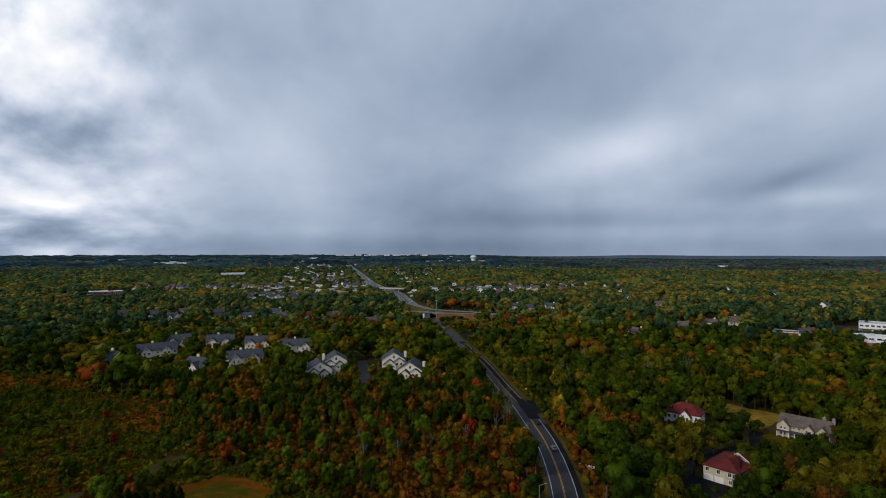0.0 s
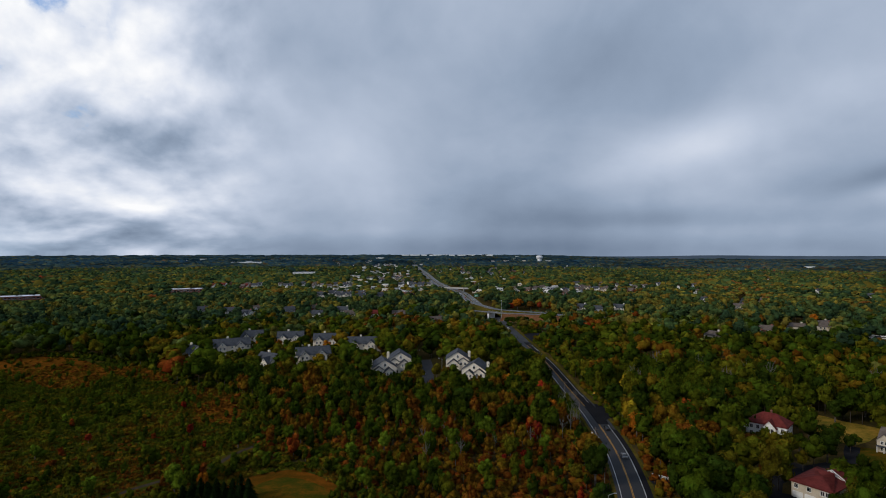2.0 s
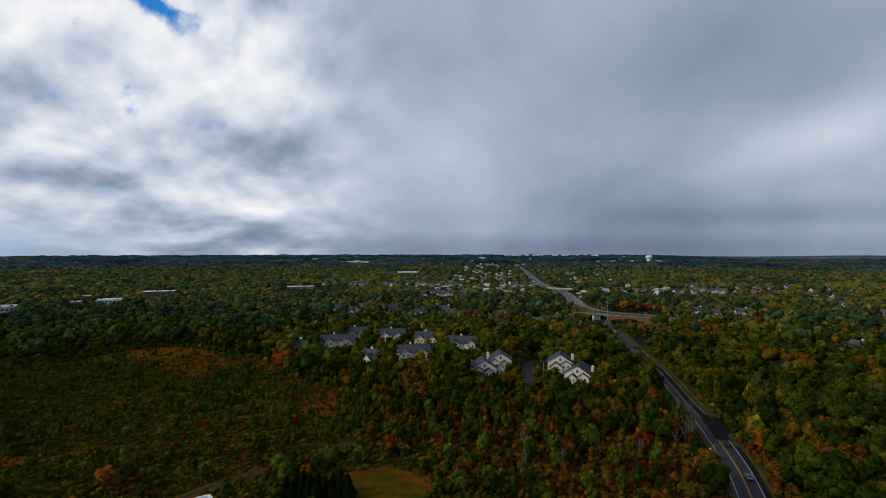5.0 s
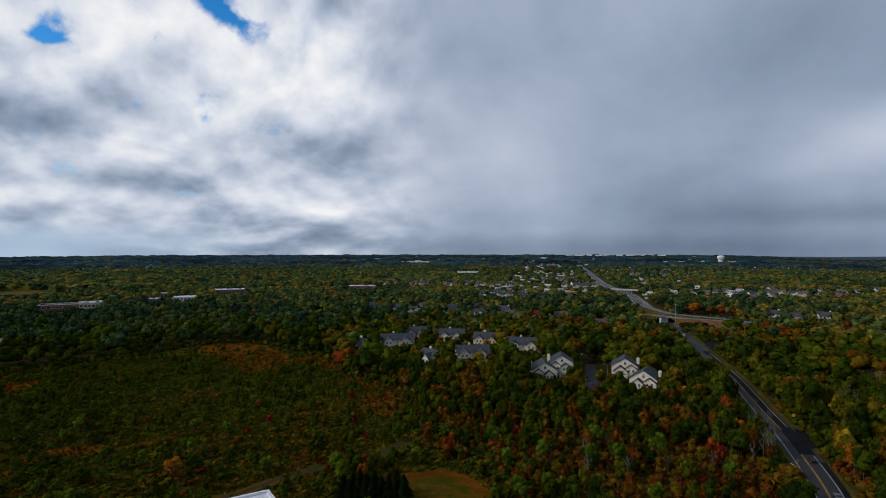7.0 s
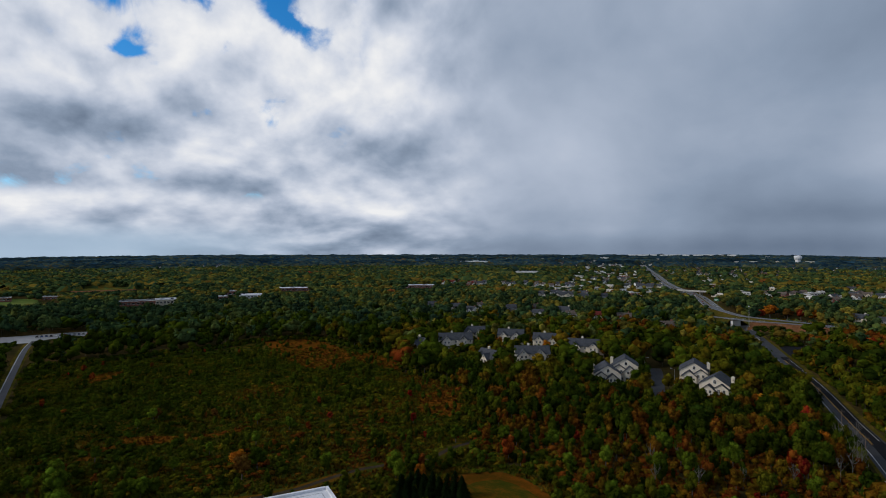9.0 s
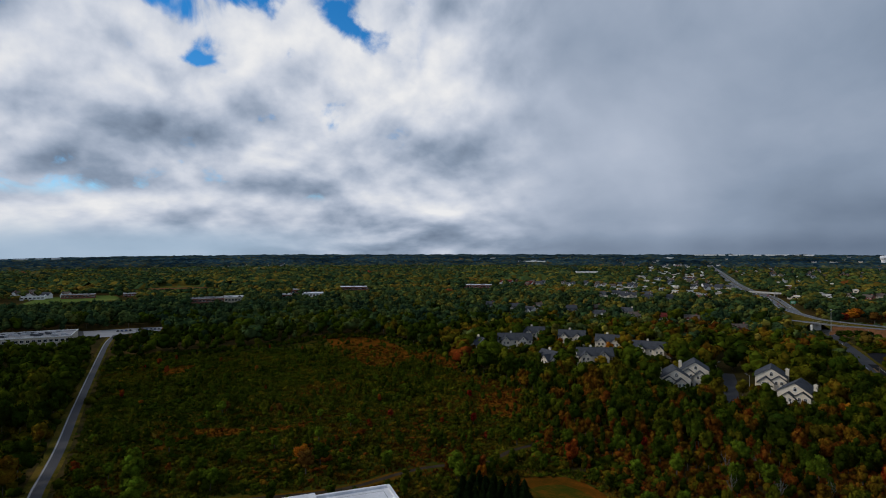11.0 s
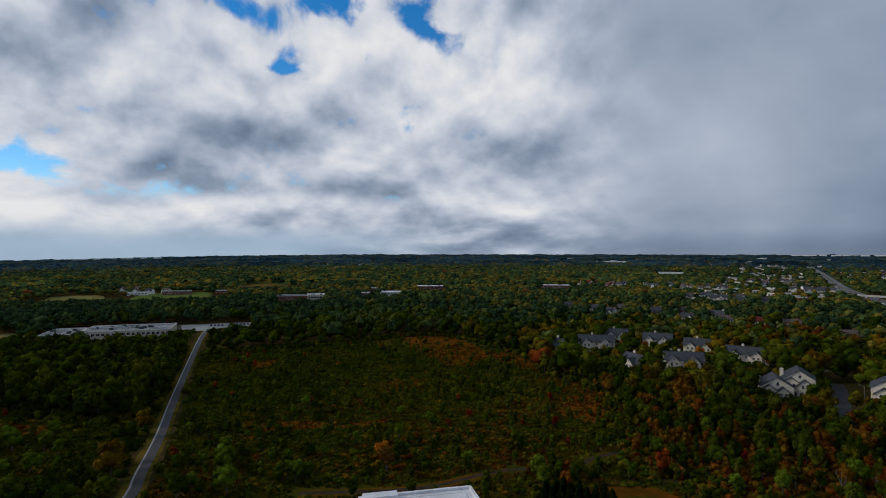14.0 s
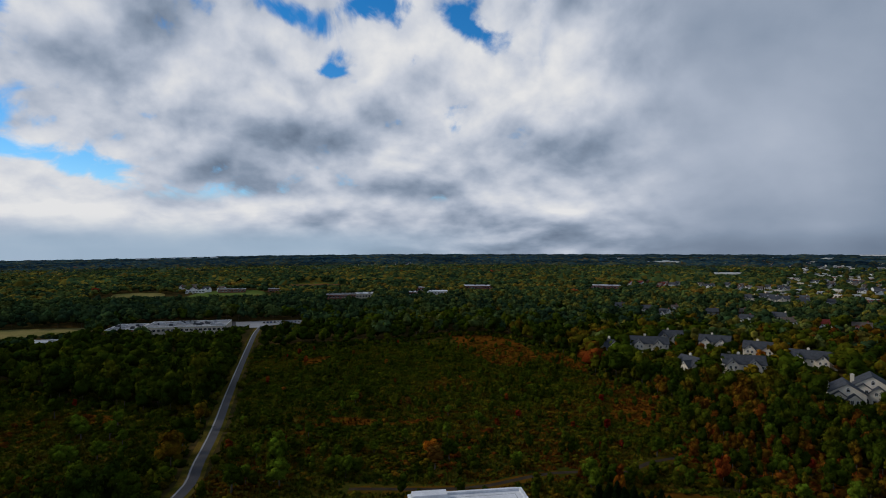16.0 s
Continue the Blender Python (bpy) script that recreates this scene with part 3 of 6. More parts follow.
sheet("meadow", MEADOW, 0.02, M["meadow"], "overgrown meadow of rust and green autumn grass", "meadow")
sheet("meadow", SCRUB, 0.02, M["meadow"], "scrubby clearing of brown and green grass", "meadow")
RUST = ([(-348, 340), (-339, 358), (-317, 366), (-272, 346), (-240, 318), (-226, 285), (-246, 281), (-281, 294)],
        [(-256, 337), (-240, 341), (-206, 322), (-192, 302), (-214, 308), (-239, 317)],
        [(-150, 258), (-142, 276), (-122, 251), (-118, 232), (-134, 232)], [(-333, 195), (-341, 207), (-336, 220), (-323, 205), (-318, 190)],
        [(-216, 146), (-208, 154), (-195, 160), (-191, 154), (-200, 147), (-207, 141)], [(-193, 158), (-191, 167), (-187, 173), (-187, 181), (-183, 180), (-183, 170), (-188, 160)],
        [(-296, 64), (-280, 79), (-266, 77), (-281, 63)], [(-206, 122), (-212, 132), (-212, 140), (-207, 138), (-203, 128)])
for rust in RUST:
    sheet("meadow", rust, 0.026, M["rust_grass"], "patch of rust-red autumn grass in the meadow", "meadow")
sheet("field", FIELD, 0.03, M["rust_grass"], "rounded mown field with a rust-coloured rim", "field")
sheet("field", [(-84, 164), (-78, 176), (-72, 181), (-62, 178), (-54, 171), (-54, 162), (-63, 154), (-78, 156)], 0.04, M["tan"], "mown green-brown middle of the rounded field", "field")
sheet("lawn", YARD, 0.03, M["lawn"], "golden autumn lawn sloping behind a house", "lawn")
sheet("lawn", FRONT_LAWN, 0.03, M["tan"], "green-brown front lawn beside a driveway", "lawn")
sheet("lawn", SIDE_LAWN, 0.03, M["rust_grass"], "lawn under fallen rust-coloured leaves", "lawn")
sheet("field", HAY, 0.3, M["hayfield"], "pale hay field among far woods", "field")
sheet("field", PASTURE, 0.3, M["pasture"], "green pasture among far woods", "field")
sheet("field", PLOUGH, 0.3, M["redsoil"], "brown stubble field among far woods", "field")
sheet("field", WESTFIELD, 0.1, M["hayfield"], "pale strip of field behind a dark wood", "field")
sheet("bank", EMBANKMENT, 0.1, M["redsoil"], "reddish bare bank below the highway", "bank")
sheet("parking_lot", LOT, 0.06, M["wet"], "wet shining car park at the lane's end", "car park")
sheet("parking_lot", WEST_LOT, 0.05, M["asphalt"], "damp asphalt yard round a long low building", "car park")
sheet("parking_lot", EAST_LOT, 0.05, M["asphalt"], "crowded asphalt car park among trees", "car park")
sheet("parking_lot", WORKS, 0.05, M["newtar"], "asphalt yard of roadside workshops", "car park")

tagged(part("verge", ribbon(ROAD, -6.0, 7.2, 0.015), M["verge"]), "dry grass verge along the road", "verge", kind="structure")
narrow = ease(260, 340, ROAD[:, 1])
tagged(part("road", ribbon(ROAD, -4.8 + 0.7 * narrow, 5.6 - 1.4 * narrow, 0.05), M["asphalt"]), "worn grey two-lane road, damp after rain", "road", kind="structure")
tagged(part("road", ribbon(ROAD[(ROAD[:, 1] > 246) & (ROAD[:, 1] < 470)], -0.5, 4.6, 0.054), M["newtar"]), "freshly laid black tar on one lane", "road", kind="structure")
tagged(part("road", ribbon(ROAD[ROAD[:, 1] < 248], 4.0, 5.9, 0.054), M["newtar"]), "black tarred shoulder of the road", "road", kind="structure")
sheet("road", [(42.5, 256), (47, 262), (56, 268), (57, 276), (46, 279), (42, 284)], 0.056, M["newtar"], "black tarred mouth of a side street", "road")
for off, w, mat, what, y0, y1 in ((-3.7, 0.18, "white_line", "white edge line", -99, 460), (3.7, 0.18, "white_line", "white edge line", -99, 257),
                                  (3.5, 0.18, "white_line", "white edge line", 284, 460), (-0.24, 0.16, "yellow_line", "yellow centre line", -99, 256),
                                  (0.10, 0.16, "yellow_line", "yellow centre line", -99, 256), (-0.24, 0.16, "yellow_line", "yellow centre line", 276, 460),
                                  (0.10, 0.16, "yellow_line", "yellow centre line", 276, 460)):
    tagged(part("road_line", ribbon(ROAD[(ROAD[:, 1] > y0) & (ROAD[:, 1] < y1)], off, off + w, 0.062), M[mat]), what + " painted on the road", "road marking", kind="structure")
tagged(part("verge", ribbon(LANE, -4.2, 3.2, 0.035), M["verge"]), "yellowed grass verge beside a country lane", "verge", kind="structure")
tagged(part("lane", ribbon(LANE, -1.75, 1.75, 0.065), M["lane"]), "narrow patched country lane, wet and pale", "road", kind="structure")
# a pale strip paints the glint along the lane's wet edge
tagged(part("lane_edge", ribbon(LANE, -1.95, -1.35, 0.072), M["wet"]), "wet edge of the country lane, its shine painted pale", "road", kind="structure")
tagged(part("verge", ribbon(TRACK, -2.4, 3.0, 0.03), M["tan"]), "worn grass beside a farm track", "verge", kind="structure")
tagged(part("farm_track", ribbon(TRACK, -0.95, 0.95, 0.05), M["dirt"]), "rutted dirt track along the meadow", "track", kind="structure")
tagged(part("road", ribbon(SIDE_ROAD, -3.5, 3.5, 0.06), M["asphalt"]), "grey side road through woods", "road", kind="structure")
tagged(part("road", ribbon(CLOSE, -3.4, 3.4, 0.06), M["asphalt"]), "damp residential close between houses", "road", kind="structure")


# ---- bridge and highway ----
def highway():
    """The road widened to a highway with a grassy median, on towards the far town."""
    y = HIGHWAY[:, 1]
    wide = 5.0 + 4.6 * ease(690, 800, y) + 2.0 * ease(950, 1150, y)
    base = thing("highway", pose(0, 0, 0), "wide damp grey highway with a narrow grassy median", "highway", kind="structure")
    part("carriageway", ribbon(HIGHWAY, -wide, wide, 0.12), M["worn"], base)
    part("shoulder", ribbon(HIGHWAY, -wide - 2.6, -wide, 0.1), M["verge"], base, "grassy shoulder")
    part("shoulder", ribbon(HIGHWAY, wide, wide + 2.6, 0.1), M["verge"], base, "grassy shoulder")
    split = HIGHWAY[y > 800]
    part("median", ribbon(split, -0.8, 0.8, 0.16), M["verge"], base, "grassy median strip")
    for off in (-1.5, 1.3):
        part("line", ribbon(split, off, off + 0.2, 0.135), M["yellow_line"], base)
    part("line", ribbon(HIGHWAY, -wide + 1.2, -wide + 1.45, 0.135), M["white_line"], base)
    part("line", ribbon(HIGHWAY, wide - 1.45, wide - 1.2, 0.135), M["white_line"], base)


def crossing():
    """A road on a bank that crosses over the main road by a concrete bridge."""
    deck = CROSSING
    base = thing("crossing_road", pose(0, 0, 0), "damp road on a reddish bank with a pale concrete bridge", "bridge", kind="structure")
    part("carriageway", ribbon(deck, -4.6, 4.6, 0.12), M["worn"], base)
    # the bank under it, open where the main road passes below
    gone = np.hypot(deck[:, 0] + 11, deck[:, 1] - 629) < 17
    i0, i1 = np.where(gone)[0][[0, -1]]
    for piece, soil in ((deck[:i0 + 1], "redsoil"), (deck[i1:], "verge")):
        go = np.gradient(piece[:, :2], axis=0)
        go /= np.linalg.norm(go, axis=1)[:, None]
        side = np.stack([go[:, 1], -go[:, 0]], 1)
        for s in (-1, 1):
            bm = bmesh.new()
            rows = []
            for p, q, h in zip(piece[:, :2], side, piece[:, 2]):
                a, b = p + q * s * 5.4, p + q * s * (6.4 + h * 1.6)
                rows.append((bm.verts.new((*a, h + 0.08)), bm.verts.new((*b, -0.02))))
            for a, b in zip(rows, rows[1:]):
                bm.faces.new((a[0], a[1], b[1], b[0]))
            part("bank", bm, M[soil], base)
    span = deck[max(i0 - 1, 0):i1 + 2]
    part("bridge_deck", ribbon(span, -6.2, 6.2, 0.08, -1.3), M["concrete"], base, "pale concrete bridge deck")
    for s in (-6.2, 5.9):
        part("parapet", ribbon(span, s, s + 0.3, 1.0, -0.95), M["trim"], base, "pale concrete parapet")
    go = span[-1, :2] - span[0, :2]
    turn = math.degrees(math.atan2(go[1], go[0]))
    for f in (0.1, 0.9):
        p = span[int(f * (len(span) - 1))]
        part("abutment", boxed(-1.2, 1.2, -6.0, 6.0, 0, p[2] - 1.2), M["trim"], base, "pale bridge abutment", pose(p[0], p[1], 0, 0, 0, turn))
    part("line", ribbon(deck, -0.1, 0.1, 0.135), M["yellow_line"], base)


crossing()
highway()


def slip_road():
    """The second carriageway, on its own bank, with a pale rail along its far side."""
    base = thing("slip_road", pose(0, 0, 0), "damp carriageway on a grassy bank with a pale rail", "highway", kind="structure")
    part("carriageway", ribbon(SLIP, -4.6, 4.6, 0.1), M["worn"], base)
    part("guard_rail", ribbon(SLIP[(SLIP[:, 0] > 4) & (SLIP[:, 0] < 110)], -5.6, -5.35, 0.95, 0.2), M["concrete"], base, "pale concrete rail")
    go = np.gradient(SLIP[:, :2], axis=0)
    go /= np.linalg.norm(go, axis=1)[:, None]
    side = np.stack([go[:, 1], -go[:, 0]], 1)
    for s, mat in ((-1, "verge"), (1, "verge")):
        bm = bmesh.new()
        rows = []
        for p, q in zip(SLIP, side):
            a, b = p[:2] + q * s * 4.2, p[:2] + q * s * (6.4 + p[2] * 1.5)
            rows.append((bm.verts.new((*a, p[2] + 0.06)), bm.verts.new((*b, -0.02))))
        for a, b in zip(rows, rows[1:]):
            bm.faces.new((a[0], a[1], b[1], b[0]))
        part("bank", bm, M[mat], base)
    part("line", ribbon(SLIP, -3.6, -3.4, 0.115), M["white_line"], base)
    part("line", ribbon(SLIP, 3.4, 3.6, 0.115), M["white_line"], base)


slip_road()

# ---- houses ----
def gable_solid(bm, x0, x1, y0, y1, h, peak, along="x"):
    """Walls with gable ends, closed; the ridge runs along x or y."""
    if along == "x":
        ym = (y0 + y1) / 2
        ends = [[(x, y0, 0), (x, y1, 0), (x, y1, h), (x, ym, h + peak), (x, y0, h)] for x in (x0, x1)]
    else:
        xm = (x0 + x1) / 2
        ends = [[(x1, y, 0), (x0, y, 0), (x0, y, h), (xm, y, h + peak), (x1, y, h)] for y in (y0, y1)]
    a, b = [[bm.verts.new(p) for p in e] for e in ends]
    bm.faces.new(a[::-1])
    bm.faces.new(b)
    for i in range(5):
        bm.faces.new((a[i], a[(i + 1) % 5], b[(i + 1) % 5], b[i]))
    bmesh.ops.recalc_face_normals(bm, faces=bm.faces[:])


def gable_roof(bm, x0, x1, y0, y1, h, peak, along="x", over=0.5, thick=0.22):
    """Two sloping slabs that overhang the walls."""
    if along == "x":
        half, mid, e0, e1 = (y1 - y0) / 2, (y0 + y1) / 2, x0 - over, x1 + over
    else:
        half, mid, e0, e1 = (x1 - x0) / 2, (x0 + x1) / 2, y0 - over, y1 + over
    drop = peak / half * over
    for s in (-1, 1):
        prof = [(mid, h + peak + 0.02), (mid + s * (half + over), h - drop + 0.02), (mid + s * (half + over), h - drop + 0.02 + thick), (mid, h + peak + 0.02 + thick)]
        pts = [[((e, p, z) if along == "x" else (p, e, z)) for p, z in prof] for e in (e0, e1)]
        a, b = [[bm.verts.new(p) for p in q] for q in pts]
        fs = [bm.faces.new(a), bm.faces.new(b[::-1])]
        for i in range(4):
            fs.append(bm.faces.new((a[i], b[i], b[(i + 1) % 4], a[(i + 1) % 4])))
        bmesh.ops.recalc_face_normals(bm, faces=fs)


def hip_roof(bm, x0, x1, y0, y1, h, peak, over=0.5, thick=0.22):
    xs, ys = (x0 - over, x1 + over), (y0 - over, y1 + over)
    half = (ys[1] - ys[0]) / 2
    low = [bm.verts.new((xs[i], ys[j], h - 0.1)) for i, j in ((0, 0), (1, 0), (1, 1), (0, 1))]
    eave = [bm.verts.new((v.co.x, v.co.y, h + thick)) for v in low]
    ym = (ys[0] + ys[1]) / 2
    r0, r1 = bm.verts.new((xs[0] + half * 0.95, ym, h + peak)), bm.verts.new((xs[1] - half * 0.95, ym, h + peak))
    bm.faces.new(low[::-1])
    for i in range(4):
        bm.faces.new((low[i], low[(i + 1) % 4], eave[(i + 1) % 4], eave[i]))
    bm.faces.new((eave[0], eave[1], r1, r0))
    bm.faces.new((eave[2], eave[3], r0, r1))
    bm.faces.new((eave[1], eave[2], r1))
    bm.faces.new((eave[3], eave[0], r0))


WINDOWS = {}


def window(parent, x, y, z, w=1.1, h=1.5, turn=0.0, arched=False):
    """A window set in a wall: white frame with sill, dark pane behind."""
    key = (round(w, 2), round(h, 2), arched)
    if key not in WINDOWS:
        bm = bmesh.new()
        t = 0.12
        box(bm, -w / 2 - t, -w / 2, -0.08, 0.05, -t, h + t)
        box(bm, w / 2, w / 2 + t, -0.08, 0.05, -t, h + t)
        box(bm, -w / 2, w / 2, -0.08, 0.05, h, h + t)
        box(bm, -w / 2 - t, w / 2 + t, -0.16, 0.05, -t - 0.06, 0)
        box(bm, -0.03, 0.03, -0.05, 0.02, 0, h)
        if arched:
            vs = [bm.verts.new((math.cos(k * math.pi / 8) * (w / 2 + t), d, h + t + math.sin(k * math.pi / 8) * w * 0.45)) for d in (-0.08, 0.05) for k in range(9)]
            bm.faces.new(vs[:9])
            for k in range(8):
                bm.faces.new((vs[k], vs[k + 1], vs[k + 10], vs[k + 9]))
        frame_mesh = bpy.data.meshes.new("window")
        bm.to_mesh(frame_mesh)
        bm.free()
        frame_mesh.materials.append(M["trim"])
        pane = boxed(-w / 2, w / 2, -0.035, 0.03, 0, h)
        if arched:
            vs = [pane.verts.new((math.cos(k * math.pi / 8) * w * 0.42, -0.1, h + t + math.sin(k * math.pi / 8) * w * 0.34)) for k in range(9)]
            pane.faces.new(vs)
        pane_mesh = bpy.data.meshes.new("pane")
        pane.to_mesh(pane_mesh)
        pane.free()
        pane_mesh.materials.append(M["glass"])
        WINDOWS[key] = (frame_mesh, pane_mesh)
    f = part("window", WINDOWS[key][0], None, parent, at=pose(x, y, z, 0, 0, turn))
    part("pane", WINDOWS[key][1], None, f)
    return f


def row_of(parent, xs, y, z, **size):
    for x in xs:
        window(parent, x, y, z, **size)


def door(parent, x, y, w=1.0, h=2.1, mat="dark_door", name="door", turn=0.0):
    bm = boxed(-w / 2, w / 2, -0.06, 0.04, 0, h)
    for k in range(2):
        box(bm, -w / 2 + 0.12, w / 2 - 0.12, -0.08, -0.06, 0.2 + k * h * 0.48, h * 0.44 + k * h * 0.48)
    return part(name, bm, M[mat], parent, at=pose(x, y, 0, 0, 0, turn))


def chimney(parent, x, y, top, mat, base=0.0, w=1.5):
    bm = boxed(-w / 2, w / 2, -0.5, 0.5, base, top)
    box(bm, -w / 2 - 0.1, w / 2 + 0.1, -0.6, 0.6, top, top + 0.2)
    box(bm, -0.3, 0.3, -0.25, 0.25, top + 0.2, top + 0.6)
    return part("chimney", bm, M[mat], parent, at=pose(x, y, 0))


HOUSES = []       # places and radii that trees keep clear of


def claim(x, y, r):
    HOUSES.append((x, y, r))


def townhouse_front(x, y, turn, flip=1, low=False, label="beige townhouse with gables towards the road and grey shingles"):
    """A tall unit with its gable end to the front and a lower gable before it."""
    claim(x, y, 12)
    home = thing("townhouse", pose(x, y, 0, 0, 0, turn), label, "house", "hillside townhouses")
    h = 6.4 if low else 8.4
    def both_shapes(*solid):
        wall, roof = bmesh.new(), bmesh.new()
        gable_solid(wall, *solid)
        gable_roof(roof, *solid)
        part("wall", wall, M["beige"], home)
        part("roof", roof, M["slate"], home)
    both_shapes(-7, 7, -6, 8, h, 4.4, "y")
    fx = -2.2 * flip
    both_shapes(fx - 3.6, fx + 3.6, -9.5, -6, h - 2.6, 3.0, "y")
    both_shapes(3.5 * flip - 3.3, 3.5 * flip + 3.3, -8.0, -6, h - 1.4, 2.4, "y")
    chimney(home, 7.2 * flip, 1.0, h + 3.4, "beige", 0, 1.6)
    window(home, 0.2, -6.03, h + 0.7, 1.2, 1.3, 0, True)
    row_of(home, (fx - 1.6, fx + 1.6), -9.53, 1.0, w=1.2, h=1.6)
    row_of(home, (fx - 1.0, fx + 1.0), -9.53, h - 3.6, w=1.0, h=1.4)
    row_of(home, (3.5 * flip - 1.2, 3.5 * flip + 1.2), -8.03, h - 3.2, w=1.1, h=1.5)
    door(home, 3.5 * flip - 1.3, -8.03)
    window(home, 3.5 * flip + 1.4, -8.03, 0.7, 1.3, 1.6, 0, True)
    for yy in (-3, 2, 6):
        window(home, -7.03, yy, h - 2.4, 1.1, 1.5, -90)
        window(home, 7.03, yy + 0.8, h - 2.4, 1.1, 1.5, 90)
    return home


def townhouse_row(x, y, turn, w=22.0, h=7.0, wall_mat="beige", roof_mat="slate", group="hillside townhouses",
                  label="long beige townhouse with two front gables and grey shingles"):
    """Two units under one long ridge, a gable before each."""
    claim(x, y, w * 0.55 + 1)
    home = thing("townhouse", pose(x, y, 0, 0, 0, turn), label, "house", group)
    a = w / 2
    wall, roof = bmesh.new(), bmesh.new()
    gable_solid(wall, -a, a, -5, 5, h, 4.2)
    gable_roof(roof, -a, a, -5, 5, h, 4.2)
    part("wall", wall, M[wall_mat], home)
    part("roof", roof, M[roof_mat], home)
    for cx in (-a * 0.55, a * 0.45):
        wall, roof = bmesh.new(), bmesh.new()
        gable_solid(wall, cx - 3.2, cx + 3.2, -7.4, -5, h - 0.6, 3.2, "y")
        gable_roof(roof, cx - 3.2, cx + 3.2, -7.4, -1.4, h - 0.6, 3.2, "y")
        part("wall", wall, M[wall_mat], home)
        part("roof", roof, M[roof_mat], home)
        row_of(home, (cx - 1.3, cx + 1.3), -7.43, 1.0, w=1.1, h=1.5)
        row_of(home, (cx - 1.3, cx + 1.3), -7.43, h - 2.6, w=1.1, h=1.4)
        window(home, cx, -7.43, h + 0.5, 0.8, 0.9, 0, True)
    row_of(home, [k for k in (-a + 1.4, 0.0, a - 1.6)], -5.03, h - 2.4)
    door(home, 0.0 - a * 0.1, -5.03)
    for yy in (-2.4, 2.4):
        for zz in (1.0, h - 2.4):
            window(home, -a - 0.03, yy, zz, 1.1, 1.5, -90)
            window(home, a + 0.03, yy, zz, 1.1, 1.5, 90)
    chimney(home, -a * 0.2, 1.2, h + 5.2, wall_mat, h, 1.4)
    return home


CLOSE_AB = "tall beige townhouse with stacked front gables beside the close"
townhouse_front(-31.0, 352, 4, 1, False, CLOSE_AB)
townhouse_front(-18.5, 331, -8, 1, True, "lower beige townhouse with grey gables and a side chimney")
townhouse_front(-66.5, 346, 14, -1, False, CLOSE_AB)
townhouse_front(-73.5, 331, 20, -1, True, "lower grey-roofed townhouse half hidden by trees")
townhouse_row(-106, 410, 10, 24)
townhouse_row(-129, 364, 28, 22)
townhouse_row(-139, 424, 12, 20)
townhouse_row(-171, 431, 16, 20)
townhouse_row(-200, 391, 34, 25)
townhouse_row(-204, 432, 30, 17)
townhouse_row(-149, 341, -24, 14, 6.6)
townhouse_row(-215, 364, -20, 12, 6.4)


def red_house(x, y, turn):
    """White two-storey house under a red hipped roof."""
    claim(x, y, 12)
    home = thing("house", pose(x, y, 0, 0, 0, turn) @ Matrix.Scale(0.88, 4), "white house with a red hipped roof and front gable", "house")
    part("wall", boxed(-8, 8, -5.5, 5.5, 0, 6.2), M["white"], home)
    bm = bmesh.new()
    hip_roof(bm, -8, 8, -5.5, 5.5, 6.2, 4.4)
    part("roof", bm, M["red_roof"], home)
    wall, roof = bmesh.new(), bmesh.new()
    gable_solid(wall, -1.2, 4.0, -7.6, -5.5, 5.6, 3.0, "y")
    gable_roof(roof, -1.2, 4.0, -7.6, -2.0, 5.6, 3.0, "y")
    part("wall", wall, M["white"], home)
    part("roof", roof, M["red_roof"], home)
    row_of(home, (-6.2, -3.6), -5.53, 3.8)
    row_of(home, (-6.2, -3.6, 6.2), -5.53, 0.9)
    row_of(home, (0.2, 2.6), -7.63, 3.6)
    door(home, 1.4, -7.63)
    window(home, 6.2, -5.53, 3.8)
    for yy in (-3, 0.5, 3.5):
        for zz in (0.9, 3.8):
            window(home, 8.03, yy, zz, 1.1, 1.5, 90)
            window(home, -8.03, yy, zz, 1.1, 1.5, -90)
    chimney(home, 0.4, 1.5, 11.0, "brick", 9.0, 0.6)
    bm = bmesh.new()
    for s in (-1, 1):
        box(bm, -9.4, -7.9, s * 2 - 0.15, s * 2 + 0.15, 0, 3.0)
    box(bm, -9.6, -8.0, -4.5, 4.5, 3.0, 3.25)
    part("porch", bm, M["trim"], home)


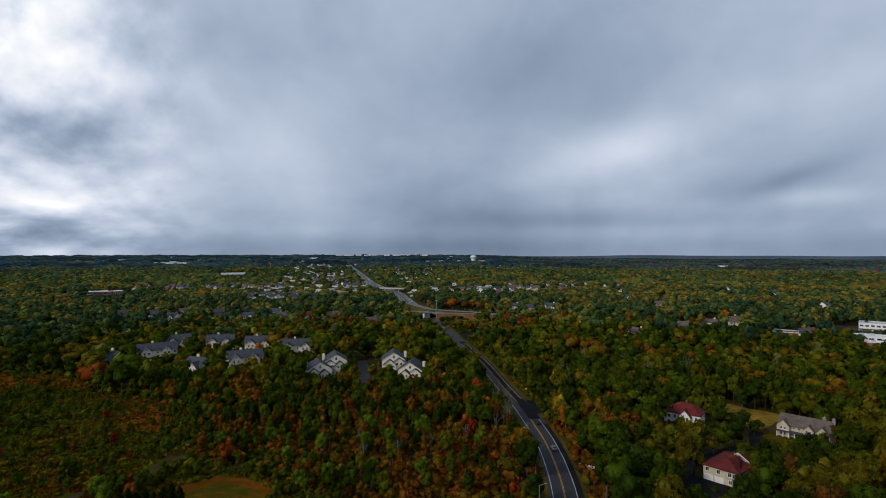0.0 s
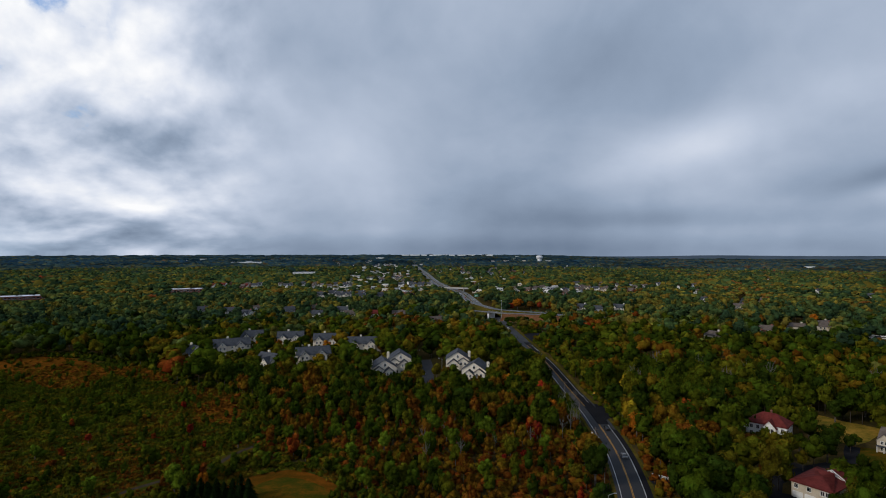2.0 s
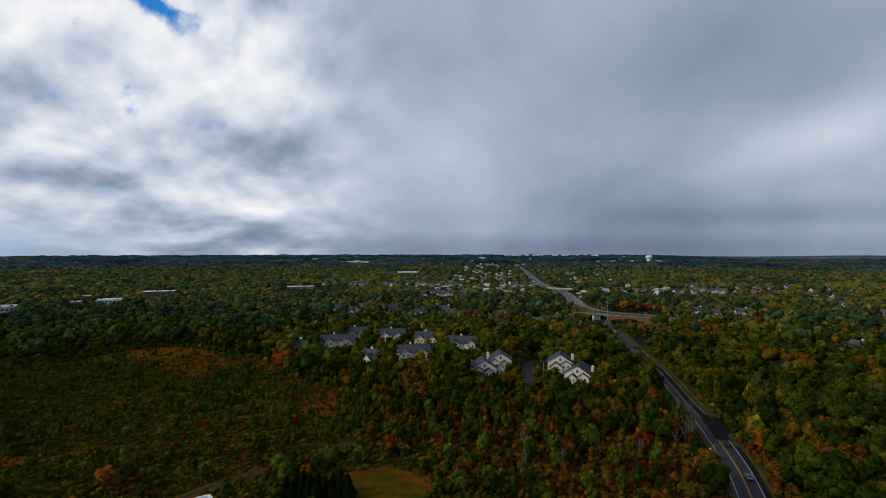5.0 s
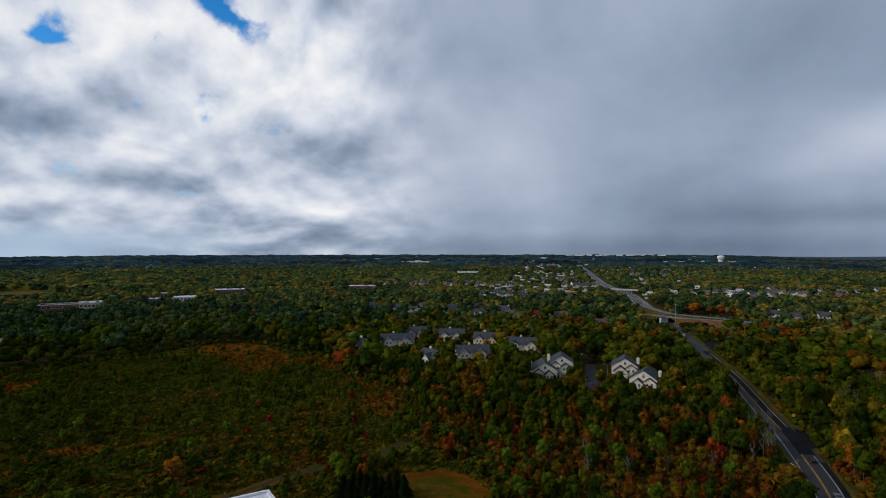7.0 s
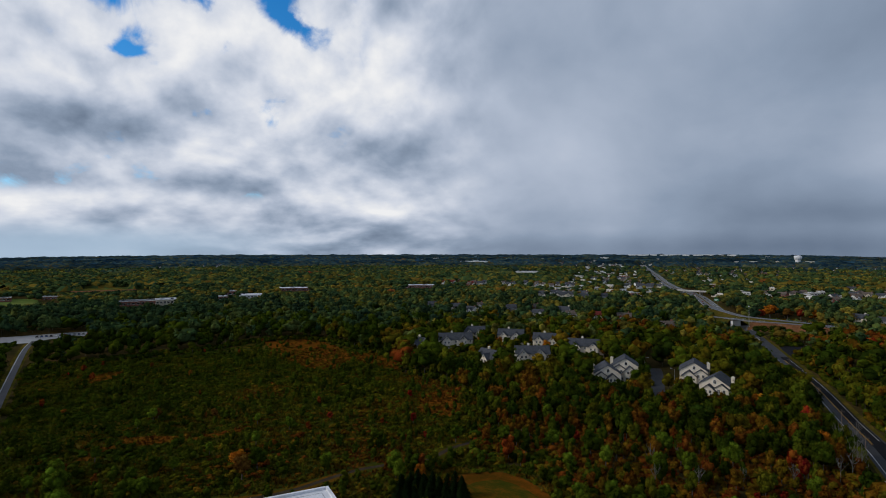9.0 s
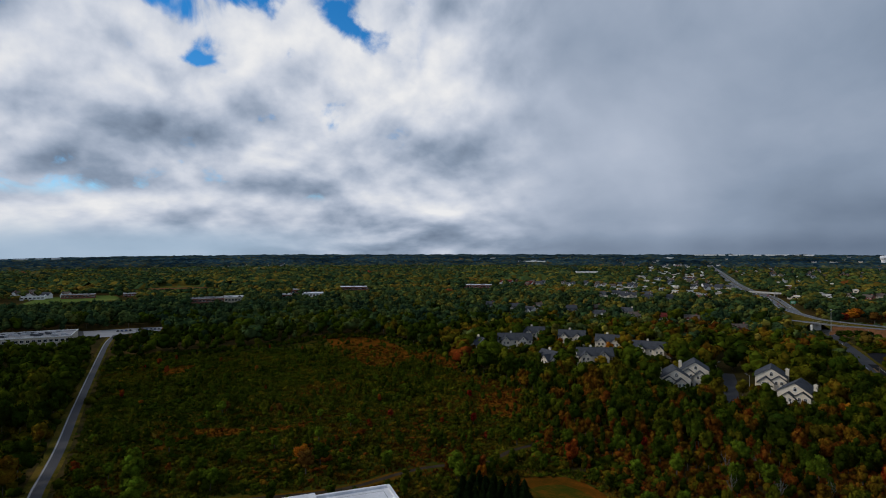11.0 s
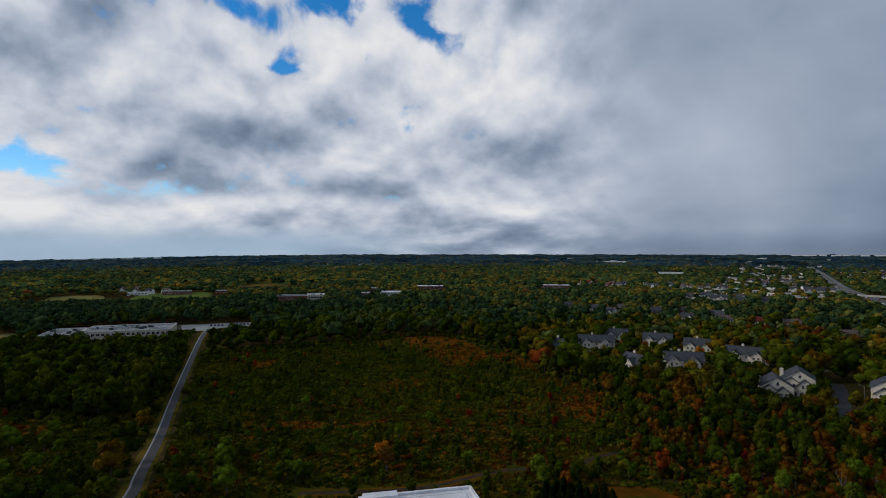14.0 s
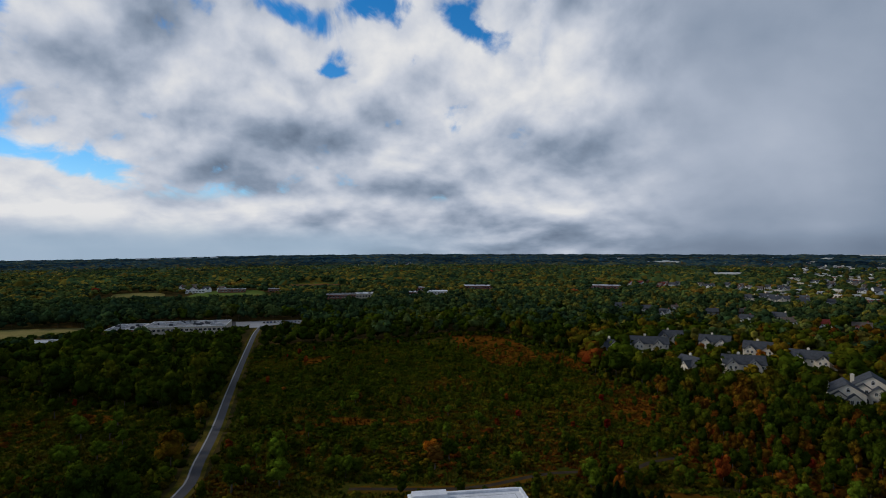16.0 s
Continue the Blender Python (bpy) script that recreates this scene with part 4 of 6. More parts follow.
def garage_house(x, y, turn):
    """Cream house: red hipped roof over garage doors, a raised white parapet gable, a lower wing behind it."""
    claim(x, y, 10)
    home = thing("house", pose(x, y, 0, 0, 0, turn) @ Matrix.Diagonal((1.12, 1.12, 0.92, 1)), "cream two-storey house with a red roof and garage doors", "house")
    part("wall", boxed(-5, 5, -4.5, 4.5, 0, 5.2), M["cream"], home)
    bm = bmesh.new()
    hip_roof(bm, -5, 5, -4.5, 11.0, 5.2, 3.0)
    part("roof", bm, M["red_roof"], home)
    wall, roof = bmesh.new(), bmesh.new()
    gable_solid(wall, -4.4, 6.4, 5.0, 12.5, 4.2, 3.9, "y")
    gable_roof(roof, -4.4, 6.4, 5.0, 12.5, 4.2, 3.9, "y")
    part("wall", wall, M["cream"], home)
    part("roof", roof, M["red_roof"], home)
    bm = bmesh.new()
    gable_solid(bm, -4.8, 6.8, 4.52, 5.0, 4.2, 4.35, "y")
    part("parapet_gable", bm, M["trim"], home, "raised white parapet between the roofs")
    for cx in (-3.4, -0.4):
        bm = boxed(-1.3, 1.3, -0.08, 0.04, 0, 2.2)
        for k in range(4):
            box(bm, -1.25, 1.25, -0.11, -0.08, 0.05 + k * 0.54, 0.53 + k * 0.54)
        part("garage_door", bm, M["trim"], home, at=pose(cx, -4.52, 0))
    row_of(home, (-3.8, -0.6, 2.6, 3.8), -4.53, 3.3, w=0.9, h=1.3)
    row_of(home, (2.8, 4.0), -4.53, 0.8, w=0.8, h=1.3)
    for yy, zz in ((-3.0, 3.3), (-1.2, 3.3), (1.6, 3.2), (-2.6, 0.9), (2.4, 0.9)):
        window(home, 5.03, yy, zz, 0.9, 1.3, 90)
    window(home, 6.43, 10.0, 2.0, 1.6, 1.5, 90)


def stone_house(x, y, turn):
    """Long stone house: grey roof, two front gables, dormers, a porch on posts."""
    claim(x, y, 14)
    home = thing("house", pose(x, y, 0, 0, 0, turn) @ Matrix.Scale(0.82, 4), "long fieldstone house with grey roof, gables and porch", "house")
    wall, roof = bmesh.new(), bmesh.new()
    gable_solid(wall, -11, 11, -5, 5, 5.6, 4.2)
    gable_roof(roof, -11, 11, -5, 5, 5.6, 4.2)
    part("wall", wall, M["cream"], home)
    part("roof", roof, M["brown_roof"], home)
    for cx, w, pk in ((-8.4, 2.8, 3.0), (2.6, 2.0, 2.2), (8.2, 2.4, 2.6)):
        wall, roof = bmesh.new(), bmesh.new()
        gable_solid(wall, cx - w, cx + w, -6.6, -4, 5.2, pk, "y")
        gable_roof(roof, cx - w, cx + w, -6.6, -1.0, 5.2, pk, "y")
        part("wall", wall, M["cream"], home)
        part("roof", roof, M["brown_roof"], home)
        row_of(home, (cx - 0.75, cx + 0.75), -6.63, 3.6, w=0.9, h=1.3)
        row_of(home, (cx - 0.75, cx + 0.75), -6.63, 0.8, w=0.9, h=1.4)
    row_of(home, (-4.2, -2.0), -5.03, 3.9, w=0.9, h=1.2)
    porch = part("porch_roof", boxed(-11, 5.6, -8.6, -5.0, 2.75, 3.0), M["slate"], home)
    for k in range(7):
        part("post", boxed(-0.14, 0.14, -0.14, 0.14, 0, 2.75), M["trim"], home, at=pose(-10.6 + k * 2.6, -8.3, 0))
    door(home, -3.0, -5.05)
    for yy in (-2.5, 2.5):
        for zz in (0.9, 3.4):
            window(home, 11.03, yy, zz, 1.1, 1.5, 90)
    chimney(home, 11.4, 0.0, 11.2, "stone", 0, 1.3)
    chimney(home, 7.0, 2.2, 10.6, "stone", 6.5, 1.2)


red_house(105.5, 244, -36)
garage_house(93.6, 184.4, -50)
stone_house(147, 226.5, -48)

COTTAGES = {}


def cottage(x, y, turn, style, z=0.0):
    """A two-storey suburban house; a few kinds, met again and again."""
    wall_mat, roof_mat, w, d, h, peak, wing = style
    claim(x, y, max(w, d) * 0.62)
    near = math.hypot(x, y) < 900
    if (style, near) not in COTTAGES:
        words = {"white": "white", "beige": "beige", "cream": "cream", "grey_wall": "grey", "brick": "red-brick", "stone": "stone"}[wall_mat]
        tops = {"slate": "grey", "brown_roof": "brown", "red_roof": "red"}[roof_mat]
        home = thing("house", pose(x, y, z, 0, 0, turn), f"{words} suburban house with a {tops} gabled roof among trees", "house", "suburban houses")
        wall, roof = bmesh.new(), bmesh.new()
        gable_solid(wall, -w / 2, w / 2, -d / 2, d / 2, h, peak)
        gable_roof(roof, -w / 2, w / 2, -d / 2, d / 2, h, peak)
        part("wall", wall, M[wall_mat], home)
        part("roof", roof, M[roof_mat], home)
        if wing:
            cx = wing * w * 0.26
            wall, roof = bmesh.new(), bmesh.new()
            gable_solid(wall, cx - 2.6, cx + 2.6, -d / 2 - 2, -d / 2, h - 0.4, peak * 0.75, "y")
            gable_roof(roof, cx - 2.6, cx + 2.6, -d / 2 - 2, 0, h - 0.4, peak * 0.75, "y")
            part("wall", wall, M[wall_mat], home)
            part("roof", roof, M[roof_mat], home)
            row_of(home, (cx,), -d / 2 - 2.03, h - 2.3, w=1.6, h=1.5)
            if near:
                row_of(home, (cx,), -d / 2 - 2.03, 0.8, w=1.6, h=1.6)
            xs = (-wing * w * 0.14, -wing * w * 0.36)
        else:
            xs = (-w * 0.36, -w * 0.12, w * 0.34)
        row_of(home, xs, -d / 2 - 0.03, h - 2.2, w=1.2, h=1.5)
        if near:
            row_of(home, xs, -d / 2 - 0.03, 0.9, w=1.2, h=1.6)
            window(home, w / 2 + 0.03, 0, h - 2.2, 1.2, 1.5, 90)
            window(home, -w / 2 - 0.03, 0, h - 2.2, 1.2, 1.5, -90)
            door(home, w * 0.13 if wing else 0.02 * w, -d / 2 - 0.03)
        chimney(home, w * 0.3, d * 0.2, h + peak + 0.8, "brick" if wall_mat != "beige" else "beige", h)
        COTTAGES[style, near] = home
        return home
    return copy_thing(COTTAGES[style, near], pose(x, y, z, 0, 0, turn))


STYLES = [("white", "slate", 14.0, 9.0, 5.8, 3.6, 1), ("beige", "slate", 15.0, 9.5, 5.8, 3.8, -1), ("cream", "brown_roof", 13.0, 9.0, 5.6, 3.4, 1),
          ("grey_wall", "slate", 14.0, 9.0, 5.6, 3.4, 0), ("brick", "brown_roof", 14.0, 9.0, 5.6, 3.4, -1), ("white", "red_roof", 13.0, 9.0, 5.6, 3.6, 0),
          ("white", "brown_roof", 12.0, 8.5, 5.4, 3.4, -1), ("beige", "brown_roof", 16.0, 9.0, 4.0, 3.2, 0)]

# houses that stand clear of the trees one by one: east, north, turn, kind
for x, y, turn, k in ((-211, 604, 10, 0), (-260, 646, 30, 3), (-238, 668, 15, 4), (-194, 648, -10, 1), (-176, 614, 20, 6), (-148, 617, 5, 5),
                      (-121, 617, 12, 4), (-72, 566, 30, 4), (-326, 628, 20, 3), (-364, 634, 40, 3), (-290, 600, -20, 0), (-305, 655, 50, 6),
                      (228, 531, -30, 4), (292, 560, -10, 2), (173, 503, -60, 7), (90, 716, -25, 1), (108, 700, -15, 3), (137, 716, -35, 1),
                      (278, 850, -20, 0), (165, 1081, 0, 0), (198, 1082, 20, 6), (248, 1137, -15, 2), (94, 973, 10, 4), (50, 1081, 25, 2),
                      (269, 566, -40, 7), (306, 590, 20, 7), (312, 478, -25, 0)):
    cottage(x, y, turn, STYLES[k])

rng = random.Random(11)


def hamlet(cx, cy, rx, ry, count, styles):
    """Houses strewn over an oval of land."""
    for _ in range(count * 30):
        if count == 0:
            break
        a, q = rng.uniform(0, math.tau), math.sqrt(rng.random())
        x, y = cx + rx * q * math.cos(a), cy + ry * q * math.sin(a)
        if any(math.hypot(x - p, y - o) < 20 for p, o, _ in HOUSES) or near_line(HIGHWAY, np.array([x]), np.array([y]))[0] < 28:
            continue
        cottage(x, y, rng.uniform(-60, 60), STYLES[rng.choice(styles)], float(rise(x, y)))
        count -= 1


hamlet(-265, 885, 60, 40, 10, (0, 1, 3, 6))
hamlet(-420, 1130, 120, 50, 16, (0, 1, 3, 6))
hamlet(-560, 1110, 60, 50, 7, (4, 5, 0))
hamlet(-300, 1350, 90, 120, 14, (0, 1, 2, 6))
hamlet(-180, 1180, 50, 60, 7, (0, 3, 1))
hamlet(120, 1080, 120, 60, 12, (0, 2, 4, 6))
hamlet(240, 1200, 140, 70, 8, (0, 2, 6))
hamlet(-60, 1900, 140, 220, 22, (0, 2, 4, 6))
hamlet(180, 2300, 260, 220, 14, (0, 6, 2))
hamlet(-640, 2500, 300, 300, 18, (0, 1, 6))
hamlet(-1200, 2900, 350, 250, 14, (0, 1, 6))
hamlet(-1900, 1500, 260, 200, 8, (0, 1, 6))
hamlet(-1050, 380, 60, 60, 6, (0, 6, 2))
hamlet(420, 900, 200, 200, 6, (0, 6, 2))
hamlet(760, 1500, 300, 300, 6, (0, 6))
hamlet(900, 3300, 260, 160, 12, (0, 6))


# ---- larger buildings ----
def shed(x, y, turn, w, d, h, wall_mat, roof_mat, label, units=3, bays=0, name="building", seed=1, windows=True, z=None):
    """A long flat-roofed building: parapet, roof units, a band of windows."""
    claim(x, y, max(w, d) * 0.56)
    z = float(rise(x, y)) if z is None else z
    home = thing(name, pose(x, y, z, 0, 0, turn), label, "building")
    part("wall", boxed(-w / 2, w / 2, -d / 2, d / 2, 0, h), M[wall_mat], home)
    part("roof", boxed(-w / 2 + 0.3, w / 2 - 0.3, -d / 2 + 0.3, d / 2 - 0.3, h, h + 0.12), M[roof_mat], home)
    bm = bmesh.new()
    box(bm, -w / 2 - 0.1, w / 2 + 0.1, -d / 2 - 0.1, -d / 2 + 0.3, h, h + 0.6)
    box(bm, -w / 2 - 0.1, w / 2 + 0.1, d / 2 - 0.3, d / 2 + 0.1, h, h + 0.6)
    box(bm, -w / 2 - 0.1, -w / 2 + 0.3, -d / 2 + 0.3, d / 2 - 0.3, h, h + 0.6)
    box(bm, w / 2 - 0.3, w / 2 + 0.1, -d / 2 + 0.3, d / 2 - 0.3, h, h + 0.6)
    part("parapet", bm, M["trim"] if roof_mat != "membrane" else M["membrane"], home)
    dice = random.Random(seed)
    for _ in range(units):
        px, py = dice.uniform(-w * 0.42, w * 0.42), dice.uniform(-d * 0.3, d * 0.3)
        s = dice.uniform(1.0, 2.2)
        bm = bevelled(boxed(-s, s, -s * 0.7, s * 0.7, 0, 1.3), 0.08)
        box(bm, -s * 0.6, s * 0.6, -s * 0.4, s * 0.4, 1.3, 1.5)
        part("roof_unit", bm, M[dice.choice(("steel", "flat_roof", "slate"))], home, at=pose(px, py, h + 0.12))
    if windows and bays:
        for k in range(bays):
            px = -w / 2 + (k + 0.5) * w / bays
            window(home, px, -d / 2 - 0.03, h * 0.42, w / bays * 0.62, h * 0.32)
    return home


shed(-527, 190, 61, 66, 40, 6.0, "cream", "gravel_roof", "long low cream building with a pale cluttered roof", 34, 18, seed=3)
shed(-548, 146, 61, 24, 40, 5.0, "brick", "gravel_roof", "flat grey-roofed annex of a long building", 12, 0, seed=4)
shed(-508, 84, 60, 24, 14, 4.0, "grey_wall", "flat_roof", "low grey shed at a pale field's edge", 2, 5, seed=5)
shed(-722, 480, 58, 66, 24, 7.0, "brick", "slate", "long brick school with a grey roof", 4, 12, seed=6)
shed(-706, 500, 58, 26, 30, 8.0, "cream", "flat_roof", "pale flat-roofed school wing", 3, 6, seed=7)
shed(-690, 632, 48, 40, 26, 6.0, "white", "membrane", "white flat-roofed hall among woods", 2, 8, seed=8)
shed(-700, 590, 48, 24, 20, 6.0, "brick", "flat_roof", "small brick block with a pale roof", 2, 5, seed=9)
shed(-745, 640, 48, 18, 14, 9.0, "brick", "flat_roof", "squat brick tower block among trees", 1, 3, seed=10)
shed(-742, 782, 44, 58, 26, 6.5, "brick", "membrane", "long brick building with a white roof edge", 3, 10, seed=12)
shed(-584, 964, 31, 64, 24, 6.5, "brick", "membrane", "long red-brick building with a white roof edge", 3, 12, seed=13)
shed(305, 497, -32, 26, 16, 4.2, "brick", "brown_roof", "low brick building with a brown roof", 2, 5, seed=14)
shed(430, 545, -38, 40, 22, 5.0, "white", "flat_roof", "white flat-roofed store beside a car park", 8, 9, seed=15)
shed(338, 436, -38, 18, 12, 4.5, "brick", "membrane", "small brick shop with a white flat roof", 2, 4, seed=16)
shed(360, 470, -38, 26, 16, 4.5, "white", "membrane", "low white workshop with a flat roof", 2, 5, seed=17)
shed(-640, 1700, 20, 80, 30, 6.0, "white", "membrane", "large pale warehouse far off", 6, 0, seed=18)
shed(-1235, 2475 + 60, 20, 150, 60, 9.0, "white", "membrane", "large pale warehouse far off", 6, 0, seed=19)
shed(1240, 2480, -26, 46, 40, 10.0, "white", "membrane", "pale hall standing out of far woods", 3, 0, seed=20)
shed(-960, 402, 62, 44, 16, 6.0, "brick", "slate", "low brick school building beside a green pasture", 3, 8, seed=21)
shed(-985, 350, 66, 30, 14, 5.0, "white", "flat_roof", "low pale hall beside a green pasture", 2, 6, seed=22)
shed(-930, 468, 60, 26, 12, 5.0, "brick", "brown_roof", "small brick block behind a green pasture", 2, 5, seed=23)
dice = random.Random(5)
for k in range(150):
    # shops and sheds strung along the highway where it enters the town
    f = dice.uniform(0.14, 1.0)
    p = HIGHWAY[int(f * (len(HIGHWAY) - 1))]
    off = dice.choice((-1, -1, 1)) * dice.uniform(36, 230)
    w, d = dice.uniform(8, 19), dice.uniform(7, 13)
    x, y = p[0] + off, p[1] + dice.uniform(-30, 30)
    if any(math.hypot(x - a, y - b) < r + max(w, d) * 0.6 for a, b, r in HOUSES):
        continue
    shed(x, y, dice.uniform(-25, 35), w, d, dice.uniform(4, 7), dice.choice(("white", "cream", "brick", "beige", "grey_wall")), dice.choice(("flat_roof", "slate", "slate", "brown_roof")),
         "flat-roofed roadside store in the far town", 1, 3, "store", 30 + k)
for k in range(26):
    # pale sheds under the skyline
    a, r = radians(dice.uniform(-40, 4)), dice.uniform(2900, 4300)
    shed(r * math.sin(a), r * math.cos(a), -math.degrees(a) + dice.uniform(-20, 20), dice.uniform(20, 60), 24, dice.uniform(7, 11), dice.choice(("white", "cream", "grey_wall")), "flat_roof",
         "pale warehouse under the skyline", 1, 0, "warehouse", 180 + k)


for k in range(16):
    # long pale halls on the skyline
    a, r = radians((-10.5 + k * 0.95) if k < 10 else (-75.5 + (k - 10) * 1.2)), 4480 + (k * 37 % 5) * 40
    px, py = r * math.sin(a), r * math.cos(a)
    shed(px, py, -math.degrees(a), (60, 84, 46)[k % 3], 26, 19, "white", "membrane", "long white hall on the skyline", 1, 0, "warehouse", 300 + k)


def big_roof():
    """The white-roofed building under the camera's edge of view."""
    x, y, turn = -101.1, 115.3, -34
    claim(x, y, 21)
    w, d, h = 24, 29, 8.2
    home = thing("building", pose(x, y, 0, 0, 0, turn), "flat white membrane roof of a pale building", "building")
    part("wall", boxed(-w / 2, w / 2, -d / 2, d / 2, 0, h), M["cream"], home)
    part("roof", boxed(-w / 2 + 0.4, w / 2 - 0.4, -d / 2 + 0.4, d / 2 - 0.4, h, h + 0.1), M["membrane"], home)
    rim = bmesh.new()
    for s in (-1, 1):
        box(rim, -w / 2 - 0.15, w / 2 + 0.15, s * d / 2 - 0.4, s * d / 2 + 0.4, h, h + 0.7)
        box(rim, s * w / 2 - 0.4, s * w / 2 + 0.4, -d / 2 + 0.4, d / 2 - 0.4, h, h + 0.7)
    part("parapet", rim, M["membrane"], home, "white sheet-metal parapet")
    seam = bmesh.new()
    for s in (-1, 1):
        box(seam, -w / 2 + 2.0, w / 2 - 2.0, s * (d / 2 - 2.0), s * (d / 2 - 2.0) + 0.16, h + 0.1, h + 0.125)
        box(seam, s * (w / 2 - 2.0), s * (w / 2 - 2.0) + 0.16, -d / 2 + 2.0, d / 2 - 2.0, h + 0.1, h + 0.125)
    part("seam", seam, M["steel"], home, "grey seam line on the roof")
    unit = bevelled(boxed(-1.6, 1.6, -4.4, 4.4, 0, 1.7), 0.1)
    box(unit, -1.75, -1.6, -3.8, 3.8, 0.4, 1.3)
    part("roof_unit", unit, M["membrane"], home, "white rooftop plant box", at=pose(-w / 2 + 2.3, -9.6, h + 0.1))
    row_of(home, (-9, -3, 3, 9), -d / 2 - 0.03, 5.0, w=2.2, h=1.8)


big_roof()


def water_tower(x, y):
    base = thing("water_tower", pose(x, y, float(rise(x, y))), "white water tower on a broad fluted column", "water tower")
    col, tank, rail = bmesh.new(), bmesh.new(), bmesh.new()
    lathe(col, [(10.4, 0), (10.0, 4), (9.8, 20), (11.0, 23)], 36)
    lathe(tank, [(11.0, 23), (14.2, 26), (14.8, 28.5), (14.8, 36.5), (14.0, 38.6), (10.0, 40.6), (2.0, 41.4)], 40)
    lathe(rail, [(14.95, 29.6), (14.95, 31.4)], 40)
    part("column", col, M["tank"], base)
    part("tank", tank, M["tank"], base)
    part("band", rail, M["steel"], base, "grey band round the tank")


water_tower(152, 2790)


def overpass(x, y, turn):
    base = thing("overpass", pose(x, y, float(rise(x, y)), 0, 0, turn), "grey concrete overpass crossing the far highway", "bridge", kind="structure")
    part("deck", bevelled(boxed(-30, 30, -5, 5, 5.2, 6.4), 0.1), M["concrete"], base)
    for s in (-5, 4.7):
        part("parapet", boxed(-30, 30, s, s + 0.3, 6.4, 7.3), M["concrete"], base)
    for px in (-17, 17):
        part("pier", boxed(px - 0.6, px + 0.6, -4, 4, 0, 5.2), M["concrete"], base)


overpass(-97, 1048, -22)


# ---- trees ----
def ico(level):
    bm = bmesh.new()
    bmesh.ops.create_icosphere(bm, subdivisions=level, radius=1.0)
    v = np.array([p.co[:] for p in bm.verts])
    f = np.array([[q.index for q in p.verts] for p in bm.faces])
    bm.free()
    return v, f


BALL = {level: ico(level) for level in (1, 2)}


def crown_shape(seed, lobes, fine, sprays, size=0.1, tall=1.0, spread=0.50, rag=0.42):
    """A leafy crown one unit in radius round (0, 0, 0): uneven boughs of foliage round a heart, overgrown with loose leaf sprays."""
    g = np.random.default_rng(seed)
    bv, bf = BALL[fine]
    verts, faces, count = [], [], 0
    centres = [(np.array([0, 0, -0.02]), 0.64)] if lobes > 1 else [(np.zeros(3), 0.86)]
    lean = g.uniform(-0.14, 0.14, 2)
    for k in range(lobes - 1):
        a = k * 2.4 + g.uniform(-0.6, 0.6)
        hgt = -0.46 + 1.16 * (k + 0.5) / max(1, lobes - 1)
        ring = spread * math.sqrt(max(0.03, 1 - (hgt * 1.15) ** 2)) * g.uniform(0.6, 1.3)
        size_k = g.uniform(0.24, 0.42) if lobes > 6 else g.uniform(0.32, 0.52)
        centres.append((np.array([math.cos(a) * ring + lean[0] * hgt, math.sin(a) * ring + lean[1] * hgt, hgt * tall * g.uniform(0.85, 1.2)]), size_k))
    for c, r in centres:
        bump = 1 + rag * (g.random(len(bv)) - 0.5)
        turn = g.uniform(0, 6.28)
        ct, st = math.cos(turn), math.sin(turn)
        ball = bv @ np.array([[ct, st, 0], [-st, ct, 0], [0, 0, 1]])
        verts.append(ball * bump[:, None] * r * np.array([g.uniform(0.85, 1.15), g.uniform(0.85, 1.15), g.uniform(0.78, 1.05)]) + c)
        faces.append(bf + count)
        count += len(bv)
    pick = g.integers(0, len(centres), sprays)
    n = g.normal(size=(sprays, 3))
    n[:, 2] = np.abs(n[:, 2]) * 0.95 - 0.35
    n /= np.linalg.norm(n, axis=1)[:, None]
    c = np.array([p[0] for p in centres])[pick]
    r = np.array([p[1] for p in centres])[pick]
    at = c + n * (r * g.uniform(0.90, 1.36, sprays))[:, None] * np.array([1, 1, 0.92])
    face = n + g.normal(size=(sprays, 3)) * 0.4
    face /= np.linalg.norm(face, axis=1)[:, None]
    u = np.cross(face, g.normal(size=(sprays, 3)))
    u /= np.linalg.norm(u, axis=1)[:, None]
    w = np.cross(face, u)
    s = size * g.uniform(0.45, 1.5, sprays)[:, None]
    tri = np.stack([at + u * s, at - u * s * 0.5 + w * s, at - u * s * 0.6 - w * s * 0.9], 1)
    verts.append(tri.reshape(-1, 3))
    faces.append(np.arange(3 * sprays).reshape(-1, 3) + count)
    return np.concatenate(verts), np.concatenate(faces)


def conifer_shape(seed, tiers=9, sides=11):
    """A ragged spire of drooping tiers, one unit tall and a third wide."""
    g = np.random.default_rng(seed)
    verts, faces = [], []
    for k in range(tiers):
        z, r = 0.1 + 0.9 * k / tiers, 0.27 * (1 - k / (tiers + 0.6)) + 0.02
        for j in range(sides):
            a = (j + 0.5 * (k % 2)) * math.tau / sides + g.uniform(-0.15, 0.15)
            q = r * g.uniform(0.75, 1.2)
            w = 0.32 * math.tau / sides * 1.6
            tip = (math.cos(a) * q, math.sin(a) * q, z - 0.05 + g.uniform(-0.02, 0.02))
            left = (math.cos(a - w) * q * 0.55, math.sin(a - w) * q * 0.55, z)
            right = (math.cos(a + w) * q * 0.55, math.sin(a + w) * q * 0.55, z)
            top = (0, 0, z + 0.13)
            i = len(verts)
            verts += [tip, left, right, top]
            faces += [(i, i + 2, i + 3), (i, i + 3, i + 1), (i, i + 1, i + 2)]
    return np.array(verts), np.array(faces)


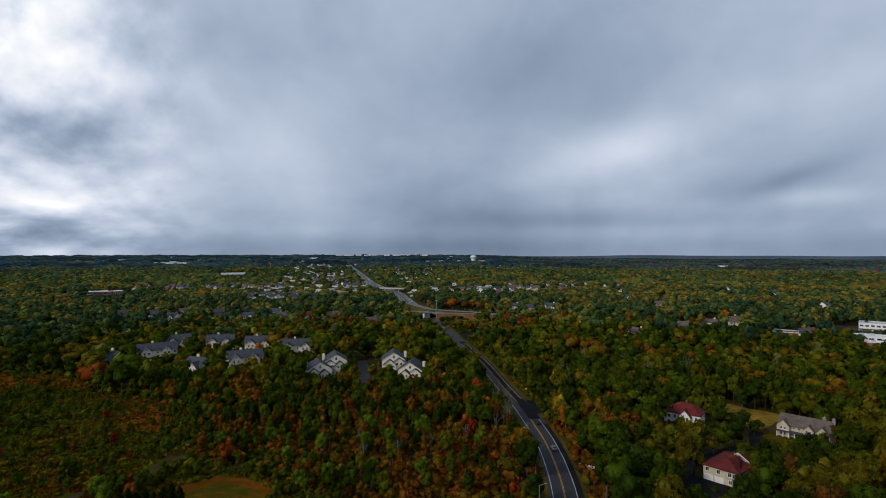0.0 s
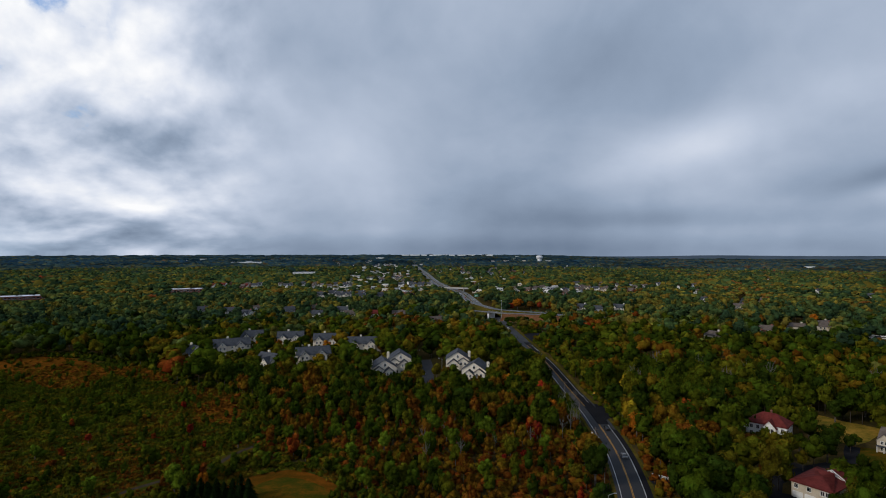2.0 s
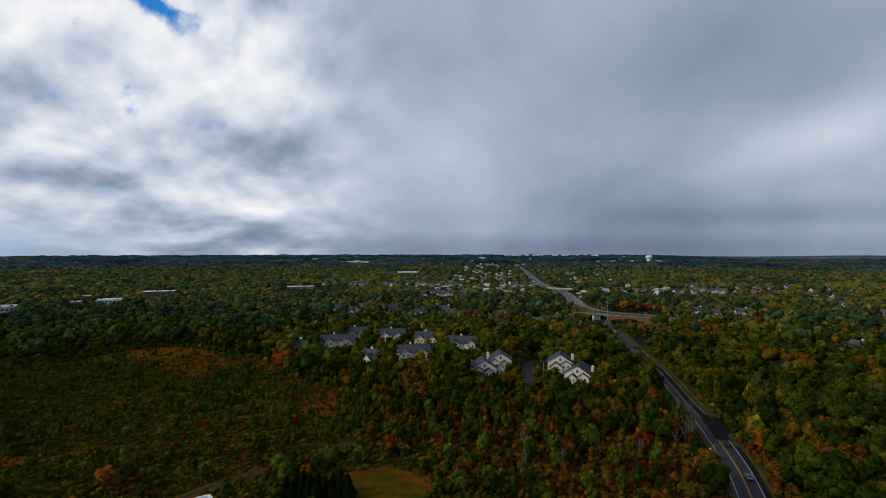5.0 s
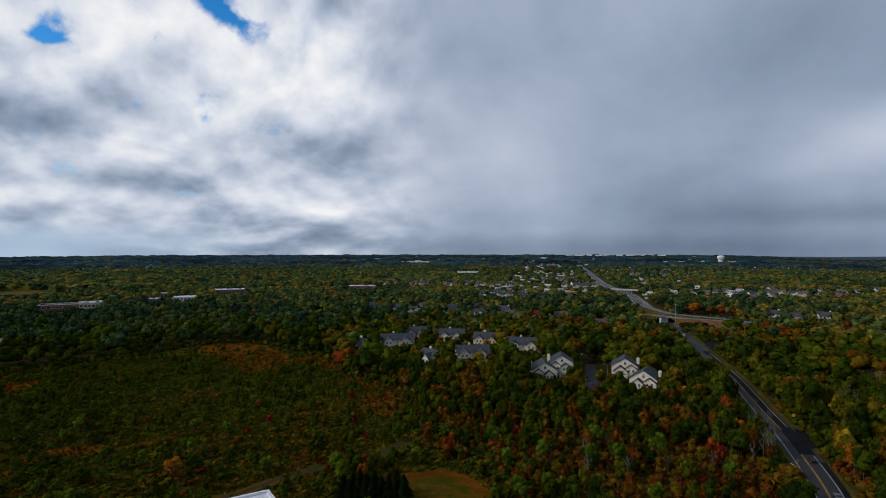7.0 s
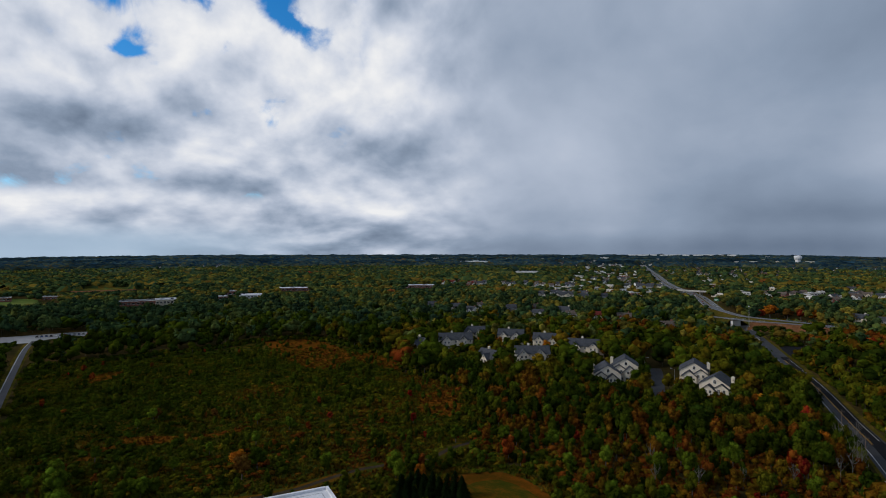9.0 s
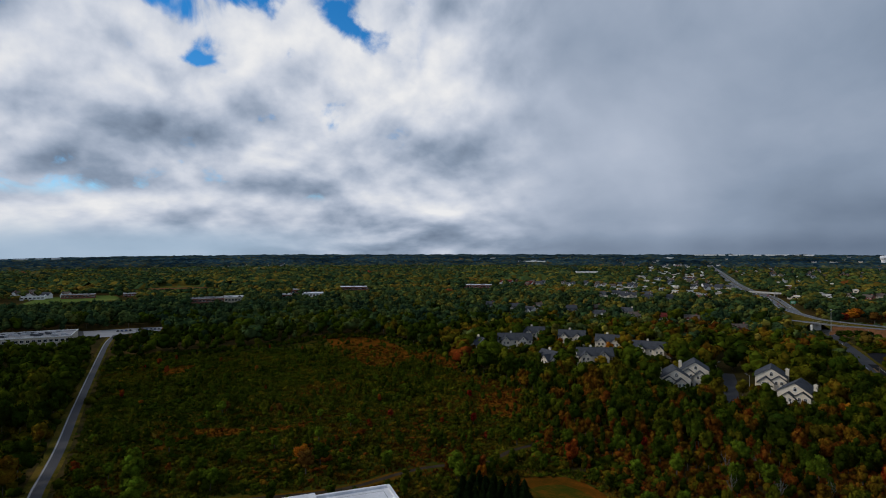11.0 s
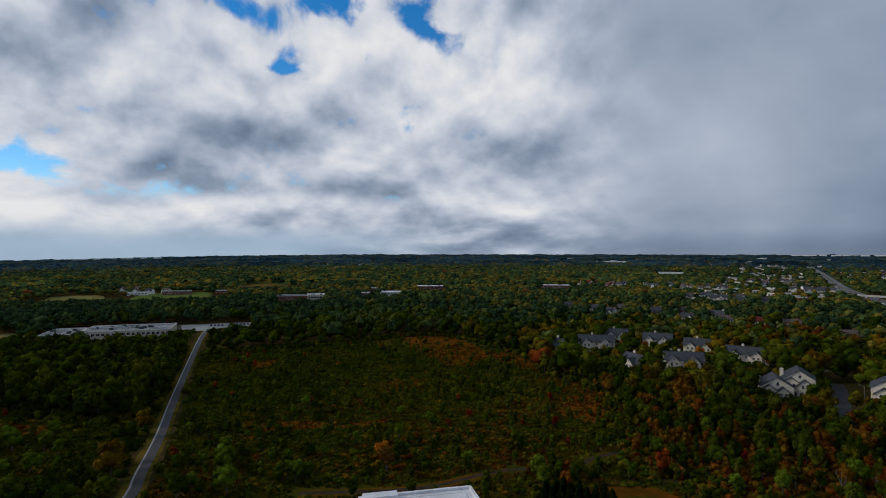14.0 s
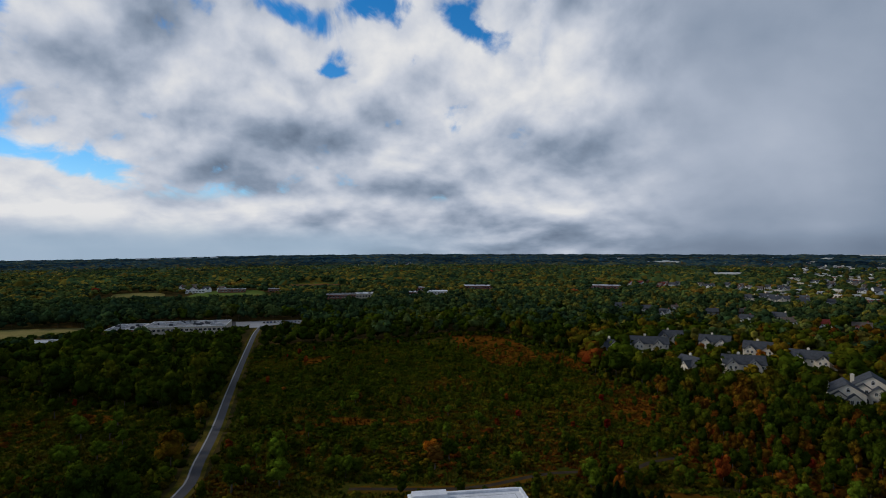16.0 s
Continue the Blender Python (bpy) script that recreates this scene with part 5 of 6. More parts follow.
def trunk_mesh(seed, bare=False):
    """A tapered trunk that forks into limbs, for a crown of radius one centred two units up."""
    g = random.Random(seed)
    bm = bmesh.new()
    fat = 0.045 if bare else 0.085
    tube(bm, (0, 0, -0.1), (0.03, 0.02, 1.1), fat, fat * 0.7, 7)
    tube(bm, (0.03, 0.02, 1.1), (0.0, 0.05, 2.5 if bare else 2.2), fat * 0.7, 0.015, 6)
    for k in range(9 if bare else 6):
        a, z = k * 2.4 + g.uniform(-0.4, 0.4), g.uniform(0.8, 1.7)
        r = g.uniform(0.4, 0.75)
        end = (math.cos(a) * r, math.sin(a) * r, z + g.uniform(0.35, 0.9))
        tube(bm, (0.02, 0.02, z), end, fat * 0.42, 0.012, 5)
        if bare:
            for _ in range(3):
                tip = tuple(e + g.uniform(-0.28, 0.28) for e in end[:2]) + (end[2] + g.uniform(0.1, 0.5),)
                tube(bm, end, tip, 0.012, 0.004, 4)
    data = bpy.data.meshes.new("trunk")
    bm.to_mesh(data)
    bm.free()
    return data


class Scatter:
    """Gathers many plants into one mesh."""

    def __init__(self):
        self.v, self.f, self.t, self.n = [], [], [], 0

    def put(self, shape, x, y, z, r, h, turn, tint):
        v, f = shape
        c, s = math.cos(turn), math.sin(turn)
        p = np.empty_like(v)
        p[:, 0] = (v[:, 0] * c - v[:, 1] * s) * r + x
        p[:, 1] = (v[:, 0] * s + v[:, 1] * c) * r + y
        p[:, 2] = v[:, 2] * h + z
        self.v.append(p)
        self.f.append(f + self.n)
        self.t.append(np.full(len(v), tint))
        self.n += len(v)

    def make(self, name, mat, label, category):
        data = mesh_from(name, np.concatenate(self.v), np.concatenate(self.f), mat, np.concatenate(self.t))
        return tagged(new(name, data), label, category, kind="stuff")


rnd = np.random.default_rng(7)


def jittered(spacing, r0, r1, a0=-93.0, a1=46.0):
    """Places over the wedge of land between two distances, about one for each square of that spacing."""
    n = int(0.5 * radians(a1 - a0) * (r1 ** 2 - r0 ** 2) / spacing ** 2)
    g = np.arange(-r1, r1, spacing)
    x, y = np.meshgrid(g, g)
    x = (x + (np.arange(len(g)) % 2)[:, None] * spacing * 0.5 + rnd.uniform(-0.42, 0.42, x.shape) * spacing).ravel()
    y = (y + rnd.uniform(-0.42, 0.42, y.shape) * spacing).ravel()
    r, a = np.hypot(x, y), np.degrees(np.arctan2(x, y))
    keep = (r > r0) & (r < r1) & (a > a0) & (a < a1)
    return x[keep], y[keep]


def free_of_plan(x, y, margin=0.0):
    """Places that no road, field or building takes."""
    ok = np.ones(len(x), bool)
    for outline in (MEADOW, SCRUB, FIELD, YARD, FRONT_LAWN, SIDE_LAWN, LOT, WEST_LOT, HAY, PASTURE, PLOUGH, WESTFIELD, EMBANKMENT, EAST_LOT, WORKS):
        ok &= ~inside(outline, x, y)
    for line, w in ((ROAD[ROAD[:, 1] < 340], 9.2), (ROAD[ROAD[:, 1] > 330], 8.6), (HIGHWAY, 15.0), (CROSSING, 9.5), (SLIP, 10.0), (LANE, 6.0), (TRACK, 4.2), (SIDE_ROAD, 6.0), (CLOSE, 6.0)):
        ok &= near_line(line, x, y) > w + margin
    for hx, hy, hr in HOUSES:
        ok &= np.hypot(x - hx, y - hy) > hr + margin
    return ok


OPEN_GROUND = [(np.mean(o, axis=0)[0], np.mean(o, axis=0)[1], 0.6 * float(np.max(np.ptp(np.array(o), axis=0)))) for o in
               (HAY, PASTURE, PLOUGH, WESTFIELD, LOT, EAST_LOT)]
OPEN_GROUND += [(p[0], p[1], 9.0) for p in ROAD[ROAD[:, 1] > 440][::4]] + [(-12.0, 634.0, 20.0)]
OPEN_GROUND += [(p[0], p[1], 8.0) for p in SLIP[(SLIP[:, 0] < 62)][::2]] + [(x, 716.0, 7.0) for x in (4.0, 16.0, 28.0, 40.0, 52.0)] + [(p[0], p[1], 8.0) for p in LANE[LANE[:, 0] < -400][::2]]
OPEN_GROUND += [(-528.0, 268.0, 22.0), (139.0, 258.0, 11.0), (129.0, 221.0, 6.0), (84.0, 177.0, 11.0), (122.0, 219.0, 4.0)]
OPEN_GROUND += [(p[0] - 1.5, p[1], 7.0) for p in ROAD[(ROAD[:, 1] > 165) & (ROAD[:, 1] < 330)][::3]]
OPEN_GROUND += [(p[0], p[1], 13.0) for p in HIGHWAY[:120:3]]
OPEN_GROUND += [(p[0], p[1], 8.0) for p in CROSSING[(CROSSING[:, 0] > -28) & (CROSSING[:, 0] < 60)][::2]]


def headroom(x, y):
    """How tall trees grow before houses and open ground: gardens keep them low on the south side."""
    cap = np.full(np.shape(x), 99.0)
    for spots, sill in ((HOUSES, 3.4), (OPEN_GROUND, 0.5)):
        for hx, hy, hr in spots:
            d = math.hypot(hx, hy)
            ux, uy = -hx / d, -hy / d
            along = (x - hx) * ux + (y - hy) * uy
            across = np.abs((x - hx) * uy - (y - hy) * ux)
            ahead = (along > 0) & (along < 330) & (across < hr * 0.78)
            cap = np.where(ahead, np.minimum(cap, ((sill if d < 600 else sill * 0.5) if hr < 25 else 1.0) + np.maximum(along - hr * 0.5, 0) * 74 / d), cap)
    return cap


def woods_tint(x, y):
    """Autumn hue of a tree from 0, dark green, to 1, red; stands of like trees lie together."""
    drift = np.array([noise.noise(Vector((a * 0.007, b * 0.007, 4.0))) + 0.5 * noise.noise(Vector((a * 0.03, b * 0.03, 1.0))) for a, b in zip(x, y)])
    return np.clip(0.06 + 0.66 * rnd.random(len(x)) ** 1.1 + 0.34 * drift, 0, 0.84) + 0.15 * (rnd.random(len(x)) < 0.04)


NEAR = [crown_shape(s, 13, 1, 1000, 0.070, 1.0, 0.52, 0.6) for s in range(6)]
MIDDLE = [crown_shape(20 + s, 8, 1, 230, 0.115, 1.0, 0.50, 0.55) for s in range(8)]
SMALL = [crown_shape(30 + s, 5, 1, 120, 0.16) for s in range(8)]
FAR = [crown_shape(40 + s, 4, 1, 28, 0.20, 0.95) for s in range(8)]
SPECK = [crown_shape(50 + s, 2, 1, 5, 0.32, 0.95) for s in range(8)]
DOT = [crown_shape(55 + s, 1, 1, 3, 0.38, 0.95) for s in range(8)]
TUFT = [crown_shape(70 + s, 1, 1, 14, 0.28, 0.8) for s in range(4)]
BUSH = [crown_shape(60 + s, 3, 1, 44, 0.21, 0.9) for s in range(6)]
SAPLING = [crown_shape(90 + s, 6, 1, 100, 0.15, 1.25, 0.34) for s in range(6)]
SPIRE = [conifer_shape(80 + s) for s in range(3)]
TRUNKS = [trunk_mesh(s) for s in range(3)]
BARE = [trunk_mesh(9 + s, True) for s in range(3)]
for t_mesh in TRUNKS:
    t_mesh.materials.append(M["bark"])
for t_mesh in BARE:
    t_mesh.materials.append(M["pale_bark"])

CROWNS = {}
for hue in ("green", "light", "dark", "olive", "yellow", "orange", "rust", "red"):
    CROWNS[hue] = [mesh_from("crown", v * np.array([1, 1, 1.22]) + np.array([0, 0, 1.78]), f, M[hue]) for v, f in NEAR]
NEEDLES = [mesh_from("crown", v, f, M["needle"]) for v, f in SPIRE]
HUE_WORDS = {"light": "young light green broadleaf tree", "green": "broad green-leaved tree in full leaf", "dark": "dark green broadleaf tree in full leaf", "olive": "broadleaf tree turning olive yellow",
             "yellow": "tree in bright yellow autumn leaf", "orange": "tree in orange autumn leaf", "rust": "tree in rusty brown autumn leaf",
             "red": "small tree in vivid red autumn leaf"}
TREES = []


def tree(x, y, hue, height, wide, k, turn, where="in the wood beside the road"):
    """One broadleaf tree: trunk with limbs, and a crown of leaf sprays."""
    at = Matrix.Translation((x, y, 0)) @ Matrix.Rotation(turn, 4, "Z") @ Matrix.Diagonal((wide, wide, height / 3.0, 1))
    root = thing("tree", at, HUE_WORDS[hue] + " " + where, "tree", "nearer trees")
    part("trunk", TRUNKS[k % 3], None, root)
    part("crown", CROWNS[hue][k % 6], None, root)
    TREES.append((x, y, wide))
    return root


def conifer(x, y, height, k):
    root = thing("conifer", pose(x, y, 0, 0, 0, k * 50) @ Matrix.Diagonal((height * 1.75, height * 1.75, height, 1)), "dark evergreen conifer standing in a dense row", "tree", "conifers")
    bm = bmesh.new()
    tube(bm, (0, 0, -0.02), (0, 0, 0.9), 0.022, 0.004, 6)
    part("trunk", bm, M["bark"], root)
    part("crown", NEEDLES[k % 3], None, root)
    TREES.append((x, y, height * 0.25))


def bare_tree(x, y, height, k):
    root = thing("bare_tree", pose(x, y, 0, 0, 0, k * 70) @ Matrix.Diagonal((height * 0.27, height * 0.27, height / 2.6, 1)), "leafless pale grey tree with spread twigs", "tree", "bare trees")
    part("trunk", BARE[k % 3], None, root)


# trees that stand out by colour or size
for x, y, hue, height, wide in ((12, 226, "red", 8, 2.0), (10, 220, "red", 5, 1.4), (6, 205, "red", 4, 1.3), (19.5, 252, "orange", 10, 2.6), (51, 247, "yellow", 12, 3.6),
                                (51, 233, "orange", 11, 3.6), (58, 284, "yellow", 15, 4.4), (65, 233, "olive", 12, 4.6), (85, 263, "green", 15, 6.0),
                                (57, 187, "green", 18, 8.2), (62, 203, "dark", 14, 5.5), (84, 255, "olive", 13, 4.6), (73, 176, "olive", 11, 4.4),
                                (80, 214, "olive", 12, 4.6), (125, 197, "green", 9, 4.6), (112, 178, "rust", 11, 4.2), (145, 195, "rust", 8, 4.0),
                                (134, 188, "green", 9, 4.8), (88, 217, "rust", 9, 3.4), (107, 224, "green", 7, 3.2), (112, 215, "dark", 9, 4.0),
                                (118, 225, "dark", 10, 4.2), (129, 240, "green", 7, 3.6), (104, 170, "olive", 8, 3.6), (71, 226, "dark", 13, 5.0),
                                (142, 266, "dark", 10, 4.4), (146, 221.5, "dark", 4, 1.8), (94, 236, "dark", 3.5, 1.6), (78, 232, "green", 11, 4.4), (92, 262, "dark", 15, 5.6),
                                (156, 204, "green", 7, 3.6), (123, 284, "dark", 14, 5.4), (160, 276, "dark", 15, 5.6), (68, 252, "green", 12, 4.6),
                                (19.3, 264, "red", 6, 2.0), (-1, 202, "red", 3.2, 1.2), (11.8, 174, "red", 3, 1.3),
                                (181, 274, "yellow", 13, 5.0), (170, 278, "olive", 13, 5.0), (192, 268, "olive", 13, 5.0),
                                (-102, 166, "light", 9, 2.8), (-98, 162, "light", 8, 2.4), (-91, 163, "orange", 8, 2.2),
                                (-152, 146, "orange", 6.5, 3.4), (-146, 149, "green", 8, 3.2), (-118, 196, "red", 3, 1.2), (-113, 203, "red", 3, 1.4)):
    tree(x, y, hue, height, wide, int(x * 7 + y) % 15, x * 0.7, "by the roadside houses" if x > 40 else "at the meadow's edge")
for x, y, hue, height, wide in ((12, 722, "orange", 15, 8.0), (4, 712, "red", 10, 4.0), (28, 718, "rust", 12, 6.0), (40, 716, "red", 12, 5.0),
                                (51, 714, "orange", 12, 6.0), (62, 708, "rust", 11, 6.0), (346, 522, "yellow", 13, 6.5), (304, 604, "orange", 12, 5.0),
                                (215, 545, "orange", 11, 3.2), (64, 394, "rust", 12, 6.0), (82, 520, "orange", 13, 6.0), (-92, 404, "rust", 9, 3.6),
                                (-120, 352, "yellow", 9, 4.0), (-132, 403, "orange", 9, 3.4), (-186, 408, "orange", 10, 3.6)):
    tree(x, y, hue, height, wide, int(abs(x) * 3 + y) % 15, x * 0.7, "among greener woods and houses")
for x, y, hue, height, wide in ((-204, 446, "orange", 9, 2.6), (-171, 408, "orange", 8, 3.0), (-142, 441, "orange", 10, 2.6), (-131, 364, "yellow", 10, 3.6),
                                (-121, 394, "yellow", 9, 3.4), (-110, 430, "orange", 8, 3.2), (-215, 481, "rust", 10, 3.0), (-125, 309, "dark", 11, 4.4),
                                (-101, 350, "green", 11, 4.6), (-108, 310, "olive", 11, 4.6), (-105, 275, "light", 9, 3.0), (-41, 327, "olive", 9, 3.4),
                                (-58, 332, "green", 9, 3.8), (-80, 308, "dark", 10, 4.0), (-1, 305, "orange", 9, 3.6), (-59, 418, "dark", 9, 3.2),
                                (-57, 284, "dark", 11, 5.0), (-20, 257, "dark", 13, 6.0), (-7, 255, "olive", 12, 4.8), (-39, 260, "green", 11, 4.4),
                                (3, 293, "green", 12, 4.6), (-52, 214, "green", 10, 3.6), (-61, 227, "red", 5, 1.8), (-89, 244, "olive", 9, 3.4),
                                (-77, 242, "light", 9, 3.0), (-37, 179, "light", 8, 2.6), (-45, 175, "light", 7, 2.4), (-29, 209, "light", 8, 2.4),
                                (-7, 185, "light", 7, 2.6), (14, 212, "light", 7, 2.6), (22, 186, "olive", 7, 2.8),
                                (-1, 584, "dark", 7, 4.5), (5, 583, "green", 8, 5), (12, 587, "dark", 8, 5), (18, 583, "dark", 8, 5), (24, 575, "green", 7, 4.5), (27, 546, "olive", 8, 5), (2, 552, "green", 6, 4),
                                (19, 358, "olive", 9, 5.0), (17, 371, "green", 9, 5.4), (15.5, 384, "olive", 8, 4.6), (14, 396, "dark", 7, 4.4)):
    tree(x, y, hue, height, wide, int(abs(x) * 5 + y) % 18, x * 0.9, "between houses and road")
for x, y, height, wide in ((-254, 62, 8, 3.2), (-226, 62, 7, 2.8), (-189, 107, 6, 2.4), (-170, 98, 7, 2.6), (-174, 91, 6, 2.2), (-251, 71, 6, 2.4), (-162, 116, 6, 2.0),
                           (-226, 54, 7, 2.6), (-226, 165, 6, 2.2), (-198, 113, 6, 2.4), (-172, 122, 5.5, 1.8), (-168, 134, 5.5, 1.9), (-171, 150, 5, 1.6),
                           (-184, 184, 5, 1.5), (-167, 185, 5.5, 1.8), (-188, 223, 5, 1.5), (-191, 102, 6, 2.0), (-227, 113, 5, 1.6), (-184, 107, 6.5, 2.4),
                           (-221, 155, 4.5, 1.3), (-126, 160, 6, 2.2), (-237, 72, 6, 2.2), (-262, 76, 7, 2.8), (-101, 205, 7, 2.6), (-84, 212, 7.5, 2.6), (-66, 215, 8, 3.0),
                           (-45, 206, 8, 2.8), (-20, 214, 8, 3.0), (-8, 226, 9, 3.4), (3, 212, 6, 2.2), (-30, 228, 9, 3.4), (-56, 200, 6, 2.2), (-24, 188, 6, 2.4), (-36, 178, 5, 2.0)):
    tree(x, y, "light", height, wide * 1.05, int(abs(x) + y) % 18, x * 0.7, "standing clear in the brush")
for x, y, hue, height, wide in ((-260, 62, "light", 8, 3.2), (-247, 70, "light", 7, 2.6), (-224, 51, "light", 9, 3.6), (-181, 105, "light", 9, 3.4), (-164, 97, "light", 9, 3.8), (-170, 85, "green", 9, 3.6),
                                (-201, 52, "light", 9, 3.8), (-292, 59, "green", 9, 3.6), (-227, 168, "rust", 5, 2.0), (-144, 141, "rust", 8, 3.2), (-164, 165, "light", 6, 2.2),
                                (-158, 116, "light", 7, 2.6), (-199, 126, "light", 6, 2.0), (-227, 181, "olive", 5, 1.8), (-206, 180, "rust", 5, 1.7), (-127, 216, "red", 5, 1.8), (-161, 203, "red", 4, 1.5)):
    tree(x, y, hue, height, wide, int(abs(x) + y) % 18, x * 0.4, "standing clear in the brush")
for k in range(27):
    conifer(-94 + (k % 9) * 2.1 + (k // 9) * 1.4, 158 + (k % 9) * 0.8 - (k // 9) * 3.2, 5.6 + (k * 37 % 5) * 0.5, k)

x, y = jittered(6.3, 128, 352)
young_wood = [(-150, 288), (-60, 300), (25, 300), (28, 225), (26, 130), (-44, 130), (-62, 194), (-97, 190), (-104, 235)]
old = ~inside(young_wood, x, y)
xy_, yy_ = jittered(4.6, 128, 330, -45, 15)
fresh = inside(young_wood, xy_, yy_) & ((yy_ > 236) | (rnd.random(len(xy_)) < 0.55))
x, y = np.concatenate([x[old], xy_[fresh]]), np.concatenate([y[old], yy_[fresh]])
keep = free_of_plan(x, y)
x, y = x[keep], y[keep]
clear_of = np.ones(len(x), bool)
for tx, ty, tw in TREES:
    clear_of &= np.hypot(x - tx, y - ty) > tw + 1.5
x, y = x[clear_of], y[clear_of]
young = inside(young_wood, x, y)
tint = woods_tint(x, y)
brown = np.array([noise.noise(Vector((a * 0.035, b * 0.035, 6.0))) for a, b in zip(x, y)])
pick = rnd.random(len(x)) + 0.25 * brown
mixed = np.where(pick < 0.50, rnd.uniform(0.08, 0.34, len(x)), np.where(pick < 0.68, rnd.uniform(0.38, 0.54, len(x)), rnd.uniform(0.60, 0.80, len(x))))
tint = np.where(young, mixed + 0.18 * (rnd.random(len(x)) < 0.04), np.where(x < -240, tint * 0.68, tint))
tint = np.where(x > 45, 0.06 + 0.56 * rnd.random(len(x)) + 0.3 * np.clip(brown, -0.2, 0.5) + 0.2 * (rnd.random(len(x)) < 0.06), tint)
reach = np.hypot(x, y)
order = np.argsort(reach + 40 * (y > 330) + 60 * young)
single = np.zeros(len(x), bool)
single[order[:240]] = True
canopy = Scatter()
stems = Scatter()
stem_bm = bmesh.new()
tube(stem_bm, (0, 0, 0), (0, 0, 1), 0.5, 0.2, 5)
stem_bm.verts.index_update()
bmesh.ops.triangulate(stem_bm, faces=stem_bm.faces[:])
STEM = (np.array([v.co[:] for v in stem_bm.verts]), np.array([[v.index for v in f.verts] for f in stem_bm.faces]))
stem_bm.free()
hues = ("dark", "dark", "green", "dark", "green", "olive", "olive", "rust", "rust", "orange")
cap = headroom(x, y) * rnd.uniform(0.75, 1.25, len(x))
for i in range(len(x)):
    if young[i]:
        if y[i] > 236:
            height = rnd.uniform(5.5, 12.0)
            wide = height * rnd.uniform(0.26, 0.38)
        else:
            height = rnd.uniform(3.5, 6.0) if rnd.random() < 0.6 else rnd.uniform(6.0, 9.5)
            wide = height * rnd.uniform(0.20, 0.34)
    else:
        height = rnd.uniform(7, 12) if rnd.random() < 0.4 else rnd.uniform(11, 18)
        wide = height * rnd.uniform(0.26, 0.45)
    if cap[i] < 3.0:
        canopy.put(TUFT[i % 4], x[i], y[i], 0.5, 1.6, 0.9, rnd.uniform(0, 6.28), tint[i])
        continue
    if cap[i] < height:
        wide *= max(0.45, cap[i] / height)
        height = cap[i]
    if single[i]:
        hue = hues[min(9, int(tint[i] * 10))]
        tree(x[i], y[i], hue, height, wide, int(rnd.integers(0, 30)), rnd.uniform(0, 6.28), "in young woodland" if young[i] else "in the wood")
    else:
        k = int(rnd.integers(0, 8))
        canopy.put((SAPLING[k % 6] if k < 4 else SMALL[k]) if wide < 2.3 else MIDDLE[k], x[i], y[i], height * 0.58, wide, height * 0.42, rnd.uniform(0, 6.28), tint[i])
        stems.put(STEM, x[i], y[i], 0, 0.35, height * 0.75, 0, 0)
canopy.make("woodland", M["leaf"], "mixed woodland crowns in green and early autumn colours", "woods")
snags = random.Random(21)
for i in range(24):
    # thin pale stems, mostly where the young wood meets the road
    if i < 9:
        bx, by, bh = snags.uniform(24, 31), snags.uniform(236, 282), snags.uniform(8, 12)
    elif i < 17:
        bx, by, bh = snags.uniform(-40, 24), snags.uniform(196, 236), snags.uniform(6, 9)
    else:
        bx, by, bh = snags.uniform(60, 190), snags.uniform(290, 345), snags.uniform(14, 18)
    bare_tree(bx, by, bh, i)

# shrubs and saplings over the meadow
shrubs = Scatter()
x, y = jittered(2.5, 100, 505)
inm = inside(MEADOW, x, y) | inside(SCRUB, x, y)
for line, w in ((LANE, 6.5), (TRACK, 4.5)):
    inm &= near_line(line, x, y) > w
for hx, hy, hr in HOUSES:
    inm &= np.hypot(x - hx, y - hy) > hr
inm &= ~inside(FIELD, x, y)
x, y = x[inm], y[inm]
thick = np.array([noise.noise(Vector((a * 0.022, b * 0.022, 9.0))) for a, b in zip(x, y)])
rusty = np.array([noise.noise(Vector((a * 0.016, b * 0.016, 2.0))) + 0.5 * noise.noise(Vector((a * 0.06, b * 0.06, 5.0))) for a, b in zip(x, y)])
open_rust = np.zeros(len(x), bool)
for rust in RUST:
    open_rust |= inside(rust, x, y)
for i in range(len(x)):
    dice = rnd.random()
    if dice > (0.25 if open_rust[i] else max(0.52 + 0.8 * thick[i], 0.75 if x[i] > -128 else 0.34)):
        continue
    turn = rnd.uniform(0, 6.28)
    lush = 0.38 - 0.05 * float(ease(-150, -190, x[i])) + 0.42 * max(rusty[i], -0.3) + 0.18 * float(ease(-250, -130, x[i]))
    if open_rust[i]:
        lush = 0.66
    kind = rnd.random()
    if kind < (0.17 if x[i] < -150 else 0.22):
        # saplings stand clear of the brush
        height = rnd.uniform(2.6, 5.2) * (1.3 if math.hypot(x[i], y[i]) < 225 else 1.0)
        shrubs.put(SAPLING[i % 6], x[i], y[i], height * 0.5, height * rnd.uniform(0.28, 0.44), height * 0.42, turn, rnd.uniform(0.22, 0.50) if rnd.random() < 0.97 else rnd.uniform(0.75, 0.95))
        continue
    bush = kind < 0.36
    wide = rnd.uniform(1.3, 2.3) if bush else rnd.uniform(0.7, 1.5)
    height = wide * (rnd.uniform(0.5, 0.75) if bush else rnd.uniform(0.28, 0.5))
    hue = np.clip(lush + rnd.uniform(-0.14, 0.14), 0.05, 0.8)
    if rnd.random() < 0.003:
        hue = rnd.uniform(0.8, 0.95)
    shrubs.put(BUSH[i % 6] if bush else TUFT[i % 4], x[i], y[i], height * 0.55, wide, height, turn, hue)
shrubs.make("shrubs", M["leaf"], "scattered green and rust shrubs and saplings in the meadow", "shrubs")

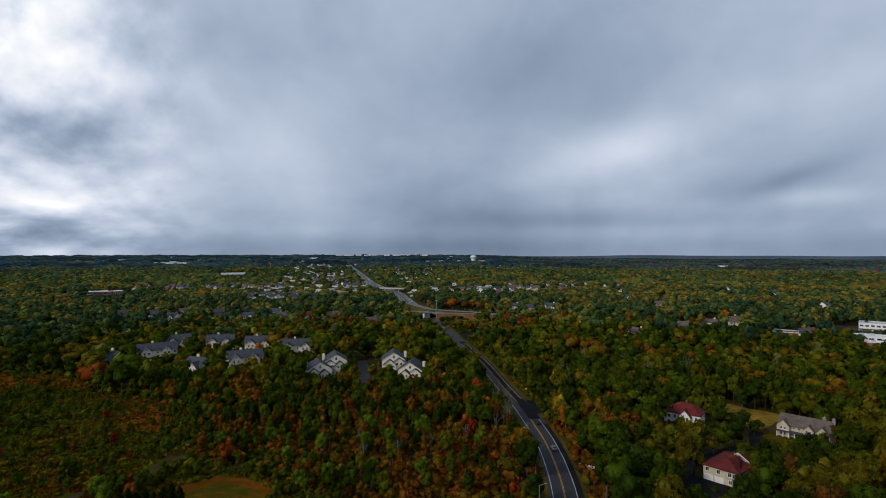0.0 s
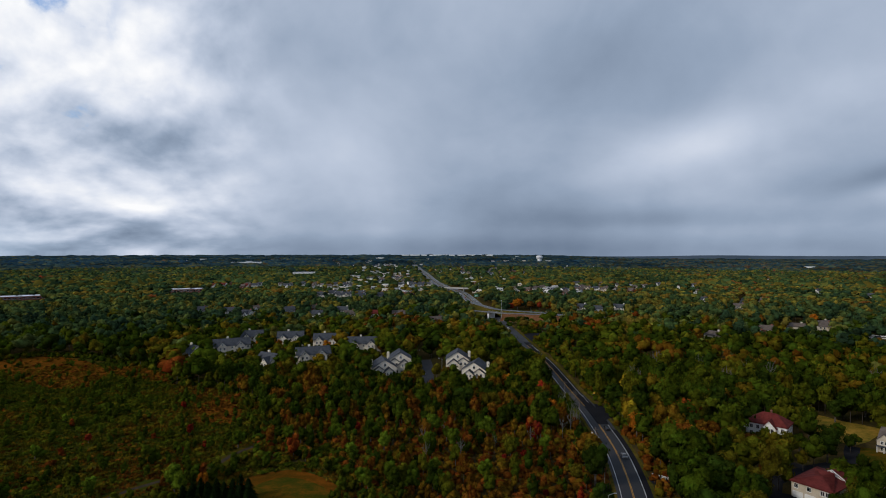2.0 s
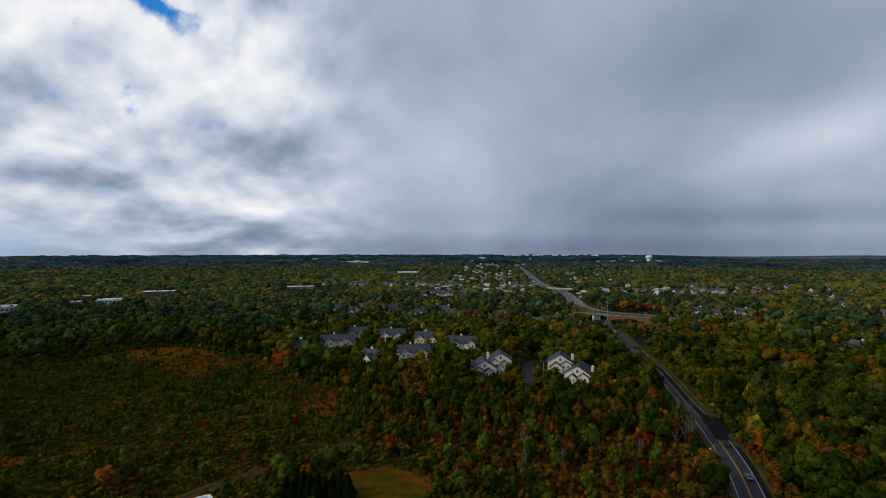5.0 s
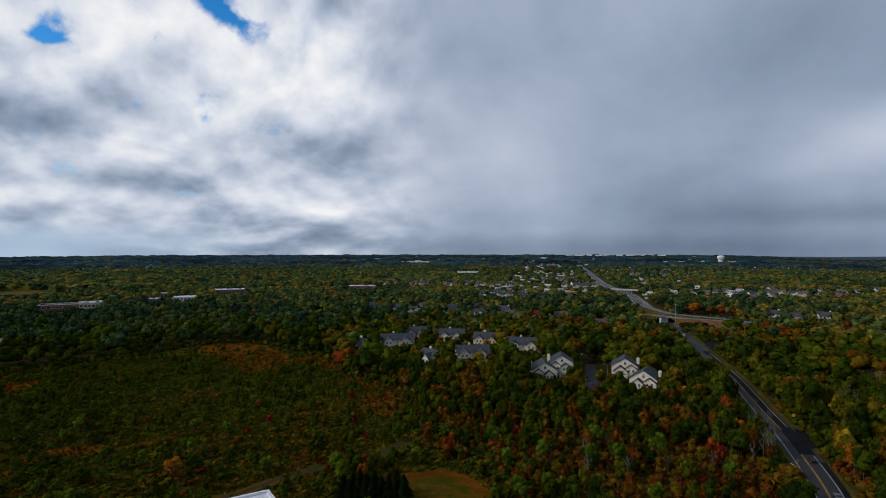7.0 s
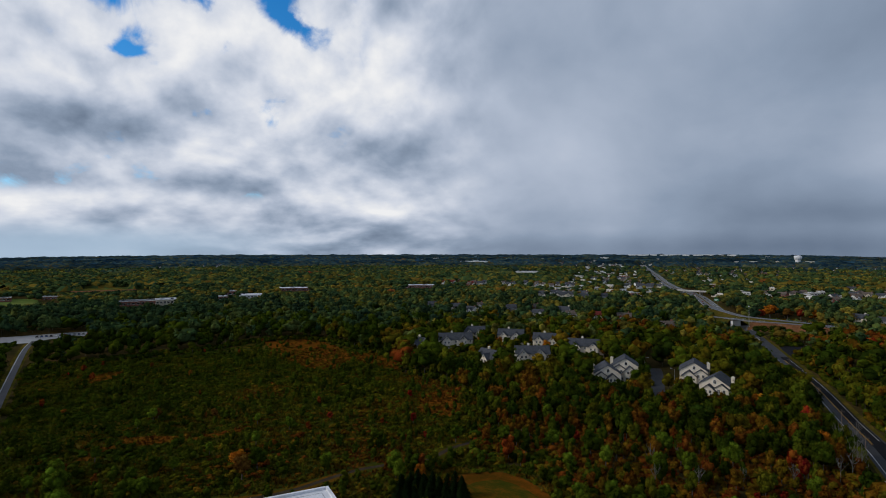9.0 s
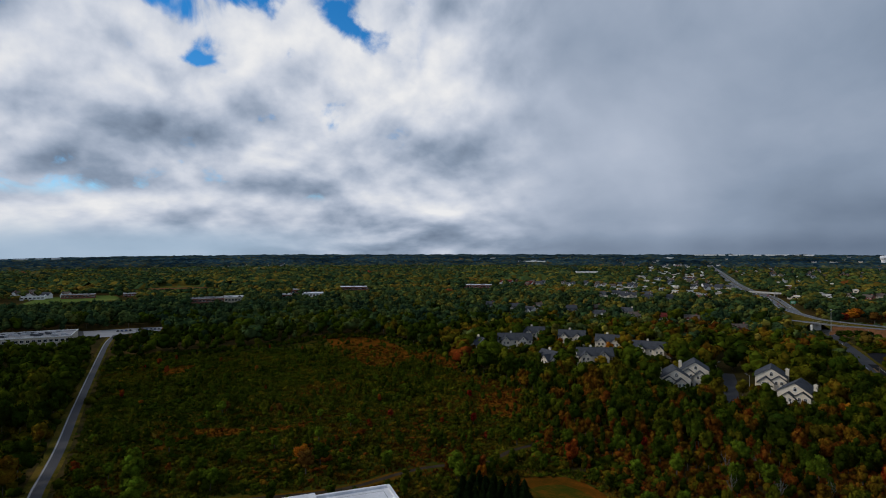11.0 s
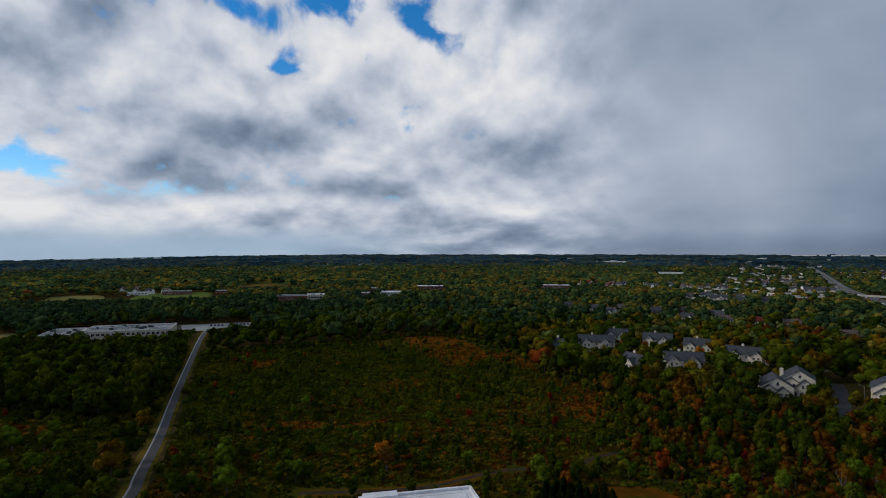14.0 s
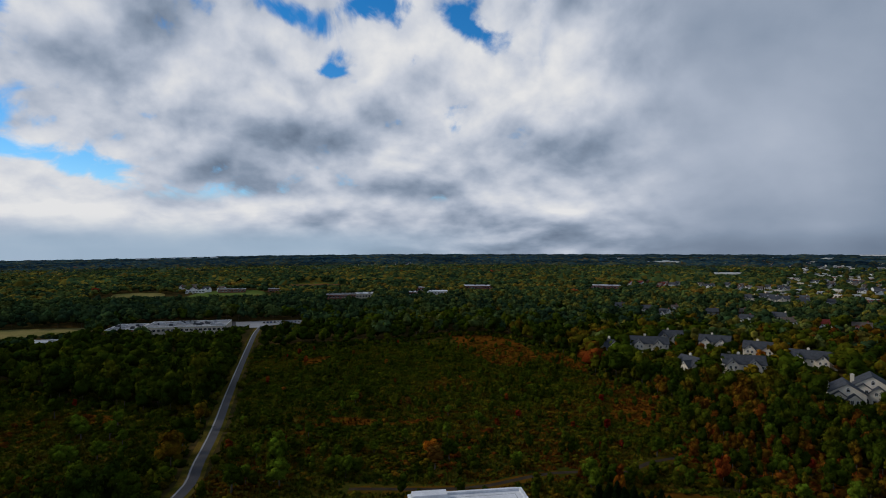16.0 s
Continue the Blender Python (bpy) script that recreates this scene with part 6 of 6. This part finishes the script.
# long grass between the shrubs
def grass_shape(seed):
    g = np.random.default_rng(seed)
    foot = g.normal(size=(9, 3)) * np.array([0.55, 0.55, 0])
    side = g.normal(size=(9, 3)) * np.array([0.30, 0.30, 0.05])
    tip = foot + g.normal(size=(9, 3)) * np.array([0.35, 0.35, 0.1]) + np.array([0, 0, 1.0])
    return np.stack([foot - side, foot + side, tip], 1).reshape(-1, 3), np.arange(27).reshape(-1, 3)


BLADES = [grass_shape(s) for s in range(5)]
grass = Scatter()
x, y = jittered(1.8, 100, 440)
ok = (inside(MEADOW, x, y) | inside(SCRUB, x, y)) & ~inside(FIELD, x, y) & (near_line(LANE, x, y) > 2.6) & (near_line(TRACK, x, y) > 2.8)
for hx, hy, hr in HOUSES:
    if math.hypot(hx, hy) < 260:
        ok &= np.hypot(x - hx, y - hy) > hr * 0.8
x, y = x[ok], y[ok]
rusty_place = np.zeros(len(x), bool)
for rust in RUST:
    rusty_place |= inside(rust, x, y)
for i in range(len(x)):
    if rusty_place[i] and rnd.random() < 0.5:
        continue
    dry = 0.75 if rusty_place[i] else noise.noise(Vector((x[i] * 0.03, y[i] * 0.03, 7.0))) + 0.6 * noise.noise(Vector((x[i] * 0.11, y[i] * 0.11, 3.0)))
    hue = np.clip(0.44 + 0.10 * float(ease(-260, -160, x[i])) + 0.30 * dry + rnd.uniform(-0.08, 0.08), 0.18, 0.78)
    grass.put(BLADES[i % 5], x[i], y[i], 0.0, rnd.uniform(0.7, 1.3), rnd.uniform(0.5, 1.1), rnd.uniform(0, 6.28), hue)
grass.make("grass", M["leaf"], "long rough grass, olive and rust-coloured", "grass")

# undergrowth below the young trees and along wood edges
under = Scatter()
x, y = jittered(2.9, 130, 330, -40, 20)
ok = free_of_plan(x, y, -2.5) & (near_line(ROAD, x, y) > 7.5)
x, y = x[ok], y[ok]
for i in range(len(x)):
    wide = rnd.uniform(1.0, 2.2)
    under.put(TUFT[int(rnd.integers(0, 4))], x[i], y[i], wide * 0.4, wide, wide * 0.9, rnd.uniform(0, 6.28), (0.58 + 0.26 * rnd.random()) if y[i] < 245 else 0.2 + 0.5 * rnd.random())
x, y = jittered(3.4, 120, 560)
rim = (near_line(np.array(MEADOW + MEADOW[:1], float), x, y) < 13) | (near_line(np.array(SCRUB + SCRUB[:1], float), x, y) < 12)
rim |= (near_line(ROAD, x, y) < 24) & (y > 335)
ok = rim & free_of_plan(x, y, -4.0) & (near_line(ROAD, x, y) > 8.2) & (near_line(LANE, x, y) > 5.0)
for outline in (FIELD, LOT, WEST_LOT, WORKS, YARD, FRONT_LAWN):
    ok &= ~inside(outline, x, y)
x, y = x[ok], y[ok]
for i in range(len(x)):
    wide = rnd.uniform(1.3, 2.8)
    under.put(BUSH[i % 6] if i % 3 == 0 else TUFT[i % 4], x[i], y[i], wide * 0.45, wide, wide * 0.9, rnd.uniform(0, 6.28), 0.1 + 0.5 * rnd.random())
under.make("undergrowth", M["leaf"], "dense brushwood in green, rust and red", "shrubs")

# the wood from the middle distance on; farther trees take the haze-tinted leaf colours
forest, hazed_forest = Scatter(), Scatter()
x, y = jittered(9.2, 352, 860)
keep = free_of_plan(x, y)
for tx, ty, tw in TREES:
    if ty > 380:
        keep &= np.hypot(x - tx, y - ty) > tw + 1.5
x, y = x[keep], y[keep]
tint = woods_tint(x, y)
tint = np.where((x < -300) & (y < 440), tint * 0.6, np.where(x < -240, tint * 0.85, np.where((x > 0) & (y < 620), tint * 0.94, np.where(x > 120, tint + 0.03, tint * 0.92))))
cap = headroom(x, y) * rnd.uniform(0.7, 1.4, len(x))
for i in range(len(x)):
    height = rnd.uniform(7, 11) if rnd.random() < 0.35 else rnd.uniform(11, 18)
    wide = height * rnd.uniform(0.32, 0.54)
    if cap[i] < 2.5:
        forest.put(TUFT[i % 4], x[i], y[i], 0.7, 3.4, 1.3, rnd.uniform(0, 6.28), tint[i])
        continue
    if cap[i] < height:
        wide *= max(0.5, cap[i] / height)
        height = cap[i]
    (hazed_forest if rnd.random() < ease(400, 700, math.hypot(x[i], y[i])) else forest).put(FAR[int(rnd.integers(0, 8))], x[i], y[i], height * 0.58, wide, height * 0.42, rnd.uniform(0, 6.28), tint[i])
    if i % 3 == 0:
        stems.put(STEM, x[i], y[i], 0, 0.35, height * 0.7, 0, 0)
x, y = jittered(10.6, 860, 1320)
keep = free_of_plan(x, y)
x, y = x[keep], y[keep]
# yellower in the east, part of the sunlight painted into leaf hue
tint = woods_tint(x, y) + np.where(x > 120, 0.05, 0.0)
cap = headroom(x, y) * rnd.uniform(0.7, 1.4, len(x))
for i in range(len(x)):
    height = rnd.uniform(8, 16)
    wide = height * rnd.uniform(0.44, 0.66)
    if cap[i] < 2.5:
        continue
    if cap[i] < height:
        wide *= max(0.5, cap[i] / height)
        height = cap[i]
    hazed_forest.put(SPECK[int(rnd.integers(0, 8))], x[i], y[i], height * 0.6, wide, height / 2.3, rnd.uniform(0, 6.28), tint[i])
x, y = jittered(12.6, 1320, 2150, -90, 44)
keep = free_of_plan(x, y)
x, y = x[keep], y[keep]
# eastern offset again paints the sunlit band by hue
tint = woods_tint(x, y) * 0.9 + np.where(x > 120, 0.06, 0.0)
cap = headroom(x, y) * rnd.uniform(0.7, 1.4, len(x))
street = near_line(HIGHWAY, x, y)
sparse = np.exp(-(street / 190) ** 2) * ease(900, 1200, y) * 0.62
for i in range(len(x)):
    height = min(rnd.uniform(12, 18), cap[i])
    if height > 6 and rnd.random() > sparse[i]:
        hazed_forest.put(DOT[i % 8], x[i], y[i], float(rise(x[i], y[i])) + height * 0.66, rnd.uniform(6.0, 9.5), height * 0.36, rnd.uniform(0, 6.28), tint[i])
hazed_forest.make("woodland", M["hazed_leaf"], "far belt of woodland, green and gold with haze in its colours", "woods")
forest.make("woodland", M["leaf"], "broad belt of woodland in green and autumn colours", "woods")
stems.make("tree_trunks", M["bark"], "brown trunks standing in the woodland", "trunks")


def far_canopy():
    """The unbroken tree tops out to the horizon, bumpy as crowns are, with gaps where the land is built on."""
    ring = [1235.0]
    while ring[-1] < 4880:
        ring.append(ring[-1] + 7.0 + (ring[-1] - 1235) * 0.0040)
    ring = np.array(ring)
    turn = np.radians(np.arange(-93, 46, 0.28))
    r, a = np.meshgrid(ring, turn, indexing="ij")
    r = r + rnd.uniform(-0.3, 0.3, r.shape) * np.gradient(ring)[:, None]
    a = a + rnd.uniform(-0.3, 0.3, a.shape) * radians(0.28)
    x, y = r * np.sin(a), r * np.cos(a)
    speck = rnd.normal(0, 1, (x.shape[0] + 1, x.shape[1] + 2))
    clump = speck[1:, 1:-1] + 0.7 * (speck[:-1, 1:-1] + speck[1:, 2:] + speck[1:, :-2])
    top = 12.5 + (2.6 - 0.6 * ease(2200, 4000, r)) * clump + 2.2 * np.sin(x * 0.021 + 1.3 * np.sin(y * 0.013)) * np.sin(y * 0.017 + 0.6)
    low = np.zeros(x.shape, bool)
    for outline in (HAY, PASTURE, PLOUGH):
        low |= inside(outline, x, y)
    low |= near_line(HIGHWAY[::4], x, y) < 26
    top -= 4.5 * (1 - ease(2000, 2250, r))
    top = np.minimum(top, headroom(x, y) * rnd.uniform(0.6, 1.3, x.shape))
    for hx, hy, hr in HOUSES:
        if math.hypot(hx, hy) > 800:
            low |= np.hypot(x - hx, y - hy) < hr
    town = np.exp(-(((x + 330) / 260) ** 2 + ((y - 2150) / 700) ** 2))
    low |= rnd.random(x.shape) < 0.22 * town
    top = np.where(low, 0.4, top)
    top[0] *= 0.75
    verts = np.stack([x, y, rise(x, y) + top], -1).reshape(-1, 3)
    n, m = x.shape
    i, j = np.meshgrid(np.arange(n - 1), np.arange(m - 1), indexing="ij")
    p = (i * m + j).ravel()
    tris = np.concatenate([np.stack([p, p + 1, p + m + 1], 1), np.stack([p, p + m + 1, p + m], 1)])[:, ::-1]
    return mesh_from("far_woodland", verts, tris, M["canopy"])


tagged(new("far_woodland", far_canopy()), "endless far woodland, green and gold, painted bluer into the haze", "woods", kind="stuff")


# ---- vehicles ----
def car_mesh_parts():
    """Body, windows and wheel of a small car, facing +y."""
    body = bmesh.new()
    side = [(-2.2, 0.35), (-2.25, 0.75), (-1.9, 0.95), (-0.95, 1.02), (-0.45, 1.42), (0.95, 1.45), (1.75, 1.0), (2.15, 0.92), (2.2, 0.35)]
    rows = [[body.verts.new((s * (0.9 if z < 1.1 else 0.72), -y, z)) for y, z in side] for s in (-1, 1)]
    body.faces.new(rows[0])
    body.faces.new(rows[1][::-1])
    for k in range(len(side)):
        q = (k + 1) % len(side)
        body.faces.new((rows[0][k], rows[1][k], rows[1][q], rows[0][q]))
    bmesh.ops.recalc_face_normals(body, faces=body.faces[:])
    bmesh.ops.bevel(body, geom=body.edges[:], offset=0.06, segments=2, affect="EDGES")
    glass = bmesh.new()
    for y0, y1, z0, z1 in ((0.92, 0.52, 1.06, 1.38), (-1.62, -1.02, 1.06, 1.38)):
        vs = [glass.verts.new(p) for p in ((-0.72, y0, z0), (0.72, y0, z0), (0.62, y1, z1), (-0.62, y1, z1))]
        glass.faces.new(vs)
        bmesh.ops.translate(glass, vec=(0, 0.03 if y0 > 0 else -0.03, 0.05), verts=vs)
    for s in (-1, 1):
        vs = [glass.verts.new(p) for p in ((s * 0.86, 0.75, 1.06), (s * 0.86, -1.4, 1.06), (s * 0.76, -0.95, 1.36), (s * 0.76, 0.45, 1.36))]
        glass.faces.new(vs)
    bmesh.ops.solidify(glass, geom=glass.faces[:], thickness=0.02)
    wheel = bmesh.new()
    tube(wheel, (-0.1, 0, 0), (0.1, 0, 0), 0.32, 0.32, 14)
    rim = bmesh.new()
    tube(rim, (-0.11, 0, 0), (0.11, 0, 0), 0.19, 0.19, 10)
    made = []
    for name, bm, mat in (("window", glass, "glass"), ("tyre", wheel, "rubber"), ("rim", rim, "steel")):
        data = bpy.data.meshes.new(name)
        bm.to_mesh(data)
        bm.free()
        data.materials.append(M[mat])
        made.append(data)
    paints = {}
    for paint in ("silver", "black", "car_white", "car_red", "car_blue"):
        data = bpy.data.meshes.new("body")
        body.to_mesh(data)
        data.materials.append(M[paint])
        paints[paint] = data
    body.free()
    return paints, made


PAINTS, (CAR_GLASS, CAR_TYRE, CAR_RIM) = car_mesh_parts()
CAR_WORDS = {"silver": "silver", "black": "black", "car_white": "white", "car_red": "red", "car_blue": "blue"}


def car(x, y, z, turn, paint, where, group):
    root = thing("car", pose(x, y, z, 0, 0, turn), f"{CAR_WORDS[paint]} hatchback car {where}", "car", group)
    part("body", PAINTS[paint], None, root)
    part("window", CAR_GLASS, None, root)
    for sx_ in (-0.82, 0.82):
        for sy_ in (-1.35, 1.35):
            w = part("wheel", CAR_TYRE, None, root, at=pose(sx_, sy_, 0.32))
            part("rim", CAR_RIM, None, w)
    return root


def along_road(line, north, side, paint, z, back=False, where="on the damp road", group="cars on the road"):
    """A car in its lane where the line reaches that far north."""
    i = int(np.argmin(np.abs(line[:, 1] - north)))
    d = line[i + 1, :2] - line[i, :2]
    d /= np.hypot(*d)
    turn = math.degrees(math.atan2(d[1], d[0])) - 90 + (180 if back else 0)
    lift = line[i, 2] if line.shape[1] > 2 else 0
    car(line[i, 0] + d[1] * side, line[i, 1] - d[0] * side, lift + z + float(rise(*line[i, :2])), turn, paint, where, group)


along_road(ROAD, 216, 1.9, "silver", 0.05)
along_road(ROAD, 241, 1.9, "black", 0.05)
along_road(ROAD, 545, -2.0, "car_white", 0.05, True)
along_road(ROAD, 600, 2.0, "silver", 0.05)
for north, side, paint in ((698, 2.4, "car_white"), (780, -5, "silver"), (830, 6, "car_white"), (870, -7, "black"), (930, 5, "silver"), (980, -6, "car_white"),
                           (1060, 5, "car_red"), (1130, -6, "silver"), (1220, 6, "car_white"), (1330, -6, "silver"), (1450, 5, "car_white"), (672, -2.4, "silver"), (740, 3, "black"), (760, -4, "car_white"), (800, -4, "silver"),
                           (850, 4, "car_white"), (900, -5, "car_red"), (960, 4, "black"), (1010, -4, "car_white"), (1095, -6, "car_white"), (1170, 5, "silver"), (1270, -5, "car_white"), (1390, 6, "car_white")):
    along_road(HIGHWAY, north, side, paint, 0.12, side < 0, "on the wide highway", "cars on the highway")
pick = random.Random(3)
tones = list(CAR_WORDS)
for k in range(12):
    car(-532 + k * 1.6, 262 + k * 2.9, 0.07, 62, pick.choice(tones), "parked on the wet lot", "cars in the lane's car park")
for k in range(16):
    car(-571 + (k % 8) * 3.2 * 0.48, 190 + (k % 8) * 3.2 * 0.87 + (k // 8) * 3, 0.06, 62, pick.choice(tones), "parked beside the long building", "cars by the long building")
for k in range(24):
    car(388 + (k % 12) * 2.9, 524 + (k // 12) * 6.0, 0.06, 0, pick.choice(tones), "parked before the store", "cars before the store")
for k in range(6):
    car(26 + k * 4.2, 486 + k * 1.0, 0.06, 20, pick.choice(tones), "parked in the workshop yard", "cars in the workshop yard")
car(-50, 338, 0.07, 8, "silver", "parked in the close", "cars in the close")


# ---- roadside things ----
def pole(x, y, height, turn=0.0, arm=2.0):
    root = thing("utility_pole", pose(x, y, 0, 0, 0, turn), "weathered timber utility pole with a crossarm", "pole", "utility poles")
    bm = bmesh.new()
    tube(bm, (0, 0, -0.1), (0, 0, height), 0.17, 0.11, 9)
    part("post", bm, M["timber"], root)
    part("crossarm", bevelled(boxed(-arm / 2, arm / 2, -0.07, 0.07, height - 0.8, height - 0.62), 0.02), M["timber"], root)
    for k in (-0.85, 0.0, 0.85):
        bm = bmesh.new()
        lathe(bm, [(0.05, 0), (0.09, 0.06), (0.05, 0.12), (0.08, 0.18), (0.03, 0.24)], 8)
        part("insulator", bm, M["slate"], root, at=pose(k, 0, height - 0.62))
    return root


side_poles = []
for north in (150, 182, 216, 250, 286, 322, 360, 400):
    i = int(np.argmin(np.abs(ROAD[:, 1] - north)))
    px, py = ROAD[i, 0] - 8.2, ROAD[i, 1]
    side_poles.append((px, py))
    pole(px, py, 10.5, 0)


def wire(a, b, sag, name="overhead_wire"):
    bm = bmesh.new()
    a, b = Vector(a), Vector(b)
    pts = [a.lerp(b, s / 8) - Vector((0, 0, sag * 4 * (s / 8) * (1 - s / 8))) for s in range(9)]
    for p, q in zip(pts, pts[1:]):
        tube(bm, p, q, 0.02, 0.02, 4)
    tagged(part(name, bm, M["rubber"]), "thin black wire slung between roadside poles", "wire", "overhead wires")


for (ax, ay), (bx, by) in zip(side_poles, side_poles[1:]):
    for k in (-0.85, 0.0, 0.85):
        wire((ax + k, ay, 10.12), (bx + k, by, 10.12), 0.6)


def mast(x, y, height):
    root = thing("mast", pose(x, y, 0), "tall slim grey steel mast beside the bridge", "mast")
    bm = bmesh.new()
    tube(bm, (0, 0, 0), (0, 0, height), 0.26, 0.12, 12)
    part("shaft", bm, M["steel"], root)
    bm = bmesh.new()
    lathe(bm, [(0.7, height), (0.9, height + 0.4), (0.3, height + 0.7)], 14)
    part("head", bm, M["steel"], root)
    part("foot", boxed(-0.9, 0.9, -0.9, 0.9, -0.02, 0.4), M["concrete"], root)


mast(-7, 612, 21)
mast(-52, 1000, 18)


def road_sign(x, y, turn, w, h, top, mat, label):
    root = thing("road_sign", pose(x, y, 0, 0, 0, turn), label, "sign")
    for s in (-w * 0.3, w * 0.3):
        bm = bmesh.new()
        tube(bm, (s, 0.04, -0.05), (s, 0.04, top), 0.05, 0.05, 8)
        part("post", bm, M["steel"], root)
    face = part("panel", bevelled(boxed(-w / 2, w / 2, -0.03, 0.0, top - h, top), 0.01), M[mat], root)
    for k in range(2):
        part("lettering_bar", boxed(-w * 0.36, w * (0.3 - 0.15 * k), -0.038, -0.031, top - h * (0.45 + 0.35 * k), top - h * (0.28 + 0.35 * k)), M["trim" if mat != "sign_yellow" else "dark_door"], face)


road_sign(-49, 872, 5, 6.0, 3.6, 8.0, "sign_green", "green highway sign on steel posts")
road_sign(44.0, 297, -8, 1.0, 1.0, 2.6, "sign_yellow", "small yellow warning sign at the verge")
road_sign(33.4, 232, 0, 0.9, 1.2, 2.4, "trim", "small white sign at the verge")


def street_lamp(x, y, turn):
    root = thing("street_lamp", pose(x, y, 0, 0, 0, turn), "grey street lamp with one curved arm", "street lamp", "street lamps")
    bm = bmesh.new()
    tube(bm, (0, 0, 0), (0, 0, 8.2), 0.1, 0.07, 8)
    tube(bm, (0, 0, 8.2), (1.6, 0, 8.8), 0.05, 0.04, 6)
    part("post", bm, M["steel"], root)
    part("lamp_head", bevelled(boxed(1.4, 2.2, -0.14, 0.14, 8.7, 8.88), 0.04), M["steel"], root)


for px, py, turn in ((27.5, 160, 0), (-8, 560, 0), (18, 590, 180), (-52, 800, 0), (30, 470, 180), (-40, 345, 180), (-60, 372, 0)):
    street_lamp(px, py, turn)


def rail_fence(x, y, turn, n=4):
    root = thing("fence", pose(x, y, 0, 0, 0, turn), "short white post-and-rail fence at a drive", "fence")
    for k in range(n + 1):
        part("post", bevelled(boxed(-0.08, 0.08, -0.08, 0.08, 0, 1.3), 0.02), M["trim"], root, at=pose(k * 1.8, 0, 0))
    for z in (0.45, 0.85, 1.2):
        part("rail", boxed(0, n * 1.8, -0.03, 0.03, z - 0.07, z + 0.07), M["trim"], root)


rail_fence(47.5, 195, -30, 3)
DRIVE = spline([(46, 192), (60, 193), (72, 186), (80, 184), (86, 196), (102, 208), (114, 214), (121.5, 218), (126, 226), (131, 234)])
tagged(part("driveway", ribbon(DRIVE, -2.4, 2.4, 0.075), M["newtar"]), "dark asphalt drive winding between the houses", "driveway", kind="structure")
tagged(part("driveway", ribbon(spline([(102, 209), (96, 218), (95, 232), (98, 240)]), -2.0, 2.0, 0.07), M["newtar"]), "dark asphalt drive up to a white house", "driveway", kind="structure")
sheet("driveway", [(77, 172), (75, 182), (80, 188), (86, 186), (92, 179), (86, 171)], 0.085, M["newtar"], "dark asphalt forecourt before the garage doors", "driveway")
